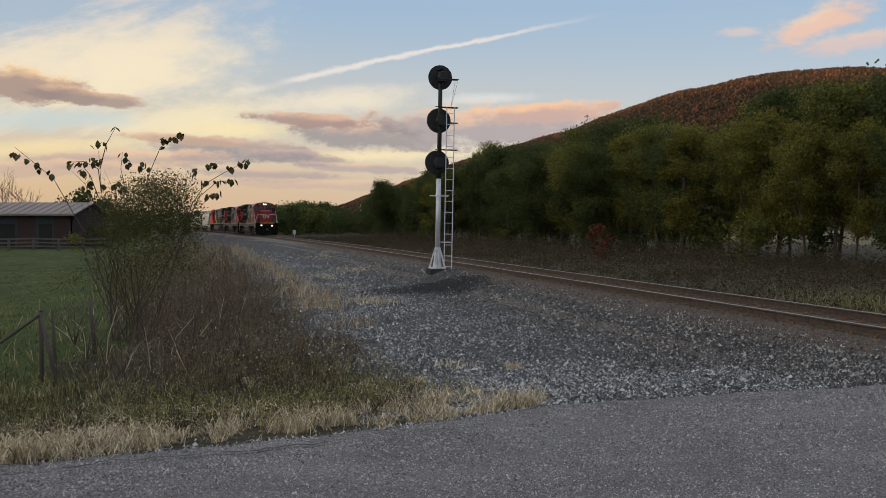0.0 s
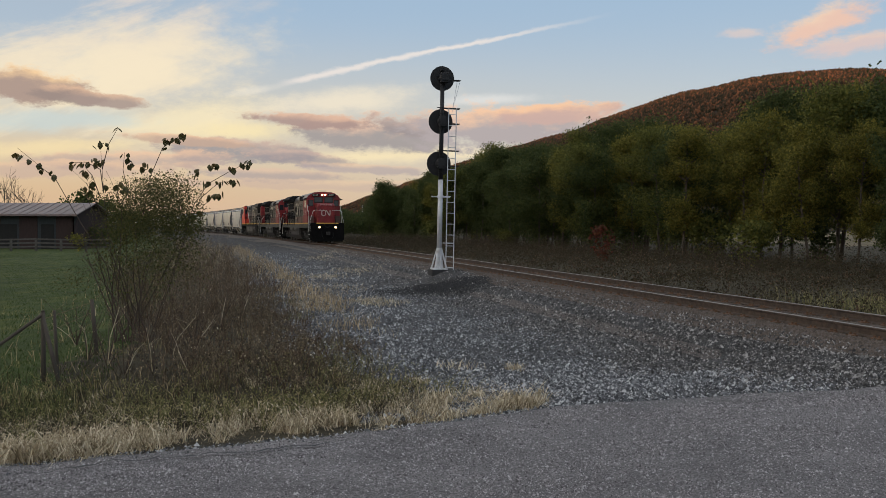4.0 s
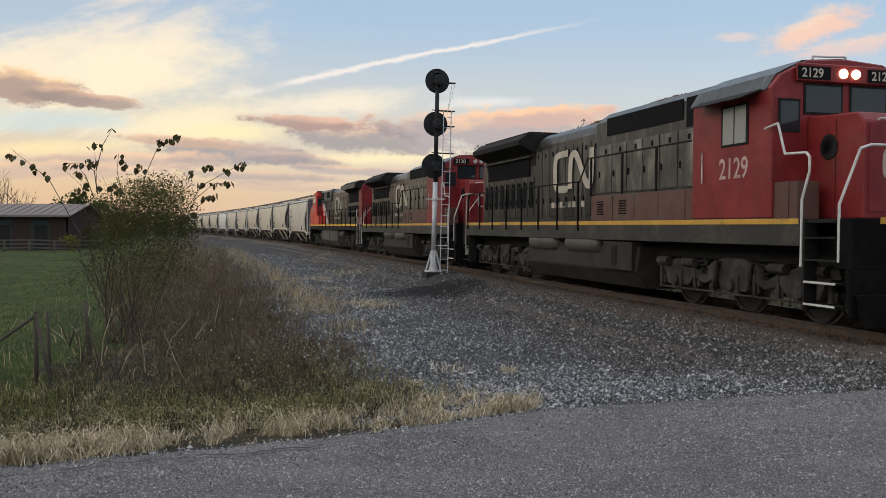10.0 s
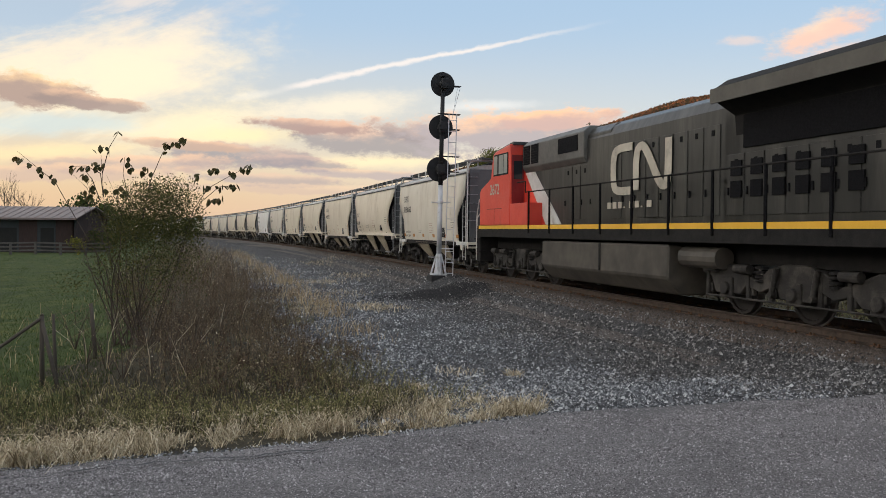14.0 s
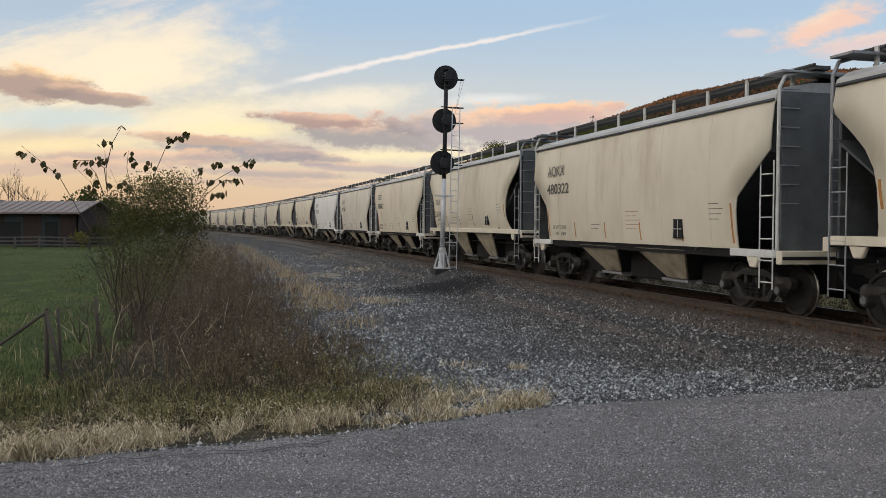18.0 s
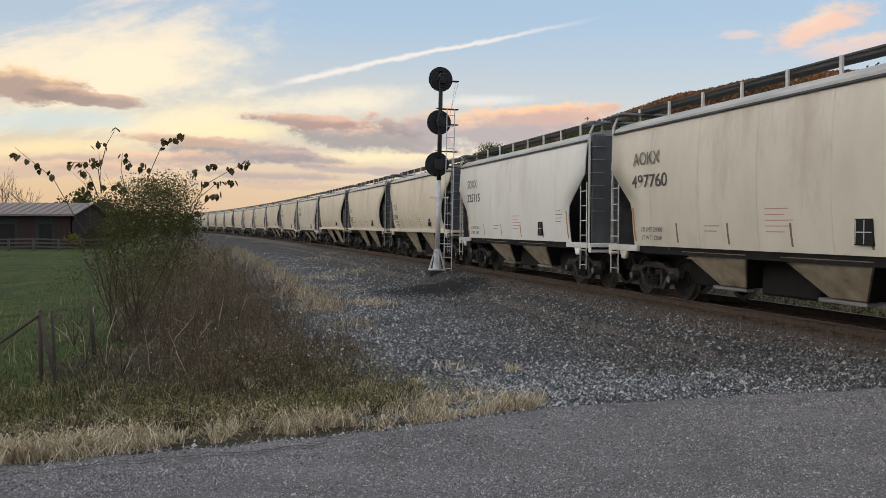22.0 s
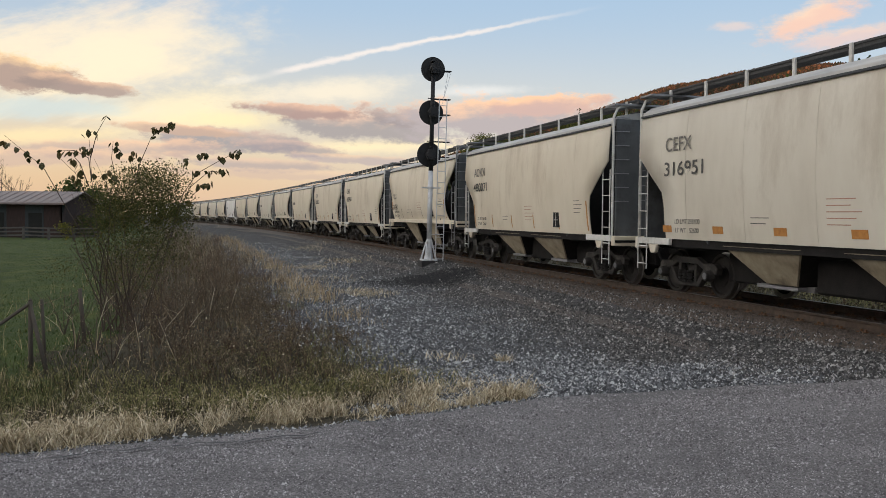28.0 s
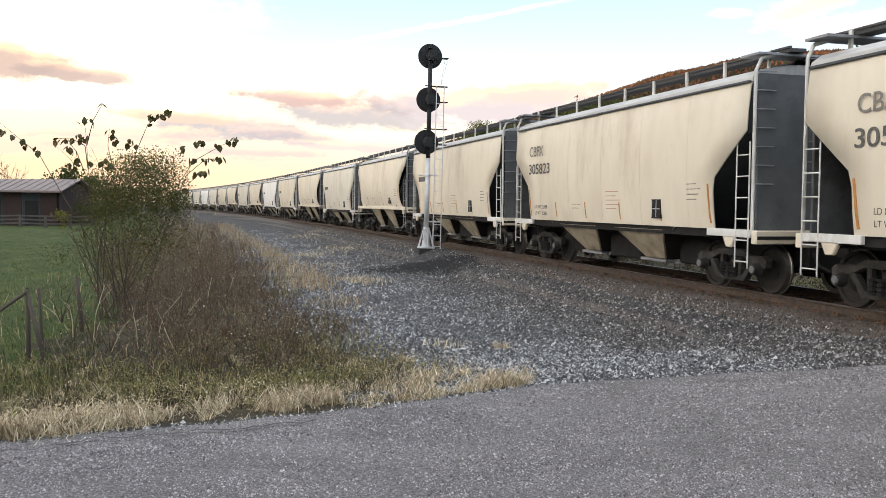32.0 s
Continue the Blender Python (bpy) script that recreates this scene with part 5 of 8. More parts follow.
def build_board_fence():
    fence = thing("board_fence", None, "dark three-board paddock fence in front of the barn", "fence")
    y, x = 84.0, -56.0
    n = 0
    while x < -32.5:
        z = float(ground_z(x, y))
        part("post", Shape().box(x - 0.09, x + 0.09, y - 0.09, y + 0.09, z - 0.3, z + 1.2), GREYBOARD, fence)
        for k in range(3):
            z2 = float(ground_z(x + 2.4, y))
            b = Shape()
            h = 0.32 + 0.36 * k
            b.add([(x, y - 0.12, z + h), (x + 2.4, y - 0.12, z2 + h), (x + 2.4, y - 0.12, z2 + h + 0.15), (x, y - 0.12, z + h + 0.15),
                   (x, y - 0.09, z + h), (x + 2.4, y - 0.09, z2 + h), (x + 2.4, y - 0.09, z2 + h + 0.15), (x, y - 0.09, z + h + 0.15)],
                  [(0, 1, 2, 3), (7, 6, 5, 4), (0, 4, 5, 1), (1, 5, 6, 2), (2, 6, 7, 3), (3, 7, 4, 0)])
            part("board", b, GREYBOARD, fence)
        x += 2.4


build_board_fence()


def view_place(u_px, v_px, depth):
    """A place at that depth along the opening view's axis, named by its place in the opening view."""
    return Vector(((u_px - 784) / 1552 * depth, depth, 1.6 + (397 - v_px) / 1552 * depth))


def build_wire_fence():
    """The old corner of a wire fence: two posts, a prop and a sagging rail."""
    f = thing("fence_corner", None, "old wooden fence corner with a leaning prop and a rail", "fence")
    d = 12.6

    def foot(p):
        return Vector((p.x, p.y, float(ground_z(p.x, p.y)) - 0.25))
    p = view_place(71, 553, d)
    part("post", Shape().cyl(foot(p), p, 0.036, 0.032, 9).cyl(p, p + Vector((0.005, 0, 0.03)), 0.032, 0.015, 9), OLDWOOD, f, smooth=True)
    q = view_place(91, 550, d + 0.5)
    part("post", Shape().cyl(foot(q + Vector((0.05, 0, 0))), q, 0.028, 0.024, 9), OLDWOOD, f, smooth=True)
    e = view_place(102, 668, d - 0.3)
    part("prop", Shape().cyl(Vector((e.x, e.y, float(ground_z(e.x, e.y)) - 0.1)), p - Vector((0, 0, 0.08)), 0.034, 0.03, 8), OLDWOOD, f, "leaning wooden prop", smooth=True)
    r = view_place(-70, 652, d - 0.6)
    mid = (p + r) / 2 + Vector((0, 0, -0.03))
    part("rail", Shape().tube([p - Vector((0, 0, 0.03)), mid, r], 0.024, 8), OLDWOOD, f, "slanting wooden rail")
    far = view_place(168, 588, 15.0)
    top = view_place(158, 530, 15.0)
    part("post", Shape().cyl(foot(far), top, 0.04, 0.035, 8), OLDWOOD, f, smooth=True)
    for k, h in enumerate((0.0, 0.22, 0.45)):
        part("wire", Shape().tube([p - Vector((0, 0, 0.1 + h)), top - Vector((0, 0, 0.05 + h * 0.8))], 0.003, 4), PLATE, f)


build_wire_fence()

BUSH_LEAF = material("small_green_bush_leaves", [(0.032, 0.038, 0.012), (0.07, 0.072, 0.02), (0.15, 0.13, 0.036)], 2, 0.7, 0, 0, 1, per="Island", spec=0.3, transl=0.35)
BIG_LEAF = material("large_olive_brown_leaves", [(0.05, 0.055, 0.018), (0.085, 0.075, 0.028), (0.14, 0.095, 0.035)], 12, 0.6, 0, 0.3, 60, per="Object", spec=0.35, transl=0.3)
TWIG = material("brown_bush_stems", [(0.045, 0.03, 0.022), (0.085, 0.058, 0.042)], 6, 0.85, 0, 0.3, 40, (1, 1, 0.3))


def build_bush():
    rng = random.Random(41)
    nr = np.random.default_rng(41)
    d = 17.0
    base = view_place(238, 596, d)
    base.z = float(ground_z(base.x, base.y)) - 0.05
    bush = thing("bush", Matrix.Translation(base), "tall roadside bush, leafy green with long bare shoots of large leaves", "bush")

    def rel(x, y, dd=0.0):
        return view_place(x, y, d + dd) - base

    def curve(a, b, sag, n=6):
        pts = []
        for i in range(n + 1):
            t = i / n
            p = a.lerp(b, t)
            pts.append(p + sag * (4 * t * (1 - t)))
        return pts

    def stem(name, pts, r0, r1, label=""):
        sh = Shape()
        n = len(pts) - 1
        for i in range(n):
            sh.cyl(pts[i], pts[i + 1], r0 + (r1 - r0) * i / n, r0 + (r1 - r0) * (i + 1) / n, 6, False)
        return part(name, sh, TWIG, bush, label, smooth=True, fix=False)
    # woody stems into the crown
    ends = []
    for i in range(13):
        x, y = rng.choice((rng.uniform(130, 250), rng.uniform(230, 355))), rng.uniform(320, 470)
        e = rel(x, y, rng.uniform(-1.0, 1.0))
        s0 = Vector((rng.uniform(-0.45, 0.45), rng.uniform(-0.3, 0.3), 0))
        pts = curve(s0, e, Vector((rng.uniform(-0.2, 0.2), rng.uniform(-0.15, 0.15), rng.uniform(0.05, 0.25))))
        stem("stem", pts, rng.uniform(0.012, 0.024), 0.004)
        ends += pts[3:]
    # fine leaves in sprays round the stem ends
    centres = []
    ctr = [(270, 372, 80, 52, 5200), (215, 380, 50, 46, 1100), (300, 345, 50, 42, 1700), (262, 335, 44, 28, 900), (330, 392, 36, 38, 900), (200, 425, 46, 60, 800), (275, 435, 84, 60, 2300), (235, 480, 110, 66, 1300), (320, 460, 60, 55, 600), (118, 495, 36, 22, 160)]
    for x, y, rx, ry, n in ctr:
        q = nr.normal(0, 0.52, (int(n * 1.6), 3))
        q = np.where(np.abs(q) > 1.1, q * 0.5, q)
        for k in q:
            p = rel(x + k[0] * rx, y + k[1] * ry, k[2] * 1.1)
            centres.append((p.x, p.y, p.z))
    v, f = leaf_quads(np.array(centres), nr.uniform(0.010, 0.025, len(centres)), nr, 0.2)
    part("fine_foliage", cloud_mesh("fine_foliage", v, f, BUSH_LEAF), None, bush, "dense small green leaves")
    sprays = Shape()
    for p in ends:
        for _ in range(3):
            q = p + Vector((rng.gauss(0, 0.22), rng.gauss(0, 0.22), rng.gauss(0.08, 0.2)))
            sprays.cyl(p, q, 0.004, 0.002, 4, False)
    tagged(part("twig_spray", sprays, TWIG, bush, fix=False), kind="stuff")
    # large drooping leaves on the long shoots
    lf = Shape()
    lf.add([(0, 0, 0), (0.030, 0.035, -0.008), (0.075, 0.045, -0.014), (0.125, 0, -0.03), (0.075, -0.045, -0.014), (0.030, -0.035, -0.008), (0.06, 0, 0.004)],
           [(0, 6, 1), (1, 6, 2), (2, 6, 3), (3, 6, 4), (4, 6, 5), (5, 6, 0)])
    leaf = mesh_of("leaf", lf, BIG_LEAF, fix=False)

    def leaves_at(shoot, spots, dd=0.0):
        for x, y, n, sp in spots:
            for _ in range(n):
                p = rel(x + rng.uniform(-sp, sp), y + rng.uniform(-sp * 0.45, sp * 0.45), dd + rng.uniform(-0.15, 0.15))
                s = rng.uniform(0.75, 1.35)
                m = Matrix.Translation(p) @ Euler((rng.uniform(-0.9, 0.9), rng.uniform(0.2, 1.5), rng.uniform(0, 6.28))).to_matrix().to_4x4() @ Matrix.Diagonal((s, s, s, 1))
                part("leaf", leaf, None, shoot, at=m)
    shoots = [
        ([(185, 470), (130, 378), (95, 316), (65, 292), (28, 262)], [(30, 270, 2, 5), (42, 276, 2, 5), (52, 283, 2, 5), (65, 290, 2, 6), (72, 300, 2, 5), (85, 303, 2, 5), (93, 308, 2, 4)], -0.4),
        ([(205, 520), (185, 400), (180, 330), (176, 268)], [(163, 258, 1, 3), (175, 250, 2, 5), (182, 253, 2, 4), (192, 258, 1, 3)], 0.0),
        ([(178, 300), (190, 255), (207, 226)], [(208, 226, 2, 3)], 0.0),
        ([(180, 340), (175, 300), (150, 287), (122, 288)], [(126, 290, 3, 8), (146, 286, 5, 9), (168, 284, 5, 9), (178, 284, 2, 6)], 0.2),
        ([(175, 350), (160, 310), (148, 296)], [(150, 302, 3, 6), (160, 312, 2, 5), (152, 328, 5, 9), (160, 322, 3, 8), (155, 338, 3, 6), (183, 328, 2, 5)], 0.1),
        ([(235, 400), (215, 300), (218, 270)], [(220, 272, 3, 7), (228, 280, 2, 6), (226, 292, 3, 8), (242, 292, 3, 9), (256, 290, 3, 7), (262, 298, 2, 4)], 0.3),
        ([(250, 380), (262, 315), (285, 262), (322, 236)], [(292, 246, 4, 6), (290, 262, 1, 4), (308, 244, 4, 6), (322, 237, 4, 6)], -0.2),
        ([(320, 420), (340, 362), (365, 325), (398, 306), (440, 284)], [(350, 302, 3, 7), (372, 294, 5, 9), (380, 290, 3, 7), (406, 297, 5, 9), (428, 288, 5, 9), (440, 284, 3, 6)], -0.3),
        ([(330, 400), (352, 350), (385, 322), (414, 320)], [(366, 320, 4, 9), (390, 320, 5, 9), (410, 320, 4, 8)], 0.2),
        ([(325, 420), (350, 370), (378, 344)], [(372, 346, 6, 9), (384, 340, 4, 7), (345, 370, 2, 6)], 0.1),
        ([(220, 420), (205, 340), (208, 322)], [(208, 324, 3, 6), (218, 330, 2, 5), (216, 336, 2, 4)], 0.4),
        ([(225, 560), (190, 450), (165, 380), (140, 330)], [(160, 372, 1, 4)], 0.3)]
    for pts, spots, dd in shoots:
        path = [rel(x, y, dd) for x, y in pts]
        if pts[0][1] > 395:
            path = [Vector((rng.uniform(-0.3, 0.3), rng.uniform(-0.2, 0.2), 0))] + path
        sh = stem("shoot", path, 0.011, 0.0035, "long bare shoot with large leaves at its tip")
        leaves_at(sh, spots, dd)


build_bush()


def build_saplings():
    """Bare brown stems and dry canes in the thicket round the bush."""
    rng = random.Random(77)
    spots = [(150, 600, 14.5), (185, 620, 14), (300, 600, 15), (340, 600, 15.5), (385, 560, 18), (130, 560, 16.5), (215, 640, 13.2), (265, 640, 13.4), (330, 640, 13.3), (420, 540, 20)]
    for x, y, d in spots:
        b = view_place(x, y, d)
        b.z = float(ground_z(b.x, b.y)) - 0.05
        sh = thing("dry_shrub", Matrix.Translation(b), "leafless brown shrub stems among the weeds", "shrub", "dry shrubs round the bush")
        for i in range(7):
            t = rng.uniform(0, 6.28)
            h = rng.uniform(0.4, 1.1)
            pts = [Vector((0, 0, 0)), Vector((math.cos(t) * 0.12, math.sin(t) * 0.12, h * 0.5)), Vector((math.cos(t) * rng.uniform(0.2, 0.5), math.sin(t) * 0.35, h))]
            st = Shape()
            st.cyl(pts[0], pts[1], 0.009, 0.006, 5, False).cyl(pts[1], pts[2], 0.006, 0.002, 5, False)
            for _ in range(4):
                p = pts[1].lerp(pts[2], rng.random())
                st.cyl(p, p + Vector((rng.uniform(-0.2, 0.2), rng.uniform(-0.2, 0.2), rng.uniform(0.05, 0.25))), 0.003, 0.001, 4, False)
            part("stem", st, STRAW if i == 0 else TWIG, sh, fix=False)


build_saplings()


def build_far_left():
    """Dark bushes by the barn, bare trees behind it, a yellow shrub at the fence, a pole across the line."""
    low = tree_meshes(51, 4.6, 2.2, 1500, 0.15, LEAF_C, 0.12)
    for x, d, sc in ((146, 108, 1.35), (166, 106, 1.1), (186, 110, 1.2), (205, 114, 0.85), (232, 120, 0.9), (262, 128, 0.85), (300, 135, 0.9), (335, 140, 0.8), (160, 96, 0.5), (178, 95, 0.45)):
        p = view_place(x, 397, d)
        t = plant_tree(low, p.x, p.y, float(ground_z(p.x, p.y)) - 0.1, x * 0.7, sc, "dark leafy bush by the paddock", "bushes by the barn")
        t.name = "hedge_bush"
        t["category"] = "bush"
    yel = tree_meshes(52, 1.5, 0.9, 300, 0.10, LEAF_B, 0.1)
    p = view_place(132, 440, 83.0)
    t = plant_tree(yel, p.x, p.y, float(ground_z(p.x, p.y)), 1.0, 1.0, "small yellow-green shrub at the paddock fence", "")
    t.name = "fence_shrub"
    t["category"] = "shrub"
    rng = random.Random(9)
    for x, top, d in ((5, 305, 190), (22, 318, 185), (40, 330, 195), (-12, 312, 188), (56, 338, 200)):
        p = view_place(x, top, d)
        g = float(ground_z(p.x, p.y))
        h = p.z - g
        wood = Shape()
        wood.cyl((0, 0, 0), (0, 0, h * 0.75), 0.16, 0.05, 6, False)

        def limb(a, length, t, el, r, depth):
            b = a + Vector((math.cos(t) * math.cos(el), math.sin(t) * math.cos(el), math.sin(el))) * length
            wood.cyl(a, b, r, r * 0.5, 4, False)
            if depth:
                for _ in range(3):
                    limb(a.lerp(b, rng.uniform(0.4, 1.0)), length * rng.uniform(0.5, 0.7), t + rng.uniform(-0.9, 0.9), min(1.5, el + rng.uniform(-0.2, 0.5)), r * 0.5, depth - 1)
        for i in range(11):
            limb(Vector((0, 0, h * rng.uniform(0.25, 0.72))), h * rng.uniform(0.2, 0.34), rng.uniform(0, 6.28), rng.uniform(0.5, 1.2), 0.05, 2)
        t = thing("bare_tree", Matrix.Translation((p.x, p.y, g)), "leafless grey-brown tree behind the barn", "tree", "bare trees behind the barn")
        part("branchwork", wood, BARK, t, fix=False)
    p = view_place(638, 360, 260)
    pole = thing("utility_pole", Matrix.Translation((p.x, p.y, float(ground_z(p.x, p.y)))), "pale wooden utility pole across the line", "utility pole")
    part("shaft", Shape().cyl((0, 0, -0.3), (0, 0, p.z + 1.0), 0.17, 0.12, 10), CONCRETE, pole, smooth=True)
    part("crossarm", Shape().box(-1.0, 1.0, -0.06, 0.06, p.z + 0.3, p.z + 0.45), OLDWOOD, pole)
    q = view_place(521, 409, 165)
    sgn = thing("trackside_marker", Matrix.Translation((q.x, q.y, float(ground_z(q.x, q.y)))), "small white trackside marker post", "marker")
    part("post", Shape().box(-0.06, 0.06, -0.06, 0.06, -0.2, 1.3), SILVER, sgn)
    part("plate", Shape().box(-0.3, 0.3, -0.09, -0.06, 0.9, 1.6), SILVER, sgn)


build_far_left()


# ---- train: x runs forward, y to its left (the standing point is on its right), z up from the rail ----
SPEED = 11.185
WHEEL = material("worn_steel_wheel", [(0.018, 0.016, 0.015), (0.04, 0.035, 0.032)], 6, 0.6, 0.5, 0.1, 50)
TREAD = material("bright_wheel_tread", [(0.35, 0.33, 0.31), (0.5, 0.48, 0.45)], 8, 0.35, 1.0, 0.05)
TRUCK = material("grimy_truck_casting", [(0.012, 0.011, 0.0105), (0.028, 0.025, 0.023), (0.075, 0.067, 0.058)], 4, 0.85, 0.1, 0.3, 40)
CAPGREY = material("dusty_grey_cap", [(0.10, 0.10, 0.105), (0.20, 0.20, 0.205)], 14, 0.7, 0.2, 0.1)
PILOT = material("sooty_black_pilot_steel", [(0.004, 0.004, 0.004), (0.010, 0.0095, 0.009)], 4, 0.9, 0.0, 0.2, 40, spec=0.08)
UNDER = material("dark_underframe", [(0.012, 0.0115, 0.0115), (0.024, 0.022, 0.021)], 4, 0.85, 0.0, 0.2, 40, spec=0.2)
GALV = material("galvanised_walkway", [(0.22, 0.22, 0.23), (0.34, 0.34, 0.35)], 5, 0.55, 0.5, 0.1)
WALKGRID = material("dark_walk_grating", [(0.05, 0.05, 0.052), (0.09, 0.09, 0.092)], 30, 0.7, 0.3, 0.4, 90)
INK = material("faded_black_lettering", [(0.04, 0.038, 0.036), (0.15, 0.14, 0.125)], 14, 0.8)
INK_PALE = material("worn_grey_lettering", [(0.12, 0.11, 0.10), (0.26, 0.24, 0.21)], 14, 0.8)
BAYPAINT = material("grimy_bay_paint", [(0.20, 0.165, 0.115), (0.33, 0.28, 0.20), (0.46, 0.40, 0.29)], 2.2, 0.75, 0, 0.2, 20, wear=(0.05, 0.035, 0.025), wear_amount=0.3)
RUSTBAR = material("orange_reflector_strip", [(0.38, 0.16, 0.04), (0.55, 0.25, 0.06)], 10, 0.6)
WHITEPAINT = material("grimy_white_paint", [(0.50, 0.49, 0.46), (0.68, 0.67, 0.64)], 3, 0.6, 0, 0.1, 30, wear=(0.30, 0.26, 0.21), wear_amount=0.2)


def car_paint(name, tones, dirt):
    m = material(name, tones, 0.9, 0.45, 0, 0.12, 9, (1, 1, 0.35), wear=dirt, wear_amount=0.16, spec=0.4)
    return m


BEIGE = car_paint("beige_hopper_paint", [(0.61, 0.535, 0.415), (0.68, 0.605, 0.48), (0.73, 0.66, 0.535)], (0.46, 0.375, 0.27))
GREYCAR = car_paint("light_grey_hopper_paint", [(0.58, 0.53, 0.44), (0.65, 0.60, 0.505), (0.70, 0.655, 0.56)], (0.44, 0.375, 0.29))
WHITECAR = car_paint("white_hopper_paint", [(0.72, 0.70, 0.66), (0.78, 0.765, 0.73), (0.81, 0.80, 0.77)], (0.60, 0.56, 0.50))
# Grey in place of the car paint stands for sky reflected in the roof.
ROOFGREY = material("weathered_sky_grey_roof_paint", [(0.31, 0.305, 0.30), (0.41, 0.40, 0.385), (0.49, 0.47, 0.44)], 1.6, 0.5, 0, 0.1, 14, (0.4, 2, 1), wear=(0.30, 0.27, 0.23), wear_amount=0.25)
# Darker than the car paint: shade in the end cut-outs is put into it.
SLOPEGREY = material("shade_dark_slope_grey", [(0.045, 0.048, 0.052), (0.075, 0.079, 0.084)], 2, 0.7, 0, 0.1, 20, spec=0.3)
# End bulkheads: the shade between the cars is put into this grey.
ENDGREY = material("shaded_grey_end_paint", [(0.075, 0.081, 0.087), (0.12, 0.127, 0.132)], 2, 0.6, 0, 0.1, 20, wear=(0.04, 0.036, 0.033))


def text_mesh(words, size, mat, bold=0.0, squeeze=1.0):
    """Raised lettering, upright in the x-z plane, reading along +x and facing -y, from its lower left corner."""
    cu = bpy.data.curves.new("lettering", "FONT")
    cu.body, cu.size, cu.offset, cu.extrude = words, size, bold, 0.001
    ob = bpy.data.objects.new("lettering", cu)
    scene.collection.objects.link(ob)
    me = bpy.data.meshes.new_from_object(ob)
    bpy.data.objects.remove(ob)
    bpy.data.curves.remove(cu)
    me.transform(Matrix.Rotation(math.pi / 2, 4, "X") @ Matrix.Diagonal((squeeze, 1, 1, 1)))
    me.materials.clear()
    me.materials.append(mat)
    return me


def wheel_mesh(r):
    """A pair of wheels on their axle, turning about y."""
    prof = [(-0.80, 0.10), (-0.785, 0.20), (-0.77, 0.205), (-0.765, r - 0.09), (-0.80, r - 0.07), (-0.80, r - 0.012), (-0.695, r), (-0.69, r + 0.025),
            (-0.665, r + 0.025), (-0.665, r - 0.07), (-0.70, r - 0.09), (-0.705, 0.20), (-0.69, 0.12), (-0.66, 0.085)]
    prof = prof + [(-h, q) for h, q in reversed(prof)]
    sh = Shape().lathe(prof, (0, 0, 0), "y", 22)
    for i in range(4):
        t = math.pi / 2 * i
        for y in (-0.775, 0.775):
            sh.cyl((math.cos(t) * 0.16, y - 0.02, math.sin(t) * 0.16), (math.cos(t) * 0.16, y + 0.02, math.sin(t) * 0.16), 0.018, 0.018, 6)
    me = mesh_of("wheelset", sh, WHEEL)
    me.materials.append(TREAD)
    for p in me.polygons:
        if math.hypot(p.center.x, p.center.z) > r - 0.03 and abs(p.center.y) > 0.6:
            p.material_index = 1
    return me


SPIN_FREIGHT, SPIN_ENGINE, CARS = [], [], []


SPRING = mesh_of("spring", Shape().lathe([(0.0, 0.02), (0.0, 0.07), (0.04, 0.07), (0.055, 0.05), (0.07, 0.07), (0.11, 0.07), (0.125, 0.05), (0.14, 0.07), (0.18, 0.07), (0.195, 0.05), (0.21, 0.07), (0.25, 0.07), (0.25, 0.02)], (0, 0, 0), "z", 8), UNDER)


def freight_truck(parent, x, wheel, far=False):
    tr = part("truck", Shape().box(-0.16, 0.16, -0.95, 0.95, 0.42, 0.66), TRUCK, parent, "grimy cast-steel freight truck", 0.02, at=pose(x, 0, 0))
    chord = [(-1.12, 0.62), (-1.02, 0.70), (-0.62, 0.69), (-0.36, 0.80), (0.36, 0.80), (0.62, 0.69), (1.02, 0.70), (1.12, 0.62), (1.08, 0.48), (0.66, 0.55),
             (0.38, 0.67), (-0.38, 0.67), (-0.66, 0.55), (-1.08, 0.48)]
    belly = [(-0.74, 0.57), (-0.44, 0.20), (0.44, 0.20), (0.74, 0.57), (0.60, 0.58), (0.37, 0.31), (-0.37, 0.31), (-0.60, 0.58)]
    for sy in (-1, 1):
        y = sy * 1.0
        frame_sh = Shape().prism(chord, "y", y - 0.07, y + 0.07).prism(belly, "y", y - 0.065, y + 0.065)
        frame_sh.box(-0.34, -0.25, y - 0.06, y + 0.06, 0.3, 0.68).box(0.25, 0.34, y - 0.06, y + 0.06, 0.3, 0.68)
        part("side_frame", frame_sh, TRUCK, tr, bevel=0.012)
        for dx in () if far else (-0.18, 0.0, 0.18):
            part("spring", SPRING, None, tr, at=pose(dx, y + sy * 0.09, 0.28))
        for dx in (-0.87, 0.87):
            part("bearing_cap", Shape().cyl((dx, y + sy * 0.04, 0.457), (dx, y + sy * 0.2, 0.457), 0.13, 0.10, 12), TRUCK, tr, bevel=0.01)
            part("cap_plate", Shape().cyl((dx, y + sy * 0.2, 0.457), (dx, y + sy * 0.212, 0.457), 0.07, 0.06, 10), CAPGREY, tr, "pale bearing end plate")
    for k, dx in enumerate((-0.87, 0.87)):
        w = part("wheelset", wheel, None, tr, at=pose(dx, 0, 0.457))
        SPIN_FREIGHT.append((k, w))
    return tr


RUNGS = {}


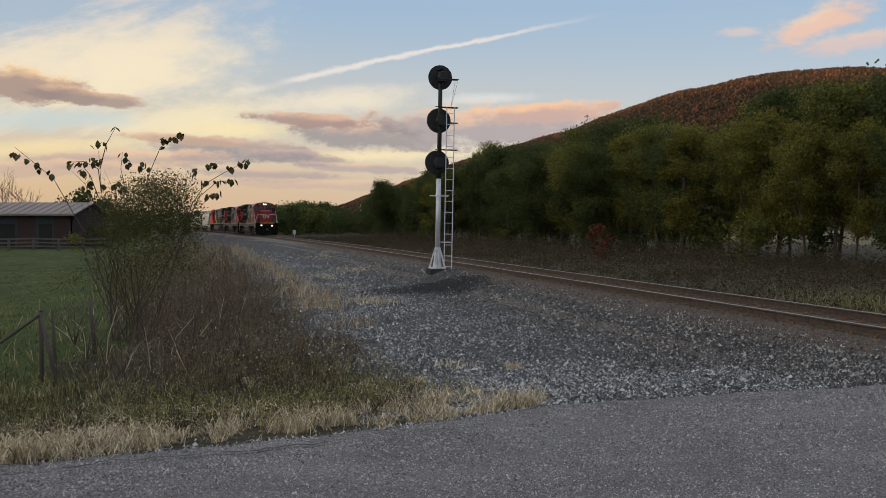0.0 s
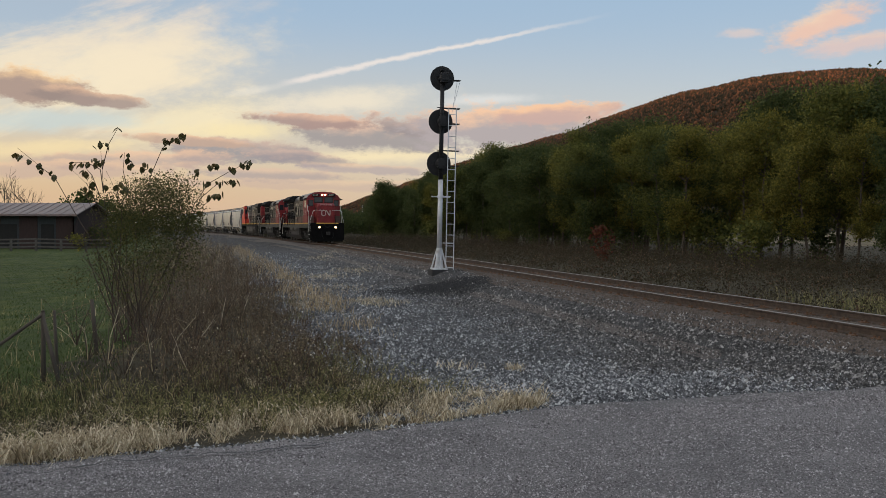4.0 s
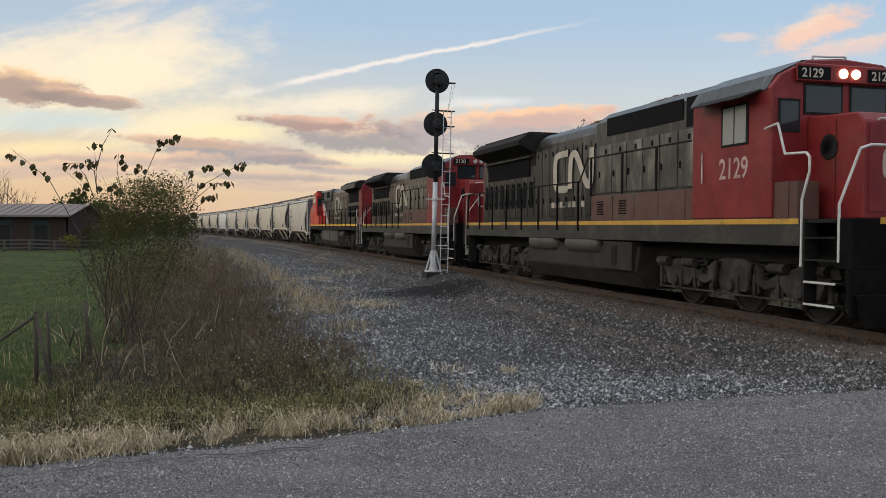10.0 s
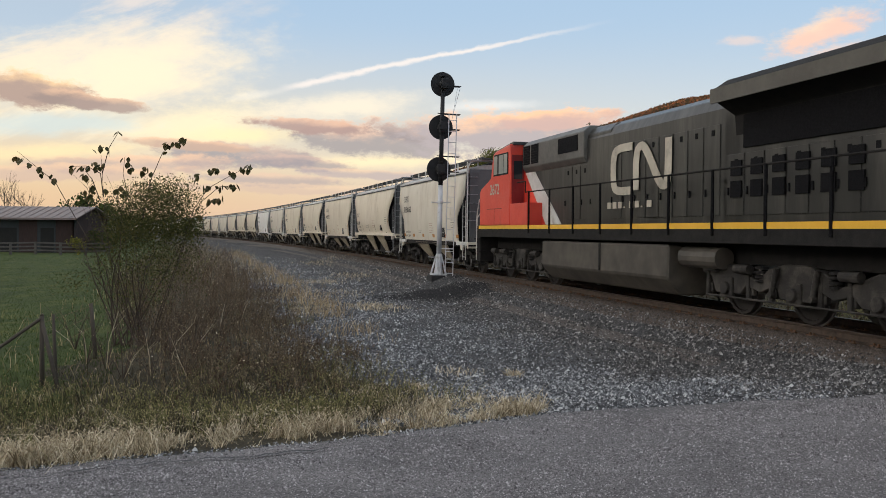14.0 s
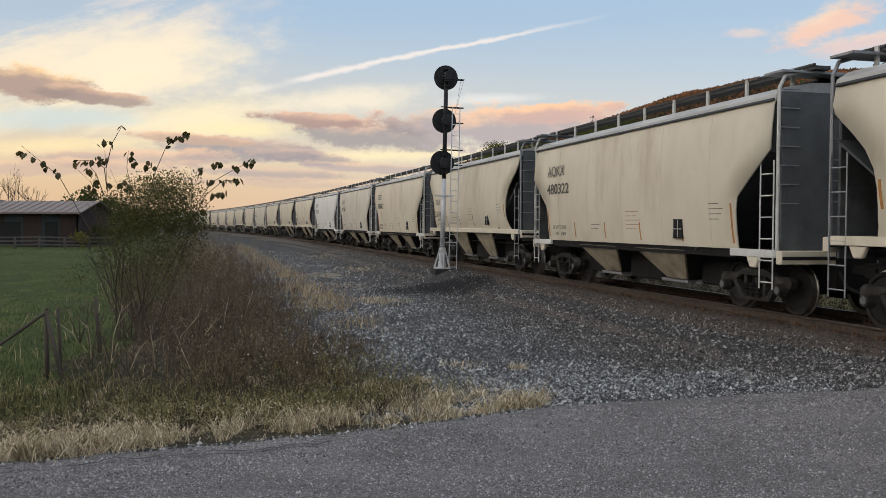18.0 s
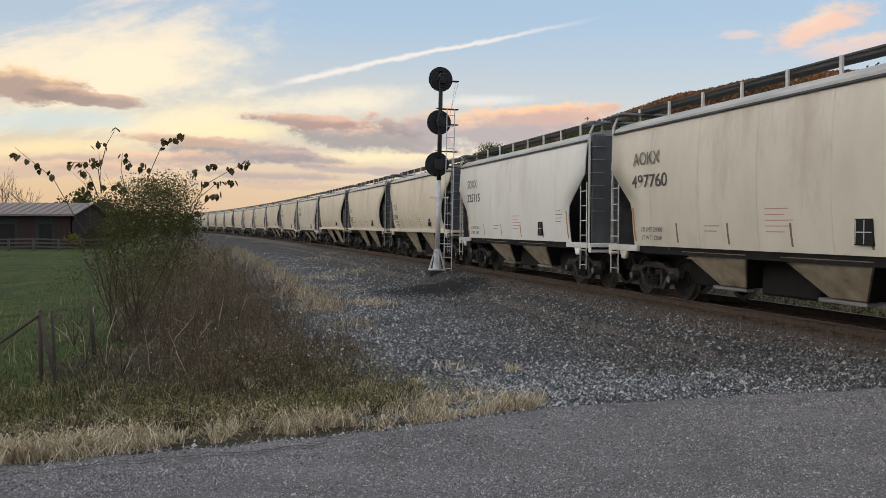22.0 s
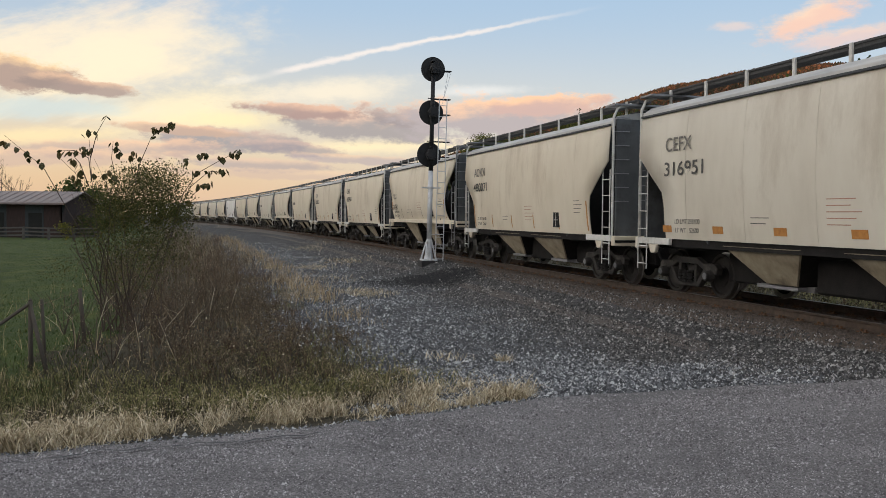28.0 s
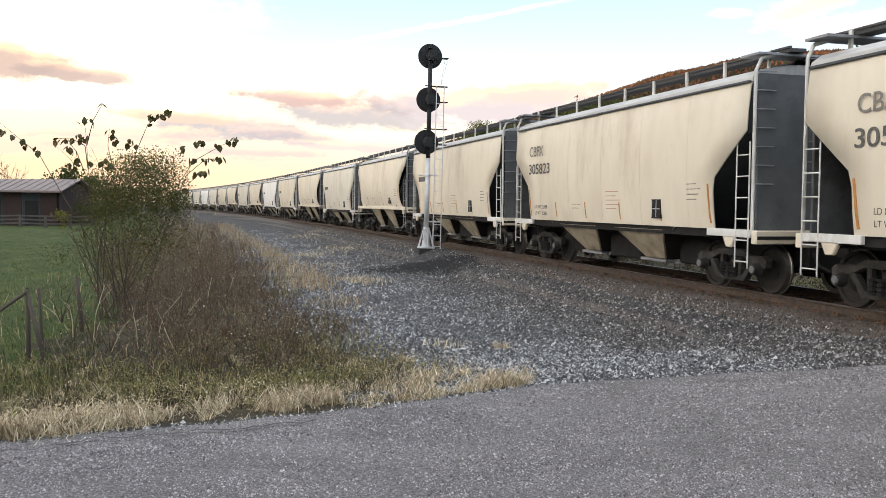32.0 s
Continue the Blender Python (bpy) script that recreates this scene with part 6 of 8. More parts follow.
def ladder(parent, x0, x1, y, z0, z1, step=0.4, mat=None, name="ladder", r=0.014, far=False):
    lad = part(name, Shape().cyl((x0, y, z0), (x0, y, z1), r, r, 6).cyl((x1, y, z0), (x1, y, z1), r, r, 6), mat, parent, "steel ladder")
    key = (round(abs(x1 - x0), 3), mat.name)
    if key not in RUNGS:
        RUNGS[key] = mesh_of("rung", Shape().cyl((-key[0] / 2, 0, 0), (key[0] / 2, 0, 0), 0.013, 0.013, 5), mat)
    z = z0 + 0.12
    if far:
        sh = Shape()
        while z < z1:
            sh.cyl((x0, y, z), (x1, y, z), 0.013, 0.013, 4)
            z += step
        tagged(part("rungs", sh, mat, lad), kind="stuff")
        return lad
    while z < z1:
        part("rung", RUNGS[key], None, lad, at=pose((x0 + x1) / 2, y, z))
        z += step
    return lad


HOPPER_WHEEL = wheel_mesh(0.457)
END_RUNG = mesh_of("end_rung", Shape().cyl((0, -0.21, 0), (0, 0.21, 0), 0.013, 0.013, 5), GALV)


def hopper(L, paint, angular, label, far=False):
    """A two-bay covered hopper car of length L over its couplers."""
    car = thing("covered_hopper_car", None, label, "hopper car", "covered hopper cars of the train")
    hl = (L - 1.55) / 2
    zb = 1.18 if angular else 1.44
    if angular:
        sec = [(1.50, zb), (1.545, 1.5), (1.575, 1.9), (1.59, 2.15), (1.60, 2.45), (1.60, 2.7), (1.595, 2.95), (1.575, 3.35), (1.535, 3.72), (1.50, 3.83)]
    else:
        sec = [(1.46, zb), (1.53, 1.6), (1.57, 1.72), (1.60, 1.85), (1.62, 2.0), (1.635, 2.15), (1.645, 2.45), (1.642, 2.6), (1.64, 2.75), (1.632, 2.9), (1.62, 3.05), (1.605, 3.2), (1.59, 3.35), (1.57, 3.5), (1.54, 3.66), (1.52, 3.76), (1.50, 3.83)]
    nx = 14

    def end_x(z):
        """How far the side sheet reaches at that height: cut away in a hexagon or in a rounded bite."""
        if angular:
            return hl - 1.05 * float(np.clip((2.95 - z) / 0.85, 0, 1))
        return hl - 1.05 * float(np.interp(z, (1.44, 1.6, 1.85, 2.15, 2.45, 2.75, 3.0, 3.2, 3.42), (0.84, 0.93, 0.99, 1.0, 0.94, 0.76, 0.50, 0.25, 0.0)))

    def side_y(z):
        return float(np.interp(z, [q[1] for q in sec], [q[0] for q in sec]))
    verts, faces = [], []
    for sy in (-1, 1):
        k = len(verts)
        for y, z in sec:
            e = float(end_x(z))
            for i in range(nx):
                verts.append((-e + 2 * e * i / (nx - 1), sy * y, z))
        for y, z in sec:
            e = float(end_x(z))
            for i in range(nx):
                verts.append((-e + 2 * e * i / (nx - 1), sy * (y - 0.03), z))
        m, o = len(sec), len(sec) * nx
        for j in range(m - 1):
            for i in range(nx - 1):
                q = (k + j * nx + i, k + j * nx + i + 1, k + (j + 1) * nx + i + 1, k + (j + 1) * nx + i)
                faces.append(q if sy < 0 else q[::-1])
                q = tuple(v + o for v in q)
                faces.append(q[::-1] if sy < 0 else q)
            for i in (0, nx - 1):
                faces.append((k + j * nx + i, k + (j + 1) * nx + i, k + o + (j + 1) * nx + i, k + o + j * nx + i))
    body = Shape()
    body.add(verts, faces)
    part("body", body, paint, car, smooth=True)
    # thin vertical weld seams
    for sy in (-1, 1):
        seams = Shape()
        for i in range(1, 6):
            x = -hl + 2 * hl * i / 6
            lim = [q for q in sec if abs(x) < float(end_x(q[1]))]
            pts = [(x, sy * (y + 0.001), z) for y, z in lim]
            for p, q in zip(pts[:-1], pts[1:]):
                seams.cyl(p, q, 0.006, 0.006, 4, False)
        part("weld_seam", seams, paint, car)
    roof = [(-1.52, 3.80), (-1.50, 3.90), (-1.30, 4.03), (-0.8, 4.12), (0, 4.16), (0.8, 4.12), (1.30, 4.03), (1.50, 3.90), (1.52, 3.80)]
    part("roof", Shape().prism(roof, "x", -hl - 0.02, hl + 0.02), ROOFGREY, car, "weathered roof sheet, reflected sky put into its grey", 0.01)
    for sy in (-1, 1):
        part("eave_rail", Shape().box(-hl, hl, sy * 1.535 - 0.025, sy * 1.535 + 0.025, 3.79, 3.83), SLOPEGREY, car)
        if angular:
            part("side_sill", Shape().box(-hl + 1.2, hl - 1.2, sy * 1.40 - 0.05, sy * 1.40 + 0.05, zb - 0.16, zb + 0.02), UNDER, car)
            for sx in (-1, 1):
                x0, x1 = sorted((sx * (hl - 1.25), sx * (hl + 0.1)))
                part("sill_end", Shape().box(x0, x1, sy * 1.51 - 0.04, sy * 1.51 + 0.04, zb - 0.13, zb + 0.01), WHITEPAINT, car, "white end of the side sill", 0.01)
        else:
            part("side_sill", Shape().box(-L / 2 + 0.75, L / 2 - 0.75, sy * 1.51 - 0.05, sy * 1.51 + 0.05, zb - 0.13, zb + 0.02), paint, car, bevel=0.01)
    # ends: upper sheet, slope sheet, posts
    for sx in (-1, 1):
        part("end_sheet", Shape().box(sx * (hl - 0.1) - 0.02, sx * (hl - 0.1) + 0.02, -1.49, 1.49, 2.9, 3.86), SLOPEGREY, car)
        slope = Shape()
        a, b = (sx * (hl - 0.12), 2.95), (sx * (hl - 2.6), 1.15)
        slope.add([(a[0], -1.56, a[1]), (a[0], 1.56, a[1]), (b[0], 1.48, b[1]), (b[0], -1.48, b[1]),
                   (a[0], -1.56, a[1] - 0.05), (a[0], 1.56, a[1] - 0.05), (b[0], 1.48, b[1] - 0.05), (b[0], -1.48, b[1] - 0.05)],
                  [(0, 1, 2, 3), (7, 6, 5, 4), (0, 4, 5, 1), (1, 5, 6, 2), (2, 6, 7, 3), (3, 7, 4, 0)])
        part("slope_sheet", slope, SLOPEGREY, car, "sloping end sheet in a shade-dark grey")
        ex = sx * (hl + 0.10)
        part("end_plate", Shape().box(ex - sx * 0.06 - 0.03, ex - sx * 0.06 + 0.03, -1.40, 1.40, 1.1, 3.95), ENDGREY, car, "steel end bulkhead, shade put into its grey", 0.01)
        part("end_platform", Shape().box(min(ex - sx * 0.9, ex + sx * 0.18), max(ex - sx * 0.9, ex + sx * 0.18), -1.50, 1.50, zb - 0.16, zb - 0.1), UNDER, car)
        part("end_sill", Shape().box(ex + sx * 0.0, ex + sx * 0.16, -1.52, 1.52, zb - 0.24, zb) if sx > 0 else Shape().box(ex - 0.16, ex, -1.52, 1.52, zb - 0.24, zb), paint, car, bevel=0.015)
        for sy in (-1, 1):
            y = sy * 1.50
            part("corner_post", Shape().tube([(ex, y, zb - 0.1), (ex, y, 3.98), (ex, y * 0.93, 4.2), (ex, y * 0.7, 4.3)], 0.032, 6), WHITEPAINT if angular else GALV, car)
            if far:
                rungs = Shape()
                for k in range(7):
                    rungs.cyl((ex, y - sy * 0.42, 2.0 + 0.33 * k), (ex, y, 2.0 + 0.33 * k), 0.013, 0.013, 4)
                tagged(part("end_rungs", rungs, GALV, car), kind="stuff")
            else:
                for k in range(7):
                    part("end_rung", END_RUNG, None, car, at=pose(ex, y - sy * 0.21, 2.0 + 0.33 * k))
            part("jacking_pad", Shape().prism([(sx * (hl - 0.55) - 0.2, zb - 0.12), (sx * (hl - 0.55) + 0.2, zb - 0.12), (sx * (hl - 0.55) + 0.09, zb - 0.32), (sx * (hl - 0.55) - 0.09, zb - 0.32)], "y", y - 0.04, y + 0.05), paint, car, bevel=0.02)
            ladder(car, sx * (hl - 0.32), sx * (hl + 0.06), y - sy * -0.05, 0.50, 2.75, 0.38, WHITEPAINT if angular else GALV, far=far)
        # coupler and cut lever
        cx = sx * L / 2
        cp = part("coupler", Shape().box(min(cx, cx - sx * 0.75), max(cx, cx - sx * 0.75), -0.09, 0.09, 0.76, 0.92).box(cx - 0.14, cx + 0.14, -0.16, 0.14, 0.72, 0.98), UNDER, car, bevel=0.02)
        part("air_hose", Shape().tube([(cx - sx * 0.6, -0.35, 0.9), (cx - sx * 0.3, -0.35, 0.55), (cx, -0.3, 0.45)], 0.03), UNDER, cp)
        part("cross_walk", Shape().box(min(ex - sx * 0.45, ex + sx * 0.08), max(ex - sx * 0.45, ex + sx * 0.08), -1.5, 1.5, 4.26, 4.30), GALV, car, "steel cross walk at the roof end")
    bw = part("brake_wheel", Shape().lathe([(-0.02, 0.28), (0.02, 0.28), (0.02, 0.24), (-0.02, 0.24)], (-(hl + 0.25), 0.5, 2.1), "x", 16), UNDER, car)
    part("brake_rod", Shape().cyl((-(hl + 0.25), 0.5, 2.1), (-(hl + 0.25), 0.5, 1.2), 0.02), UNDER, bw)
    # roof walks with their posts, hatches along the middle
    for sy in (-1, 1):
        wk = part("roof_walk", Shape().box(-hl - 0.3, hl + 0.3, sy * 0.95 - 0.025, sy * 0.95 + 0.025, 4.375, 4.41).box(-hl - 0.3, hl + 0.3, sy * 0.95 - 0.32 * (sy > 0) - 0.0, sy * 0.95 + 0.32 * (sy < 0), 4.31, 4.375), WALKGRID, car, "dark steel grating roof walk")
        n = 9
        for i in range(n):
            x = -hl + 0.25 + (2 * hl - 0.5) * i / (n - 1)
            if not far:
                part("walk_post", Shape().box(x - 0.035, x + 0.035, sy * 0.985 - 0.02, sy * 0.985 + 0.02, 4.06, 4.41), WHITEPAINT, wk)
        if far:
            posts = Shape()
            for i in range(n):
                x = -hl + 0.25 + (2 * hl - 0.5) * i / (n - 1)
                posts.box(x - 0.035, x + 0.035, sy * 0.985 - 0.02, sy * 0.985 + 0.02, 4.06, 4.41)
            tagged(part("walk_posts", posts, WHITEPAINT, wk), kind="stuff")
    for i in range(4):
        x = -hl + hl * 2 * (i + 0.5) / 4
        part("hatch", Shape().box(x - 1.2, x + 1.2, -0.42, 0.42, 4.14, 4.26), UNDER, car, "dark roof hatch cover", 0.03)
    # bays
    for bx in (-1.6, 1.6):
        w0, w1 = 1.1, 0.42
        yb = 0.98
        sheets = []
        for sy in (-1, 1):
            bay = Shape()
            q = [(bx - w0, sy * 1.46, zb - 0.08), (bx + w0, sy * 1.46, zb - 0.08), (bx + w1, sy * yb, 0.44), (bx - w1, sy * yb, 0.44)]
            q += [(x, y - sy * 0.04, z) for x, y, z in q]
            bay.add(q, [(0, 1, 2, 3), (7, 6, 5, 4), (0, 4, 5, 1), (1, 5, 6, 2), (2, 6, 7, 3), (3, 7, 4, 0)])
            sheets.append(part("discharge_bay", bay, BAYPAINT, car, "tan sloping sheet of a discharge bay"))
        b = sheets[0]
        # The core's black holds both grime and the shadow between the bays.
        core = Shape()
        t = [(bx - w0, -1.40, zb - 0.08), (bx + w0, -1.40, zb - 0.08), (bx + w0, 1.40, zb - 0.08), (bx - w0, 1.40, zb - 0.08),
             (bx - w1, -yb + 0.05, 0.43), (bx + w1, -yb + 0.05, 0.43), (bx + w1, yb - 0.05, 0.43), (bx - w1, yb - 0.05, 0.43)]
        core.add(t, [(3, 2, 1, 0), (4, 5, 6, 7), (0, 1, 5, 4), (1, 2, 6, 5), (2, 3, 7, 6), (3, 0, 4, 7)])
        part("bay_core", core, UNDER, b, "slope sheets of the bay, black with grime and painted shade")
        part("outlet_gate", Shape().box(bx - 0.55, bx + 0.55, -0.72, 0.72, 0.33, 0.43).box(bx - 0.75, bx + 0.4, -0.95, -0.75, 0.35, 0.42), GALV, b, bevel=0.01)
    part("center_sill", Shape().box(-L / 2 + 0.5, L / 2 - 0.5, -0.42, 0.42, 0.50, 1.16), UNDER, car)
    # Dark blocks added to close the view under the car where shade falls.
    part("shade_filler", Shape().box(-0.8, 0.8, -0.9, 0.9, 0.34, 1.1).box(-3.5, -2.3, -0.8, 0.8, 0.36, 1.1).box(2.3, 3.5, -0.8, 0.8, 0.36, 1.1), UNDER, car, bevel=0.04)
    part("brake_reservoir", Shape().cyl((-0.5, 0.6, 0.8), (0.6, 0.6, 0.8), 0.2, 0.2, 12), UNDER, car)
    part("train_line_pipe", Shape().tube([(-hl, -1.1, 0.98), (hl, -1.1, 0.98)], 0.025), UNDER, car)
    for x in (-(L / 2 - 1.95), L / 2 - 1.95):
        freight_truck(car, x, HOPPER_WHEEL, far)
    # small data lettering, panel and reflector strips on the right side
    for x, z, n, w in ((-hl * 0.30, zb + 0.34, 2, 0.6), (hl * 0.04, zb + 0.34, 5, 0.75), (hl * 0.66, zb + 0.55, 4, 0.5)):
        for i in range(n):
            zz = z + i * 0.10
            y = side_y(zz) + 0.006
            part("stencil_line", Shape().box(x, x + w * (0.7 + 0.3 * ((i * 7) % 3) / 2), -y, -y + 0.012, zz, zz + 0.014), INK if x != hl * 0.04 else FADED_RED, car, "small illegible lettering")
    x = hl * 0.42
    y = side_y(zb + 0.35) + 0.02
    plate = part("data_panel", Shape().box(x, x + 0.38, -y, -y + 0.05, zb + 0.16, zb + 0.56), UNDER, car, "black data panel")
    part("panel_print", Shape().box(x + 0.01, x + 0.025, -y - 0.004, -y + 0.01, zb + 0.18, zb + 0.54), WHITEPAINT, plate)
    part("panel_print", Shape().box(x + 0.19, x + 0.205, -y - 0.004, -y + 0.01, zb + 0.18, zb + 0.54), WHITEPAINT, plate)
    part("panel_print", Shape().box(x + 0.03, x + 0.35, -y - 0.004, -y + 0.01, zb + 0.35, zb + 0.365), WHITEPAINT, plate)
    return car


FADED_RED = material("faded_red_lettering", [(0.36, 0.17, 0.12), (0.45, 0.26, 0.19)], 14, 0.8)
RUSTSTREAK = material("rust_streak", [(0.16, 0.11, 0.07), (0.24, 0.17, 0.11)], 10, 0.85)


def dress(car, L, angular, mark, number, orange, bright):
    """The car's own lettering and reflector strips."""
    hl = (L - 1.55) / 2
    zb = 1.18 if angular else 1.44
    if mark:
        size, x, z = (0.40, -hl + 1.15, 2.98) if angular else (0.34, -hl + 1.35, 2.42)
        dy = -1.615 if angular else -1.66
        part("reporting_mark", text_mesh(mark, size, INK_PALE, 0.003, 1.05), None, car, at=pose(x, dy, z))
        part("car_number", text_mesh(number, size, INK, 0.004, 1.32 if angular else 1.05), None, car, at=pose(x - 0.05, dy, z - 0.5))
    elif angular:
        part("lettering_bar", Shape().box(-hl + 1.15, -hl + 2.3, -1.606, -1.59, 2.55, 2.75), INK, car, "worn illegible car number")
    if mark:
        part("load_limit", text_mesh("LD LMT 233400", 0.14, INK), None, car, at=pose(-hl + 1.5, -1.60 if not angular else -1.575, zb + 0.32))
        part("light_weight", text_mesh("LT WT   52600", 0.14, INK), None, car, at=pose(-hl + 1.5, -1.575 if not angular else -1.56, zb + 0.14))
    for i in range(6):
        x = -hl + 1.15 + (2 * hl - 2.3) * i / 5
        z0, z1, w, tilt = (zb + 0.1, zb + 0.85, 0.055, 0.05) if i in (0, 5) else (zb + 0.1, zb + 0.5, 0.045, 0.02)
        if orange:
            z0, z1, w, tilt = zb + 0.14, zb + 0.28, 0.34, 0
        prof = ([1.50, 1.545, 1.575, 1.59, 1.60], [1.18, 1.5, 1.9, 2.15, 2.45]) if angular else ([1.46, 1.53, 1.60, 1.635, 1.645], [1.44, 1.6, 1.85, 2.15, 2.45])
        st = Shape()
        n = 4
        for k in range(n):
            za, zc = z0 + (z1 - z0) * k / n, z0 + (z1 - z0) * (k + 1) / n
            ya, yc = np.interp(za, prof[1], prof[0]) + 0.006, np.interp(zc, prof[1], prof[0]) + 0.006
            xa, xc = x - tilt * k / n, x - tilt * (k + 1) / n
            st.add([(xa - w / 2, -ya, za), (xa + w / 2, -ya, za), (xc + w / 2, -yc, zc), (xc - w / 2, -yc, zc), (xa - w / 2, -ya + 0.02, za), (xa + w / 2, -ya + 0.02, za), (xc + w / 2, -yc + 0.02, zc), (xc - w / 2, -yc + 0.02, zc)],
                   [(0, 1, 2, 3), (7, 6, 5, 4), (0, 4, 5, 1), (1, 5, 6, 2), (2, 6, 7, 3), (3, 7, 4, 0)])
        part("reflector", st, RUSTBAR if (bright or orange or i in (0, 5)) else RUSTSTREAK, car, "orange reflective strip" if (bright or orange or i in (0, 5)) else "brown rusted strip")


# ---- locomotives ----
ENGINE_RED = material("faded_red_engine_paint", [(0.14, 0.011, 0.014), (0.20, 0.017, 0.019), (0.26, 0.032, 0.029)], 1.6, 0.45, 0, 0.12, 10, wear=(0.15, 0.045, 0.032), wear_amount=0.22, spec=0.35)
BRIGHT_RED = material("bright_red_engine_paint", [(0.60, 0.045, 0.028), (0.70, 0.07, 0.04)], 1.6, 0.38, 0, 0.08, 14, wear=(0.36, 0.05, 0.03), wear_amount=0.12)
# The palest tone paints sky reflections and dust as streaks on the black.
ENGINE_BLACK = material("grimy_black_paint_with_glints", [(0.010, 0.010, 0.0095), (0.020, 0.0195, 0.0175), (0.12, 0.112, 0.094)], 1.5, 0.34, 0, 0.3, 2.6, (2.2, 2.2, 0.35), wear=(0.012, 0.0115, 0.0105), wear_amount=0.34, spec=0.42)
# Pale tones stand for dust and for the sky's reflection on the doors.
DUST_GLINT_DOOR = material("dusty_glinting_black_door_paint", [(0.018, 0.017, 0.015), (0.075, 0.070, 0.058), (0.26, 0.24, 0.20)], 1.7, 0.36, 0, 0.3, 3.0, (1.6, 1.6, 0.45), wear=(0.02, 0.019, 0.017), wear_amount=0.3, spec=0.5)
SILL_BROWN = material("dusty_brown_red_panel", [(0.075, 0.030, 0.022), (0.125, 0.058, 0.042)], 2.0, 0.6, 0, 0.1, 14, wear=(0.10, 0.07, 0.05))
STRIPE = material("worn_yellow_stripe", [(0.46, 0.25, 0.035), (0.62, 0.36, 0.05)], 3, 0.5, 0, 0.1, 20, wear=(0.16, 0.10, 0.05), wear_amount=0.22)
# Tan that puts the sky's sheen on the wing edge into its colour.
SHEENWING = material("tan_wing_sheen_paint", [(0.07, 0.064, 0.054), (0.11, 0.10, 0.083)], 2, 0.6, 0, 0.1, 14, wear=(0.07, 0.06, 0.05))
SILLGREY = material("dusty_dark_sill", [(0.014, 0.013, 0.011), (0.028, 0.025, 0.021)], 2, 0.6, 0, 0.1, 14, wear=(0.075, 0.065, 0.05))
ENGINE_DARK = material("dull_black_engine_paint", [(0.012, 0.012, 0.012), (0.024, 0.024, 0.022), (0.062, 0.059, 0.052)], 1.1, 0.36, 0, 0.25, 2.6, (2.0, 2.0, 0.35), wear=(0.085, 0.078, 0.064), wear_amount=0.12, spec=0.55)
# Paler than the hood: light on the flared sides is put into it.
CABIN_GREY = material("lit_grey_cabin_paint", [(0.07, 0.068, 0.062), (0.11, 0.107, 0.098), (0.15, 0.145, 0.132)], 1.4, 0.5, 0, 0.1, 14, wear=(0.045, 0.042, 0.038), wear_amount=0.3)
BRIGHT_STRIPE = material("bright_yellow_stripe", [(0.72, 0.40, 0.03), (0.80, 0.47, 0.04)], 3, 0.45)
LOGO_WHITE = material("faded_white_logo_paint", [(0.42, 0.375, 0.30), (0.56, 0.51, 0.42)], 2.5, 0.5, 0, 0.1, 20, wear=(0.20, 0.18, 0.15), wear_amount=0.2)
FADED_MARK = material("rubbed_white_marking", [(0.44, 0.31, 0.27), (0.58, 0.47, 0.42)], 6, 0.55, 0, 0.1, 20, wear=(0.24, 0.06, 0.045), wear_amount=0.3)
GRILLE = material("black_intake_screen", [(0.006, 0.006, 0.007), (0.016, 0.016, 0.018)], 30, 0.85, 0, 0.5, 120, spec=0.08)
CABGLASS = glass_material("dark_cab_glass", (0.02, 0.025, 0.03))
BRIGHT_GLASS = glass_material("side_window_glass", (0.35, 0.36, 0.33), 0.08)
HEADLIGHT = glow_material("lit_headlight", (1.0, 0.62, 0.34), 7.0)
DITCHLIGHT = glow_material("lit_ditch_light", (1.0, 0.62, 0.34), 7.0)
LENS_OFF = glass_material("unlit_lens", (0.5, 0.5, 0.48))
TANK = material("grimy_fuel_tank", [(0.016, 0.014, 0.013), (0.028, 0.025, 0.022), (0.045, 0.039, 0.033)], 1.5, 0.75, 0, 0.15, 12, spec=0.25)
RESERVOIR = material("dusty_brown_metal", [(0.035, 0.031, 0.026), (0.065, 0.057, 0.047), (0.10, 0.088, 0.070)], 1.5, 0.65, 0, 0.15, 12)
DUSTY_TRUCK = material("dusty_truck_casting", [(0.010, 0.009, 0.0085), (0.026, 0.023, 0.020), (0.085, 0.075, 0.064)], 3, 0.75, 0.1, 0.3, 40)
ENGINE_WHEEL = wheel_mesh(0.533)


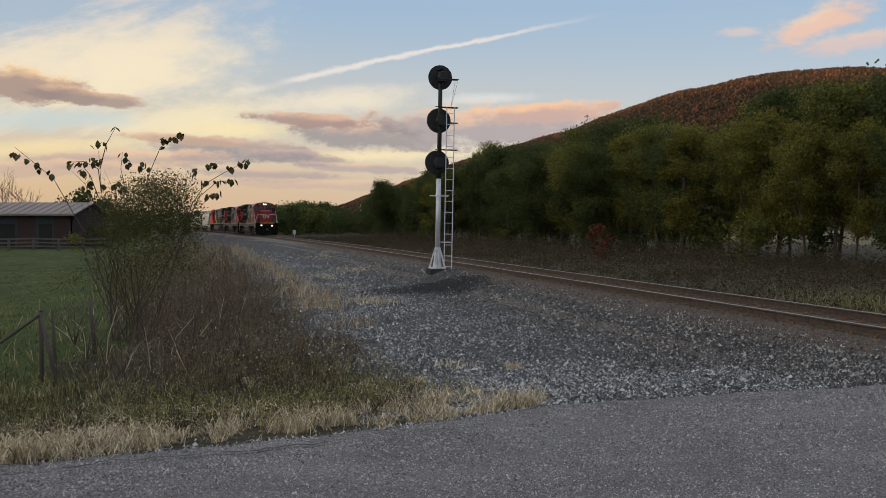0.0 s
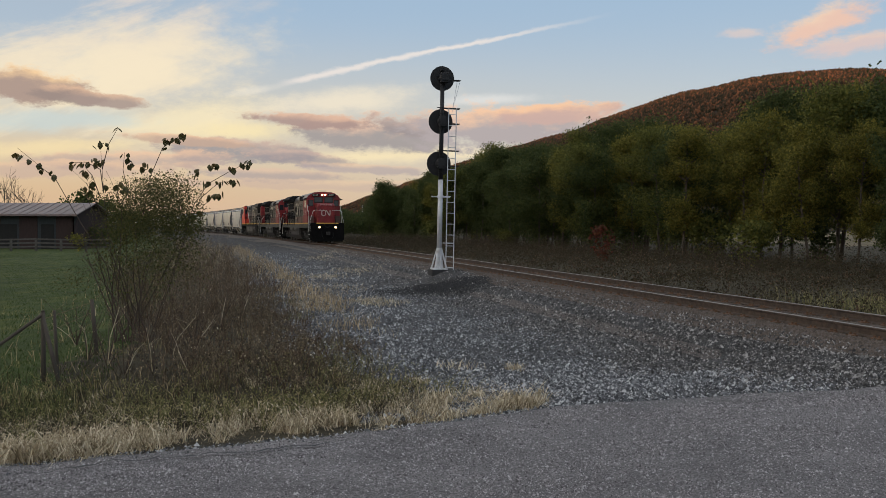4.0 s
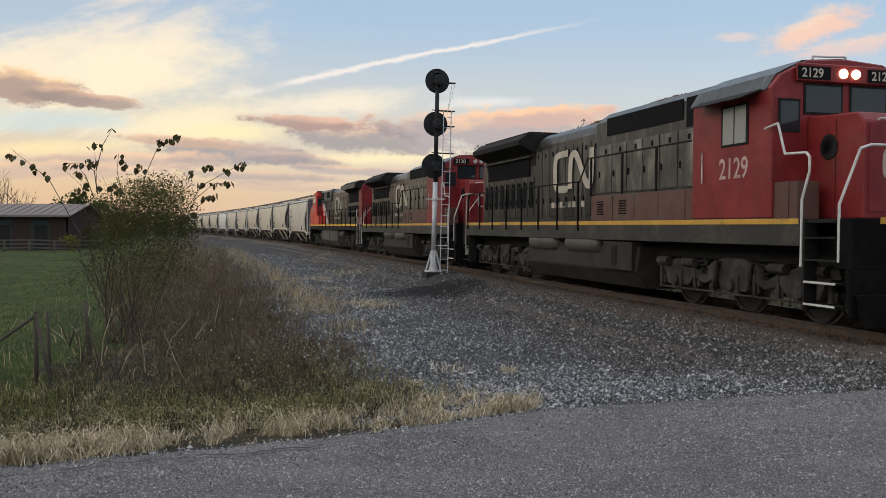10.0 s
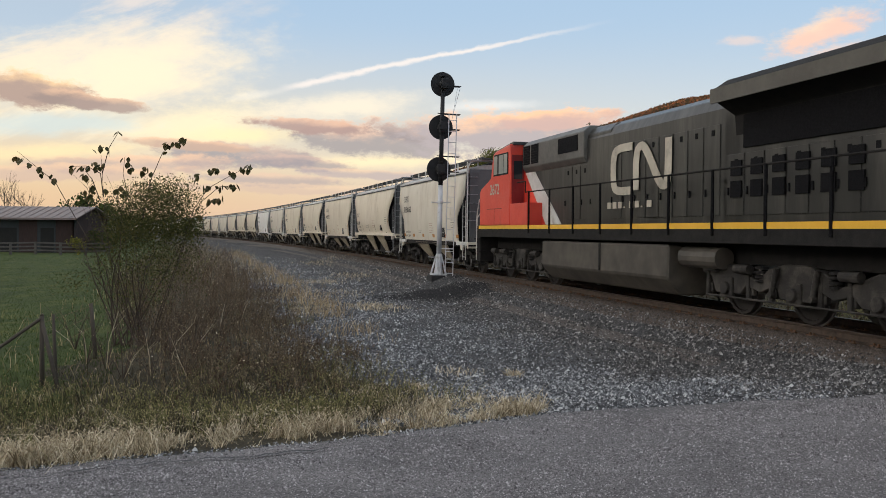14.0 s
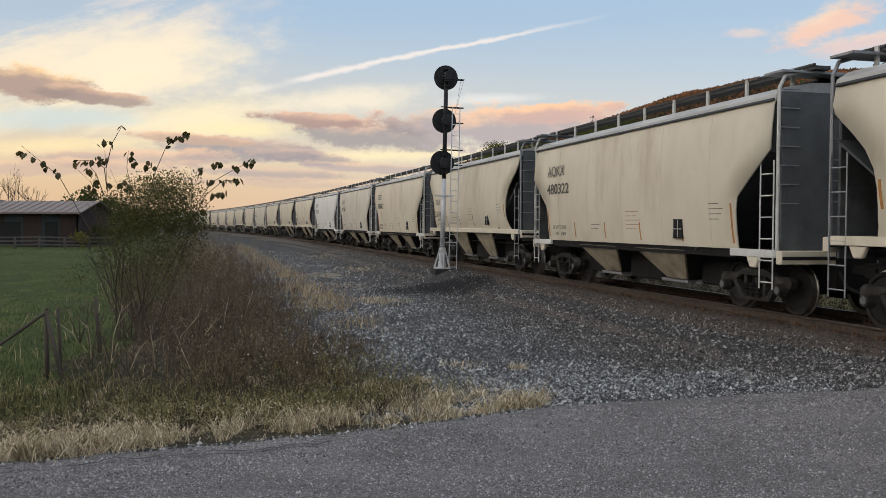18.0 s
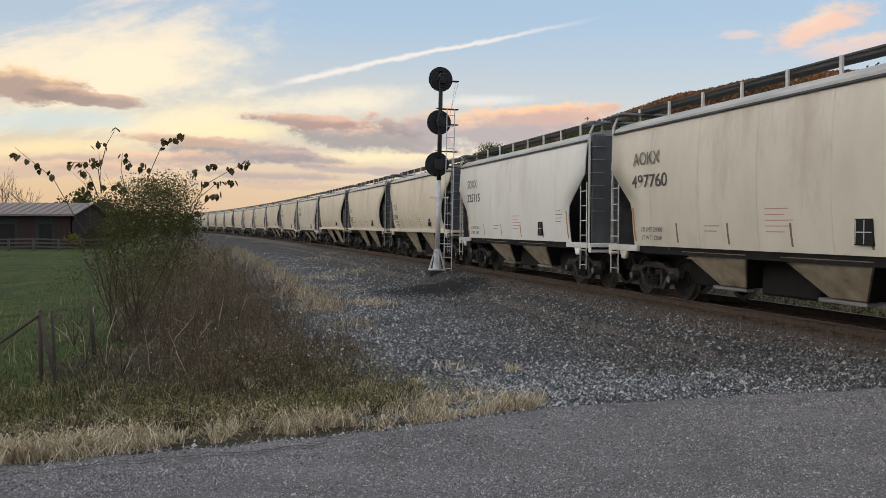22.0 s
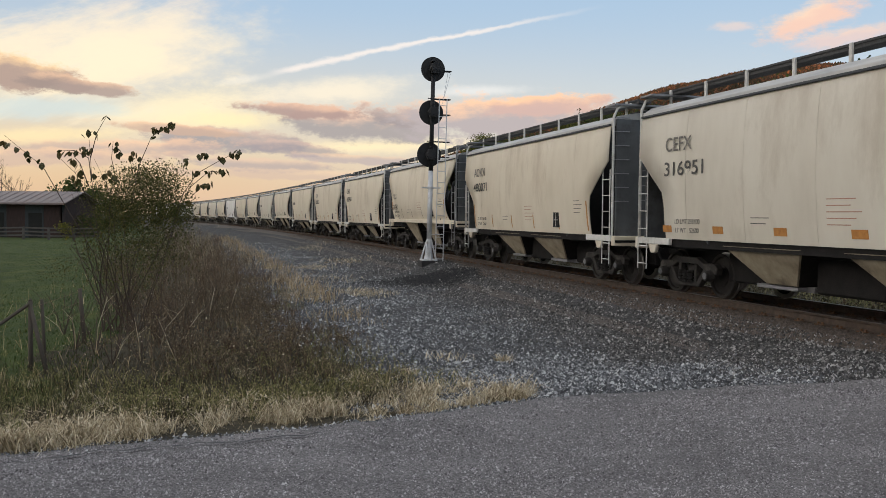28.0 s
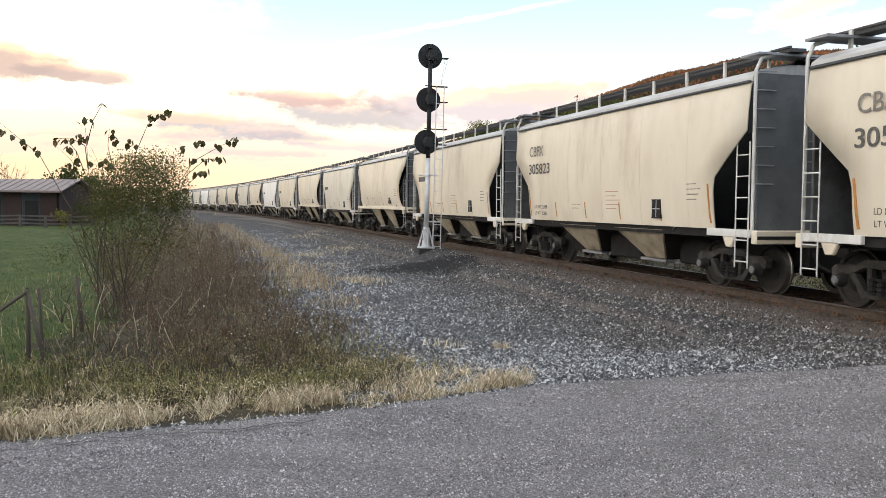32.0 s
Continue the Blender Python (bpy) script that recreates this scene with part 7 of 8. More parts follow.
def engine_truck(parent, x, flip=1):
    tr = part("truck", Shape().box(-2.3, 2.3, -0.6, 0.6, 0.62, 0.86), UNDER, parent, "three-axle locomotive truck", at=pose(x, 0, 0))
    top = [(-2.95, 0.80), (-2.85, 0.98), (-2.35, 0.95), (-2.0, 1.0), (-1.55, 0.86), (-1.1, 0.72), (-0.75, 0.95), (-0.3, 1.05), (0.3, 1.05), (0.75, 0.95), (1.1, 0.72),
           (1.55, 0.86), (2.0, 1.0), (2.35, 0.95), (2.85, 0.98), (2.95, 0.80)]
    bot = [(2.62, 0.74), (2.45, 0.42), (1.62, 0.42), (1.42, 0.60), (0.98, 0.50), (0.55, 0.66), (0.42, 0.42), (-0.42, 0.42), (-0.55, 0.66), (-0.98, 0.50), (-1.42, 0.60), (-1.62, 0.42), (-2.45, 0.42), (-2.62, 0.74)]
    for sy in (-1, 1):
        y = sy * 1.05
        part("side_frame", Shape().prism(top + bot, "y", y - 0.08, y + 0.08), DUSTY_TRUCK, tr, bevel=0.02)
        for dx in (-2.03, 0, 2.03):
            part("journal_box", Shape().box(dx - 0.2, dx + 0.2, y + sy * 0.02 - 0.1, y + sy * 0.02 + 0.12, 0.36, 0.74).cyl((dx, y, 0.53), (dx, y + sy * 0.19, 0.53), 0.14, 0.12, 14), DUSTY_TRUCK, tr, bevel=0.015)
        for dx in (-2.5, -1.45, 1.45, 2.5):
            part("brake_cylinder", Shape().cyl((dx - 0.22, y + sy * 0.14, 0.92), (dx + 0.22, y + sy * 0.14, 0.92), 0.09, 0.09, 12), DUSTY_TRUCK, tr)
        for dx in (-1.0, 1.0):
            sh = Shape()
            for k in range(4):
                sh.cyl((dx, y + sy * 0.04, 0.70 + k * 0.08), (dx, y + sy * 0.04, 0.745 + k * 0.08), 0.12, 0.12, 10)
            part("spring", sh, UNDER, tr)
        for dx in (-0.55, 0.55):
            part("damper", Shape().cyl((dx, y + sy * 0.15, 0.50), (dx + 0.12, y + sy * 0.15, 0.98), 0.045, 0.055, 10).cyl((dx, y + sy * 0.10, 0.50), (dx, y + sy * 0.20, 0.50), 0.06, 0.06, 8), DUSTY_TRUCK, tr, "dusty shock absorber")
        for dx in (-2.72, -1.36, -0.66, 0.66, 1.36, 2.72):
            part("brake_hanger", Shape().box(dx - 0.05, dx + 0.05, y + sy * 0.06 - 0.04, y + sy * 0.06 + 0.04, 0.34, 0.84).box(dx - 0.11, dx + 0.11, y - 0.05, y + 0.05, 0.42, 0.60), DUSTY_TRUCK, tr, bevel=0.012)
        part("brake_rod", Shape().tube([(-2.72, y + sy * 0.12, 0.36), (2.72, y + sy * 0.12, 0.36)], 0.02, 6), DUSTY_TRUCK, tr)
        part("sand_pipe", Shape().tube([(-2.7, y, 0.8), (-2.75, y - sy * 0.2, 0.2)], 0.02).tube([(2.7, y, 0.8), (2.75, y - sy * 0.2, 0.2)], 0.02), UNDER, tr)
    for dx in (-2.03, 0, 2.03):
        w = part("wheelset", ENGINE_WHEEL, None, tr, at=pose(dx, 0, 0.533))
        SPIN_ENGINE.append((dx, w))
    return tr


def rail_posts(parent, xs, y, z0, z1, mat):
    for x in xs:
        part("railing_post", Shape().cyl((x, y, z0), (x, y, z1), 0.034, 0.03, 6), mat, parent)


def worm_logo(parent, x, y, z, h, mat, wide=1.0):
    """The faded painted emblem: two broad bent bands."""
    w = h * 0.17
    sh = Shape()
    for raw in ([(0.62, 0.92), (0.20, 0.92), (0.085, 0.80), (0.085, 0.20), (0.20, 0.08), (0.62, 0.08)],
                [(0.72, 0.08), (0.72, 0.80), (0.86, 0.92), (1.0, 0.80), (1.32, 0.16), (1.45, 0.10), (1.52, 0.24), (1.52, 0.95)]):
        pts = raw
        for _ in range(2):
            cut = [pts[0]]
            for p, q in zip(pts[:-1], pts[1:]):
                cut += [(p[0] * 0.75 + q[0] * 0.25, p[1] * 0.75 + q[1] * 0.25), (p[0] * 0.25 + q[0] * 0.75, p[1] * 0.25 + q[1] * 0.75)]
            pts = cut + [pts[-1]]
        left, right = [], []
        for i, p in enumerate(pts):
            a = Vector(pts[max(0, i - 1)])
            b = Vector(pts[min(len(pts) - 1, i + 1)])
            d = (b - a).normalized()
            n = Vector((-d.y, d.x)) * 0.078
            left.append(Vector(p) + n)
            right.append(Vector(p) - n)
        m = len(pts)
        for k, yy in ((1, y), (-1, y + 0.01)):
            sh.add([(x + q.x * h * wide, yy, z + q.y * h) for q in left + right], [(i, i + 1, m + i + 1, m + i)[::k] for i in range(m - 1)])
    return part("painted_emblem", sh, mat, parent, "faded white painted emblem of bent bands", fix=False)


def front_end(eng, lit, number, red, stripe):
    """Pilot, steps, nose, cab and lights of the standard-cab engine; F is measured back from the front coupler."""
    H = 21.54 / 2

    def X(d):
        return H - d
    part("pilot", Shape().prism([(-1.55, 1.0), (1.55, 1.0), (1.5, 0.25), (0.5, 0.14), (-0.5, 0.14), (-1.5, 0.25)], "x", X(0.72), X(0.62)), PILOT, eng, "black pilot plate", 0.01)
    part("plow", Shape().prism([(-1.45, 0.62), (1.45, 0.62), (1.35, 0.12), (-1.35, 0.12)], "x", X(0.62), X(0.5)), PILOT, eng, bevel=0.01)
    part("front_sill", Shape().box(X(1.0), X(0.62), -1.5, 1.5, 1.0, 1.78), PILOT, eng, bevel=0.01)
    part("front_stripe", Shape().box(X(0.62), X(0.60), -1.0, 1.0, 1.70, 1.80), STRIPE, eng, "yellow stripe")
    cp = part("coupler", Shape().box(X(0.7), X(0.05), -0.1, 0.1, 0.74, 0.95).box(X(0.3), X(0.0), -0.18, 0.16, 0.70, 1.0), TRUCK, eng, "knuckle coupler", 0.03)
    part("air_hose", Shape().tube([(X(0.6), -0.5, 1.0), (X(0.42), -0.5, 0.6), (X(0.4), -0.35, 0.4)], 0.03).tube([(X(0.6), 0.5, 1.0), (X(0.42), 0.5, 0.6), (X(0.4), 0.35, 0.4)], 0.03).tube([(X(0.58), 0.35, 1.6), (X(0.5), 0.0, 1.35), (X(0.58), -0.35, 1.6)], 0.03), UNDER, cp)
    for sy in (-1, 1):
        box = part("ditch_light", Shape().cyl((X(0.62), sy * 0.72, 1.40), (X(0.52), sy * 0.72, 1.40), 0.11, 0.11, 16), UNDER, eng, "round ditch light")
        part("lens", Shape().cyl((X(0.525), sy * 0.72, 1.40), (X(0.512), sy * 0.72, 1.40), 0.085, 0.085, 16), DITCHLIGHT if lit else LENS_OFF, box, "glowing amber-white lens" if lit else "unlit lens")
        # step well at the corner
        st = part("step_well", Shape().box(X(1.75), X(1.72), sy * 1.5 - 0.25 * (sy > 0), sy * 1.5 + 0.25 * (sy < 0), 0.3, 1.78), UNDER, eng)
        for k in range(4):
            z = 0.38 + k * 0.36
            part("step", Shape().box(X(1.72), X(0.98), min(sy * 1.5, sy * 1.2), max(sy * 1.5, sy * 1.2), z, z + 0.03), UNDER, st)
            if k < 2:
                part("step_edge", Shape().box(X(1.72), X(0.98), sy * 1.5 - 0.012, sy * 1.5 + 0.012, z, z + 0.035), WHITEPAINT, st)
        y = sy * 1.5
        gr = Shape().tube([(X(1.80), y, 1.0), (X(1.80), y, 2.1), (X(1.62), y, 2.55), (X(1.62), y, 2.78), (X(1.7), y, 2.86), (X(2.25), y, 2.88), (X(2.45), y, 3.42), (X(2.8), y, 3.36)], 0.022, 8)
        part("grab_rail", gr, WHITEPAINT, eng, "white painted handrail")
        fr = Shape().tube([(X(0.92), y, 1.1), (X(0.92), y, 2.0), (X(0.80), y * 0.82, 2.86), (X(0.78), y * 0.7, 2.92), (X(0.75), y * 0.3, 2.92)], 0.022, 8)
        part("front_handrail", fr, WHITEPAINT, eng, "white painted handrail")
    # nose
    nose = part("nose", Shape().prism([(X(1.25), 1.78), (X(1.25), 3.36), (X(1.42), 3.52), (X(2.62), 3.58), (X(2.62), 1.78)], "y", -0.78, 0.78), red, eng, "red short hood nose", 0.03)
    part("nose_door", Shape().box(X(1.25), X(1.235), -0.68, -0.34, 1.9, 3.3), red, nose, bevel=0.004)
    part("nose_seam", Shape().box(X(1.9), X(1.885), -0.784, -0.77, 1.85, 3.45), UNDER, nose)
    part("grab_iron", Shape().tube([(X(1.3), -0.5, 3.36), (X(1.22), -0.5, 3.40), (X(1.22), 0.5, 3.40), (X(1.3), 0.5, 3.36)], 0.015), WHITEPAINT, nose)
    part("latch", Shape().lathe([(-0.015, 0.2), (0.0, 0.22), (0.015, 0.2), (0.015, 0.15), (-0.015, 0.15)], (X(2.05), -0.795, 3.0), "y", 18), UNDER, nose)
    emblem = worm_logo(eng, 0, 0, 0, 0.52, FADED_MARK)
    emblem.matrix_basis = Matrix.Translation((X(1.228), -0.44, 2.42)) @ Matrix.Rotation(math.pi / 2, 4, "Z")
    # cab
    roof_sec = [(-1.5, 1.8), (-1.5, 4.08), (-1.32, 4.30), (-0.8, 4.56), (0, 4.62), (0.8, 4.56), (1.32, 4.30), (1.5, 4.08), (1.5, 1.8)]
    cab = part("cab", Shape().prism(roof_sec, "x", X(5.15), X(2.62)), red, eng, "red locomotive cab", 0.02)
    part("cab_roof", Shape().prism([(-1.53, 4.04), (-1.34, 4.325), (-0.8, 4.59), (0, 4.65), (0.8, 4.59), (1.34, 4.325), (1.53, 4.04), (1.5, 4.03), (0, 4.55), (-1.5, 4.03)], "x", X(5.2), X(2.75)), ENGINE_BLACK, cab, "dark cab roof")
    part("lamp_board", Shape().box(X(2.62), X(2.54), -1.05, 1.05, 4.18, 4.50), red, cab, bevel=0.02)
    for sy in (-1, 1):
        bd = part("number_board", Shape().box(X(2.54), X(2.525), sy * 0.72 - 0.33, sy * 0.72 + 0.33, 4.22, 4.44), GRILLE, cab, "black number board")
        part("number", text_mesh(number, 0.22, LOGO_WHITE, 0.004), None, bd, at=Matrix.Translation((X(2.522), sy * 0.72 - 0.26, 4.255)) @ Matrix.Rotation(math.pi / 2, 4, "Z"))
        part("headlight", Shape().cyl((X(2.54), sy * 0.13, 4.34), (X(2.50), sy * 0.13, 4.34), 0.08, 0.08, 16), HEADLIGHT if lit else LENS_OFF, cab, "glowing warm headlight" if lit else "unlit headlight")
        fw = part("front_window", Shape().box(X(2.62), X(2.605), sy * 1.16 - 0.22, sy * 1.16 + 0.22, 3.30, 3.88), UNDER, cab)
        part("pane", Shape().box(X(2.605), X(2.598), sy * 1.16 - 0.18, sy * 1.16 + 0.18, 3.35, 3.83), CABGLASS, fw)
        ws = part("windshield", Shape().box(X(2.62), X(2.605), sy * 0.47 - 0.40, sy * 0.47 + 0.40, 3.62, 4.16), UNDER, cab)
        part("pane", Shape().box(X(2.605), X(2.598), sy * 0.47 - 0.36, sy * 0.47 + 0.36, 3.66, 4.12), CABGLASS, ws)
        sw = part("side_window", Shape().box(X(4.12), X(3.28), sy * 1.5 - 0.02, sy * 1.5 + 0.02, 3.14, 3.90), UNDER, cab)
        part("pane", Shape().box(X(4.06), X(3.72), sy * 1.5 - 0.026, sy * 1.5 + 0.026, 3.18, 3.86), BRIGHT_GLASS, sw, "light sliding pane")
        part("pane", Shape().box(X(3.68), X(3.34), sy * 1.5 - 0.026, sy * 1.5 + 0.026, 3.18, 3.86), BRIGHT_GLASS, sw, "light sliding pane")
        aw = Shape()
        aw.add([(X(4.85), sy * 1.5, 4.08), (X(2.9), sy * 1.5, 4.08), (X(3.0), sy * 1.86, 3.93), (X(4.75), sy * 1.86, 3.93), (X(4.85), sy * 1.5, 4.05), (X(2.9), sy * 1.5, 4.05), (X(3.0), sy * 1.86, 3.91), (X(4.75), sy * 1.86, 3.91)],
               [(0, 1, 2, 3), (7, 6, 5, 4), (0, 4, 5, 1), (1, 5, 6, 2), (2, 6, 7, 3), (3, 7, 4, 0)])
        part("sun_shade", aw, UNDER, cab, "dark window awning")
    part("cab_number", text_mesh(number, 0.54, FADED_MARK, 0.006, 0.86), None, cab, at=pose(X(4.2), -1.506, 2.55))
    part("roof_horn_rail", Shape().tube([(X(3.0), -0.4, 4.6), (X(3.0), -0.4, 4.72), (X(3.0), 0.3, 4.74), (X(3.0), 0.3, 4.62)], 0.02), WHITEPAINT, cab)
    part("rear_grab", Shape().tube([(X(4.75), -1.53, 2.5), (X(4.75), -1.53, 3.1)], 0.014), WHITEPAINT, cab)


def hood_doors(eng, d0, d1, n, z0, z1, y, mat, H):
    for i in range(n):
        a, b = d0 + (d1 - d0) * i / n + 0.03, d0 + (d1 - d0) * (i + 1) / n - 0.03
        dr = part("hood_door", Shape().box(H - b, H - a, -y - 0.018, -y, z0, z1), mat, eng, bevel=0.006)
        part("latch", Shape().box(H - b + 0.05, H - b + 0.09, -y - 0.04, -y - 0.018, z0 + 0.4, z0 + 0.55), GRILLE, dr)
        part("door_vent", Shape().box(H - a - 0.35, H - a - 0.25, -y - 0.026, -y - 0.018, z1 - 0.22, z1 - 0.1), GRILLE, dr)


def underbody(eng, H, tank0, tank1):
    prof = [(-1.35, 1.2), (-1.42, 0.62), (-1.15, 0.22), (1.15, 0.22), (1.42, 0.62), (1.35, 1.2)]
    part("fuel_tank", Shape().prism(prof, "x", H - tank1, H - tank0), TANK, eng, "dusty dark fuel tank", 0.03)
    part("main_frame", Shape().box(H - 20.4, H - 1.4, -0.9, 0.9, 1.0, 1.5), UNDER, eng)


def standard_engine(number, lit):
    """The older engine with a narrow cab nose and a high hood."""
    L = 21.54
    H = L / 2

    def X(d):
        return H - d
    eng = thing("locomotive", None, "grimy black diesel locomotive with a faded red cab and nose", "locomotive", "locomotives of the train")
    front_end(eng, lit, number, ENGINE_RED, STRIPE)
    for sy in (-1, 1):
        part("side_sill", Shape().box(X(20.7), X(1.8), sy * 1.46 - 0.06, sy * 1.46 + 0.06, 1.33, 1.80), SILLGREY, eng, bevel=0.01)
        part("sill_stripe", Shape().box(X(20.7), X(1.85), sy * 1.524 - 0.004, sy * 1.524 + 0.004, 1.695, 1.79), STRIPE, eng, "worn yellow stripe")
    part("deck", Shape().box(X(20.8), X(1.0), -1.46, 1.46, 1.72, 1.78), UNDER, eng)
    # raised boxes under the cab and the front hood
    for sy in (-1, 1):
        part("battery_box", Shape().box(X(10.0), X(2.0), min(sy * 1.0, sy * 1.44), max(sy * 1.0, sy * 1.44), 1.78, 2.42), SILL_BROWN, eng, "dusty red-brown equipment box", 0.012)
    for i in range(7):
        d = 2.2 + i * 1.1
        part("box_seam", Shape().box(X(d + 0.015), X(d), -1.446, -1.43, 1.8, 2.4), UNDER, eng)
    lv = Shape()
    for d in (8.1, 9.3):
        for k in range(6):
            lv.box(X(d + 0.35), X(d), -1.46, -1.43, 1.95 + k * 0.06, 1.975 + k * 0.06)
    part("louvre", lv, GRILLE, eng)
    # hood in three heights
    part("front_hood", Shape().prism([(-1.15, 2.4), (-1.15, 4.30), (-0.8, 4.56), (0, 4.60), (0.8, 4.56), (1.15, 4.30), (1.15, 2.4)], "x", X(10.35), X(5.15)), ENGINE_BLACK, eng, "black equipment cabin behind the cab", 0.02)
    part("middle_hood", Shape().prism([(-0.95, 1.78), (-0.95, 4.10), (-0.86, 4.32), (-0.62, 4.47), (0.62, 4.47), (0.86, 4.32), (0.95, 4.10), (0.95, 1.78)], "x", X(15.0), X(10.35)), ENGINE_BLACK, eng, "black engine hood", 0.02)
    part("rear_hood", Shape().box(X(20.3), X(15.0), -0.95, 0.95, 1.78, 4.05), ENGINE_BLACK, eng, "black radiator hood", 0.02)
    wing = [(-0.95, 3.55), (-1.0, 3.95), (-1.52, 4.18), (-1.52, 4.34), (-1.2, 4.56), (1.2, 4.56), (1.52, 4.34), (1.52, 4.18), (1.0, 3.95), (0.95, 3.55)]
    rad = part("radiator", Shape().prism(wing, "x", X(19.9), X(15.1)), UNDER, eng, "overhanging black radiator cab", 0.015)
    part("radiator_screen", Shape().box(X(19.7), X(15.6), -0.99, -0.95, 3.25, 3.80), GRILLE, rad)
    part("screen_ledge", Shape().box(X(19.8), X(15.3), -1.10, -0.95, 3.82, 3.87), ENGINE_BLACK, rad, bevel=0.01)
    part("radiator_top", Shape().box(X(19.7), X(15.3), -1.1, 1.1, 4.56, 4.62), GRILLE, rad)
    part("intake_screen", Shape().box(X(9.7), X(6.1), -1.172, -1.14, 3.92, 4.36), GRILLE, eng, "black intake screen")
    part("cabin_grille", Shape().box(X(5.95), X(5.35), -1.172, -1.14, 3.75, 4.36), GRILLE, eng)
    part("horn", Shape().cyl((X(10.9), -0.2, 4.46), (X(11.35), -0.2, 4.46), 0.04, 0.10, 10).cyl((X(10.9), 0.1, 4.46), (X(11.35), 0.1, 4.46), 0.04, 0.10, 10).cyl((X(11.0), -0.05, 4.56), (X(11.4), -0.05, 4.56), 0.04, 0.09, 10).box(X(11.1), X(10.95), -0.3, 0.2, 4.34, 4.46), GRILLE, eng, "cluster of air horns")
    part("exhaust_stack", Shape().box(X(12.9), X(12.0), -0.3, 0.3, 4.36, 4.46), GRILLE, eng)
    hood_doors(eng, 5.5, 10.2, 6, 2.5, 3.7, 1.15, DUST_GLINT_DOOR, H)
    hood_doors(eng, 10.45, 15.1, 8, 1.95, 3.95, 0.95, ENGINE_BLACK, H)
    hood_doors(eng, 15.2, 20.2, 9, 1.95, 3.2, 0.95, ENGINE_BLACK, H)
    for i in range(9):
        d = 15.32 + i * 0.555
        part("vent", Shape().box(X(d + 0.28), X(d), -0.985, -0.965, 2.25, 3.05), GRILLE, eng)
    worm_logo(eng, X(13.6), -1.005, 2.62, 1.2, LOGO_WHITE, 1.45)
    bars = Shape()
    for i in range(8):
        bars.box(X(13.7) + i * 0.30, X(13.7) + i * 0.30 + (0.2 if i not in (3, 6) else 0.06), -1.0, -0.985, 2.2, 2.36 if i not in (3, 6) else 2.24)
    part("painted_lettering", bars, LOGO_WHITE, eng, "faded white lettering bars")
    part("rear_hood_end", Shape().box(X(20.45), X(20.3), -0.94, 0.94, 1.8, 4.0), ENGINE_RED, eng, "red hood end", 0.02)
    # handrails
    for sy in (-1, 1):
        y = sy * 1.5
        hr = Shape().tube([(X(20.5), y, 2.0), (X(20.4), y, 2.82), (X(10.6), y, 2.82), (X(10.1), y, 3.38), (X(5.2), y, 3.38)], 0.02, 8)
        rail = part("handrail", hr, UNDER, eng, "dark walkway handrail")
        rail_posts(rail, [X(20.4 - i * 1.4) for i in range(8)], y - 0.035 if sy < 0 else y, 1.55, 2.82, GRILLE)
        rail_posts(rail, [X(d) for d in (9.9, 8.2, 6.6)], y, 2.42, 3.38, UNDER)
        part("rear_grab", Shape().tube([(X(20.75), y, 0.6), (X(20.75), y, 2.2), (X(20.6), y, 2.8), (X(20.4), y, 2.82)], 0.022), WHITEPAINT, eng)
        part("rear_grab", Shape().tube([(X(21.0), y * 0.9, 0.6), (X(21.0), y * 0.9, 2.2), (X(21.0), y * 0.6, 2.8)], 0.022), WHITEPAINT, eng)
        part("rear_steps", Shape().box(X(21.1), X(20.45), min(sy * 1.2, y), max(sy * 1.2, y), 0.4, 0.44).box(X(21.1), X(20.45), min(sy * 1.2, y), max(sy * 1.2, y), 0.85, 0.89).box(X(21.1), X(20.45), min(sy * 1.2, y), max(sy * 1.2, y), 1.3, 1.34).box(X(20.45), X(20.4), min(sy * 1.2, y), max(sy * 1.2, y), 0.35, 1.75), UNDER, eng)
    part("rear_sill", Shape().box(X(21.1), X(20.7), -1.5, 1.5, 0.95, 1.78), UNDER, eng, bevel=0.01)
    part("rear_coupler", Shape().box(X(21.5), X(20.9), -0.1, 0.1, 0.74, 0.95).box(X(21.54), X(21.25), -0.17, 0.17, 0.7, 1.0), TRUCK, eng, bevel=0.02)
    underbody(eng, H, 7.6, 14.6)
    for d in (9.7, 12.4):
        part("air_reservoir", Shape().lathe([(-1.05, 0.06), (-1.0, 0.2), (-0.9, 0.245), (0.9, 0.245), (1.0, 0.2), (1.05, 0.06)], (X(d + 0.9), -1.28, 1.22), "x", 16), RESERVOIR, eng, "dusty air reservoir", smooth=True)
    part("equipment_box", Shape().box(X(9.2), X(7.7), -1.5, -1.2, 0.62, 1.3), TANK, eng, bevel=0.02)
    part("tank_gauge", Shape().box(X(8.7), X(8.45), -1.52, -1.49, 0.75, 1.2), UNDER, eng)
    for d in (4.25, 17.45):
        engine_truck(eng, X(d))
    return eng


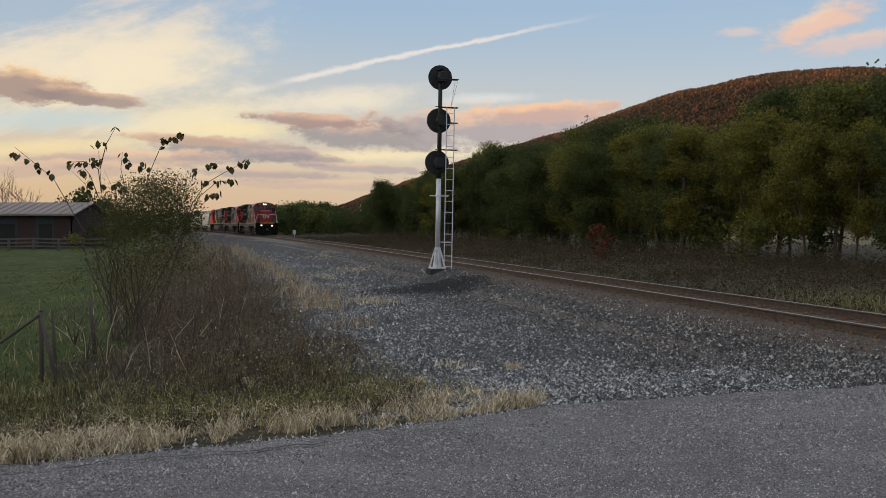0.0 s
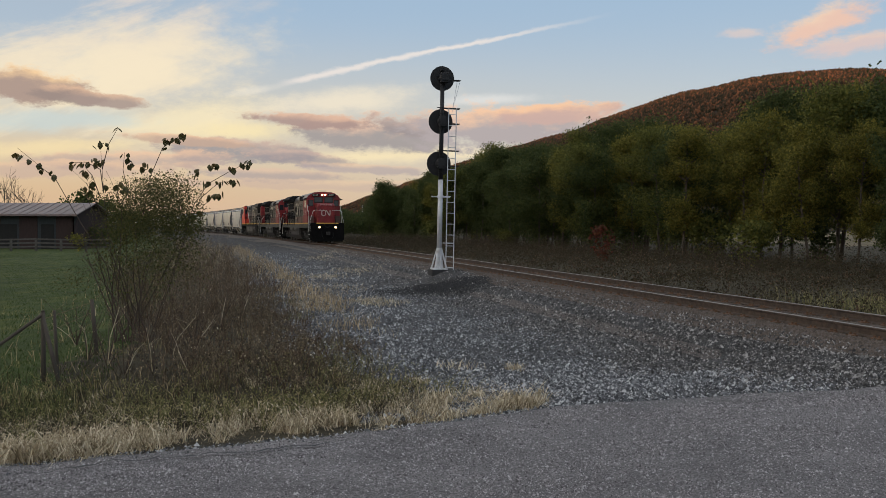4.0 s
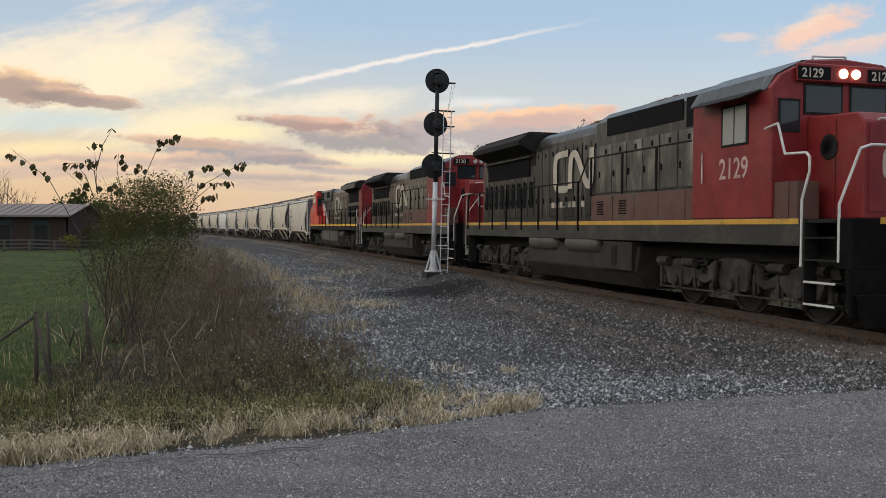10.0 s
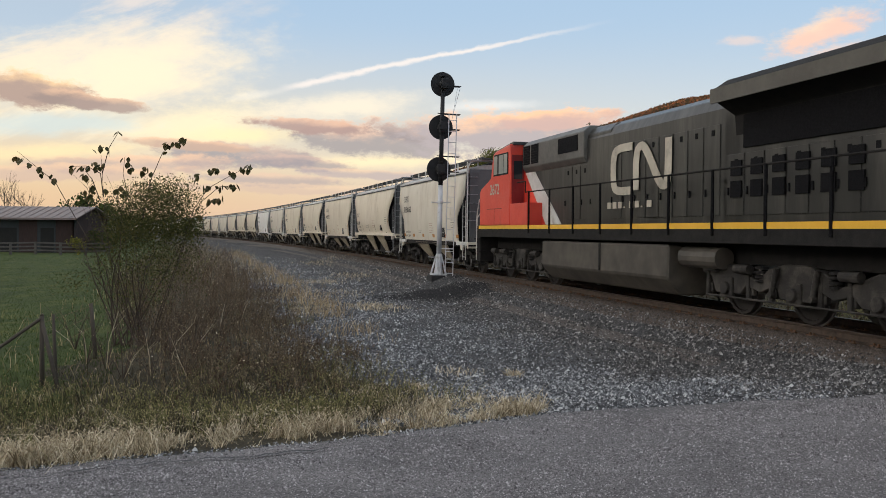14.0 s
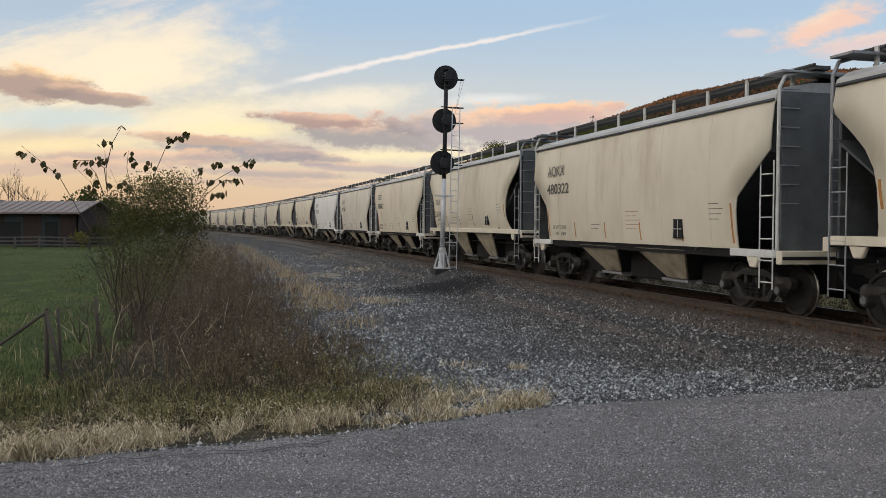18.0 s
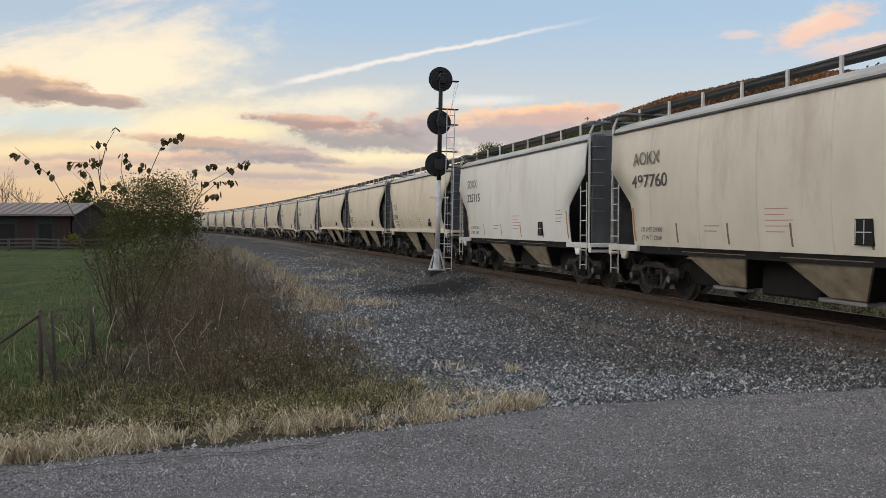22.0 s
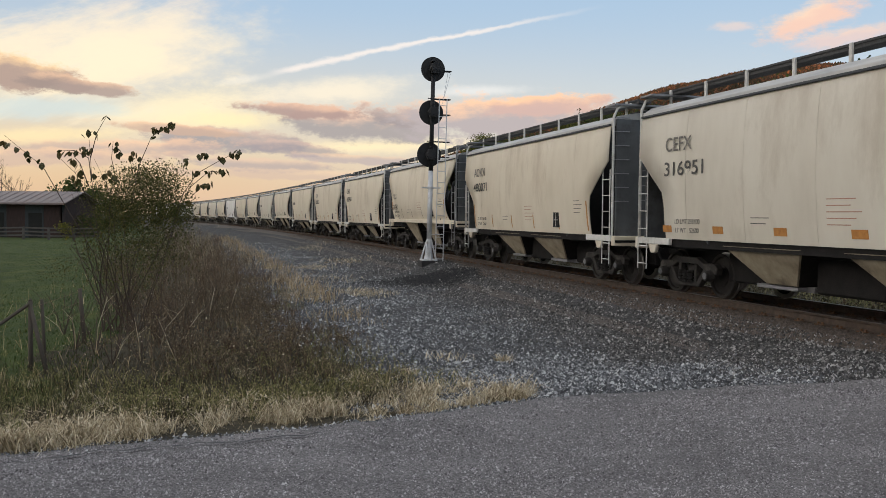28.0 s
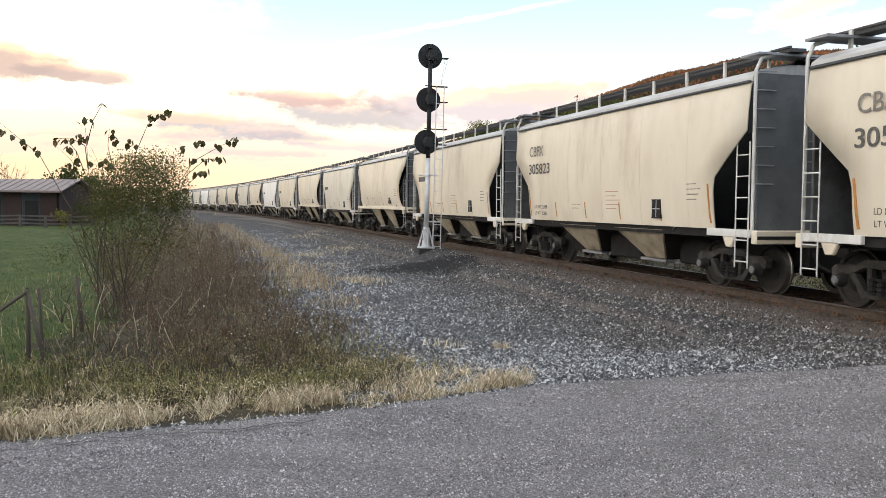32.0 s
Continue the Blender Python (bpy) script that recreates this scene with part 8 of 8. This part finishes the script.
def modern_engine(number):
    """The newer engine that runs hood first: x is still forward, so its cab is at the rear."""
    L = 22.3
    H = L / 2

    def X(d):
        return -H + d        # measured from the cab end
    eng = thing("locomotive", None, "black diesel locomotive with red and white cab, running hood first", "locomotive", "locomotives of the train")
    for sy in (-1, 1):
        part("side_sill", Shape().box(X(0.9), X(21.5), sy * 1.46 - 0.06, sy * 1.46 + 0.06, 1.40, 1.80), UNDER, eng, bevel=0.01)
        part("sill_stripe", Shape().box(X(0.9), X(21.5), sy * 1.524 - 0.004, sy * 1.524 + 0.004, 1.68, 1.80), BRIGHT_STRIPE, eng, "bright yellow stripe")
    part("deck", Shape().box(X(0.8), X(21.6), -1.46, 1.46, 1.72, 1.78), UNDER, eng)
    # wide nose and cab
    prof = [(X(0.85), 1.8), (X(0.85), 3.0), (X(0.98), 3.12), (X(2.1), 3.44), (X(2.32), 4.2), (X(2.5), 4.3), (X(4.1), 4.46), (X(4.1), 1.8)]
    cab = part("cab", Shape().prism(prof, "y", -1.48, 1.48), BRIGHT_RED, eng, "bright red wide cab with a sloping nose", 0.03)
    part("cab_roof", Shape().prism([(X(2.28), 4.24), (X(2.5), 4.36), (X(4.18), 4.52), (X(4.18), 4.43), (X(2.52), 4.27)], "y", -1.40, 1.40), ENGINE_DARK, cab, "dark cab roof")
    for sy in (-1, 1):
        sw = part("side_window", Shape().box(X(2.45), X(3.92), sy * 1.48 - 0.02, sy * 1.48 + 0.02, 3.48, 4.2), UNDER, cab)
        for a, b in ((2.5, 2.86), (3.02, 3.46), (3.52, 3.87)):
            part("pane", Shape().box(X(a), X(b), sy * 1.48 - 0.027, sy * 1.48 + 0.027, 3.53, 4.15), BRIGHT_GLASS, sw)
        part("lower_cabinet", Shape().box(X(4.11), X(5.7), min(sy * 0.97, sy * 1.48), max(sy * 0.97, sy * 1.48), 1.8, 2.5), BRIGHT_RED if sy < 0 else ENGINE_DARK, eng, "red walkway cabinet", 0.012)
    part("nose_seam", Shape().box(X(1.7), X(3.3), -1.485, -1.47, 2.36, 2.38).box(X(2.5), X(2.52), -1.485, -1.47, 1.85, 2.36), ENGINE_RED, cab)
    # Rear wall door: the darker red puts the wall's shade into its colour.
    part("cab_door", Shape().box(X(4.1), X(4.125), -1.42, -1.0, 1.9, 4.1), ENGINE_RED, cab, "cab door, shade put into its darker red", 0.008)
    part("door_window", Shape().box(X(4.12), X(4.135), -1.36, -1.06, 3.3, 3.9), CABGLASS, cab)
    part("cab_number", text_mesh(number, 0.5, LOGO_WHITE, 0.006, 1.0), None, cab, at=pose(X(2.1), -1.506, 2.86))
    # hood
    part("cabin_hood", Shape().prism([(-0.95, 1.8), (-0.95, 4.25), (-0.75, 4.45), (0.75, 4.45), (0.95, 4.25), (0.95, 1.8)], "x", X(4.11), X(10.4)), ENGINE_DARK, eng, "black equipment cabin", 0.02)
    up = part("upper_cabin", Shape().prism([(-0.97, 3.5), (-1.08, 3.66), (-1.08, 4.36), (-0.9, 4.52), (0.9, 4.52), (1.08, 4.36), (1.08, 3.66), (0.97, 3.5)], "x", X(4.2), X(9.0)), CABIN_GREY, eng, "intake cabin, a paler grey with light painted in", 0.02)
    for a, b in ((4.3, 4.85), (5.0, 5.6)):
        g = part("cabin_grille", Shape().box(X(a), X(b), -1.095, -1.06, 3.74, 4.34), GRILLE, up, "black louvred grille")
        for k in range(7):
            part("slat", Shape().box(X(a) + 0.03, X(b) - 0.03, -1.102, -1.09, 3.78 + k * 0.08, 3.795 + k * 0.08), UNDER, g)
    part("intake_screen", Shape().box(X(7.2), X(8.6), -1.095, -1.06, 3.86, 4.30), GRILLE, up, "black intake opening")
    sl = Shape()
    sl.add([(X(4.2), -0.975, 3.5), (X(5.0), -0.975, 3.5), (X(7.2), -0.975, 1.82), (X(6.0), -0.975, 1.82), (X(4.2), -0.945, 3.5), (X(5.0), -0.945, 3.5), (X(7.2), -0.945, 1.82), (X(6.0), -0.945, 1.82)],
           [(0, 1, 2, 3), (7, 6, 5, 4), (0, 4, 5, 1), (1, 5, 6, 2), (2, 6, 7, 3), (3, 7, 4, 0)])
    part("white_slash", sl, WHITEPAINT, eng, "broad white diagonal band")
    rd = Shape()
    rd.add([(X(4.12), -0.972, 3.5), (X(4.2), -0.972, 3.5), (X(6.0), -0.972, 1.82), (X(4.12), -0.972, 1.82), (X(4.12), -0.945, 3.5), (X(4.2), -0.945, 3.5), (X(6.0), -0.945, 1.82), (X(4.12), -0.945, 1.82)],
           [(0, 1, 2, 3), (7, 6, 5, 4), (0, 4, 5, 1), (1, 5, 6, 2), (2, 6, 7, 3), (3, 7, 4, 0)])
    part("red_wedge", rd, BRIGHT_RED, eng, "red painted wedge")
    part("middle_hood", Shape().prism([(-0.98, 1.78), (-0.98, 4.1), (-0.86, 4.34), (-0.6, 4.48), (0.6, 4.48), (0.86, 4.34), (0.98, 4.1), (0.98, 1.78)], "x", X(9.0), X(16.2)), ENGINE_DARK, eng, "black engine hood", 0.02)
    part("rear_hood", Shape().box(X(15.6), X(20.2), -0.98, 0.98, 1.78, 4.0), ENGINE_DARK, eng, "black radiator hood", 0.02)
    part("hood_end", Shape().prism([(-1.15, 1.8), (-1.15, 4.05), (-0.9, 4.5), (0.9, 4.5), (1.15, 4.05), (1.15, 1.8)], "x", X(20.2), X(21.2)), ENGINE_RED, eng, "red hood end", 0.03)
    wing = [(-0.98, 3.5), (-1.02, 3.9), (-1.54, 4.2), (-1.54, 4.36), (-1.2, 4.58), (1.2, 4.58), (1.54, 4.36), (1.54, 4.2), (1.02, 3.9), (0.98, 3.5)]
    rad = part("radiator", Shape().prism(wing, "x", X(16.0), X(20.9)), UNDER, eng, "overhanging radiator cab", 0.015)
    part("radiator_screen", Shape().box(X(16.3), X(20.0), -1.02, -0.97, 3.25, 3.88), GRILLE, rad)
    part("wing_edge", Shape().box(X(16.0), X(20.9), -1.57, -1.53, 4.10, 4.38), SHEENWING, rad, "tan edge of the radiator wing, sky sheen in its colour")
    part("horn", Shape().cyl((X(14.2), -0.2, 4.46), (X(14.7), -0.2, 4.46), 0.04, 0.10, 10).cyl((X(14.2), 0.1, 4.46), (X(14.7), 0.1, 4.46), 0.04, 0.10, 10).box(X(14.3), X(14.5), -0.3, 0.2, 4.34, 4.46), GRILLE, eng, "cluster of air horns")
    part("exhaust_stack", Shape().box(X(12.2), X(13.2), -0.35, 0.35, 4.36, 4.5), GRILLE, eng)

    def doors(d0, d1, n, z0, z1, y):
        for i in range(n):
            a, b = d0 + (d1 - d0) * i / n + 0.03, d0 + (d1 - d0) * (i + 1) / n - 0.03
            dr = part("hood_door", Shape().box(X(a), X(b), -y - 0.018, -y, z0, z1), ENGINE_DARK, eng, bevel=0.006)
            part("latch", Shape().box(X(a) + 0.05, X(a) + 0.09, -y - 0.04, -y - 0.018, z0 + 0.4, z0 + 0.55), GRILLE, dr)
            part("door_vent", Shape().box(X(b) - 0.3, X(b) - 0.2, -y - 0.026, -y - 0.018, z1 - 0.22, z1 - 0.1), GRILLE, dr)
    doors(7.4, 10.3, 5, 1.95, 3.45, 0.95)
    doors(10.5, 15.5, 8, 1.95, 3.8, 0.98)
    doors(15.7, 20.1, 7, 1.95, 3.15, 0.98)
    for i in range(6):
        for z0, z1 in ((2.3, 2.62), (2.72, 3.02)):
            part("vent", Shape().box(X(15.9 + i * 0.66), X(16.25 + i * 0.66), -1.03, -0.99, z0, z1), GRILLE, eng)
    worm_logo(eng, X(10.55), -1.03, 2.52, 1.28, LOGO_WHITE, 1.5)
    bars = Shape()
    for i in range(8):
        bars.box(X(10.4) + i * 0.30, X(10.4) + i * 0.30 + (0.2 if i not in (3, 6) else 0.06), -1.03, -1.01, 2.2, 2.36 if i not in (3, 6) else 2.24)
    part("painted_lettering", bars, LOGO_WHITE, eng, "white lettering bars")
    part("end_number", text_mesh(number, 0.34, LOGO_WHITE, 0.004, 0.85), None, eng, at=Matrix.Translation((X(21.215), -0.42, 3.3)) @ Matrix.Rotation(math.pi / 2, 4, "Z"))
    lamp = part("end_headlight", Shape().box(X(21.2), X(21.3), 0.0, 0.26, 3.85, 4.4), UNDER, eng, "black twin headlight box", 0.02)
    for z in (4.0, 4.25):
        part("lens", Shape().cyl((X(21.3), 0.13, z), (X(21.315), 0.13, z), 0.095, 0.09, 14), LENS_OFF, lamp)
    em = worm_logo(eng, 0, 0, 0, 0.62, LOGO_WHITE)
    em.matrix_basis = Matrix.Translation((X(21.22), -0.55, 2.35)) @ Matrix.Rotation(math.pi / 2, 4, "Z")
    for sy in (-1, 1):
        y = sy * 1.5
        hr = Shape().tube([(X(4.9), y, 3.15), (X(5.6), y, 3.15), (X(5.6), y, 2.82), (X(21.2), y, 2.82), (X(21.35), y, 2.0)], 0.02, 8)
        rail = part("handrail", hr, UNDER, eng, "dark walkway handrail")
        rail_posts(rail, [X(6.0 + i * 1.68) for i in range(10)], y - 0.035 if sy < 0 else y, 1.55, 2.82, GRILLE)
        for d in (0.55, 21.5):
            part("end_grab", Shape().tube([(X(d), y, 0.55), (X(d), y, 2.1), (X(d + (0.3 if d < 5 else -0.3)), y, 2.75)], 0.022), WHITEPAINT, eng)
            part("end_grab", Shape().tube([(X(d - (0.32 if d < 5 else -0.32)), y * 0.92, 0.55), (X(d - (0.32 if d < 5 else -0.32)), y * 0.92, 2.1), (X(d - (0.32 if d < 5 else -0.32)), y * 0.6, 2.75)], 0.022), WHITEPAINT, eng)
            for z in (0.4, 0.85, 1.3):
                part("step", Shape().box(X(d - 0.3), X(d + 0.35), min(sy * 1.2, y), max(sy * 1.2, y), z, z + 0.04), UNDER, eng)
    for d in (0.5, 21.45):
        part("end_sill", Shape().box(X(d - 0.1), X(d + 0.35), -1.45, 1.45, 0.5, 1.78), UNDER, eng, bevel=0.02)
        part("coupler", Shape().box(X(d - 0.5), X(d + 0.85), -0.1, 0.1, 0.74, 0.95), TRUCK, eng, bevel=0.02)
    prof = [(-1.48, 1.34), (-1.48, 0.62), (-1.15, 0.25), (1.15, 0.25), (1.48, 0.62), (1.48, 1.34)]
    part("fuel_tank", Shape().prism(prof, "x", X(7.0), X(14.3)), RESERVOIR, eng, "large dusty brown fuel tank", 0.04)
    part("tank_seam", Shape().box(X(10.9), X(10.98), -1.5, -1.47, 0.64, 1.32), UNDER, eng)
    part("air_reservoir", Shape().cyl((X(14.6), -1.2, 1.1), (X(16.0), -1.2, 1.1), 0.22, 0.22, 14), RESERVOIR, eng)
    part("main_frame", Shape().box(X(1.2), X(21.2), -0.9, 0.9, 1.0, 1.5), UNDER, eng)
    for d in (4.25, 18.05):
        engine_truck(eng, X(d))
    return eng


# ---- the train made up, and its run ----
HEAD_AT_START = 124.72 - 2.35     # front coupler, metres along the line at the start


def make_train():
    s = HEAD_AT_START
    for number, lit in (("2129", True), ("2120", False)):
        CARS.append((standard_engine(number, lit), s, 21.54, 6.6))
        s += 21.54
    CARS.append((modern_engine("2672"), s, 22.3, 6.9))
    s += 22.3
    for i, (kind, mark, number) in enumerate(CONSIST):
        angular, paint, orange, bright, label = HOPPERS[kind]
        far = i > 16
        if (kind, far) not in MASTERS:
            MASTERS[kind, far] = hopper(CAR, paint, angular, label, far)
        before = set(scene.objects)
        car = copy_thing(MASTERS[kind, far], Matrix())
        for o in set(scene.objects) - before:
            if o.name.startswith("wheelset"):
                SPIN_FREIGHT.append((0 if o.matrix_basis.translation.x < 0 else 1, o))
        dress(car, CAR, angular, mark, number, orange, bright)
        CARS.append((car, s, CAR, CAR / 2 - 1.95))
        s += CAR
    # the patterns themselves run as the last cars
    for (kind, far), car in MASTERS.items():
        dress(car, CAR, HOPPERS[kind][0], "", "", HOPPERS[kind][2], False)
        CARS.append((car, s, CAR, CAR / 2 - 1.95))
        s += CAR


CAR = 13.065
MASTERS = {}
HOPPERS = {
    "white": (True, WHITECAR, False, True, "clean white covered hopper car with orange strips"),
    "angular": (True, BEIGE, False, True, "beige covered hopper car with black lettering and angular ends"),
    "round": (False, BEIGE, False, False, "dusty beige covered hopper car with rounded end cut-outs"),
    "orange": (True, GREYCAR, True, False, "grey-beige covered hopper car with orange squares"),
    "grey": (True, GREYCAR, False, False, "dusty light grey covered hopper car"),
}
CONSIST = [("orange", "CEFX", "318662"), ("round", "TILX", "336580"), ("angular", "AOKX", "480322"), ("round", "TILX", "336340"), ("angular", "CBFX", "306012"), ("grey", "AOKX", "497760"),
           ("white", "SOXX", "325115"), ("round", "TILX", "334548"), ("round", "TILX", "334555"), ("round", "", ""), ("orange", "CEFX", "316951"), ("angular", "AOKX", "480071"), ("round", "TILX", "338741"),
           ("angular", "CBFX", "305960"), ("angular", "CBFX", "305823")] + [(k, "", "") for k in "angular round grey round angular white round".split()]
make_train()


def car_pose(s_front, L, half):
    """The car whose front coupler is at s_front, standing on the line by its two truck centres."""
    f, r = on_track(s_front + L / 2 - half), on_track(s_front + L / 2 + half)
    c = (f + r) / 2
    return Matrix.Translation((c[0], c[1], 0)) @ Matrix.Rotation(math.atan2(f[1] - r[1], f[0] - r[0]), 4, "Z")


def motions():
    times = [0.5 * i for i in range(65)]
    for car, s, L, half in CARS:
        walk(car, [(t, car_pose(s - SPEED * t, L, half)) for t in times])
    # wheels: every one rolls with its car
    ticks = [i / FPS for i in range(int(32 * FPS) + 1)]
    for wheels, r in ((SPIN_FREIGHT, 0.457), (SPIN_ENGINE, 0.533)):
        first = {}
        for key, w in wheels:
            if key not in first:
                at = w.matrix_basis.translation.copy()
                walk(w, [(t, Matrix.Translation(at) @ Matrix.Rotation(SPEED * t / r, 4, "Y")) for t in ticks])
                first[key] = w
            else:
                w.rotation_mode = "QUATERNION"
                lead = first[key].animation_data
                w.animation_data_create()
                w.animation_data.action = lead.action
                w.animation_data.action_slot = lead.action_slot


motions()
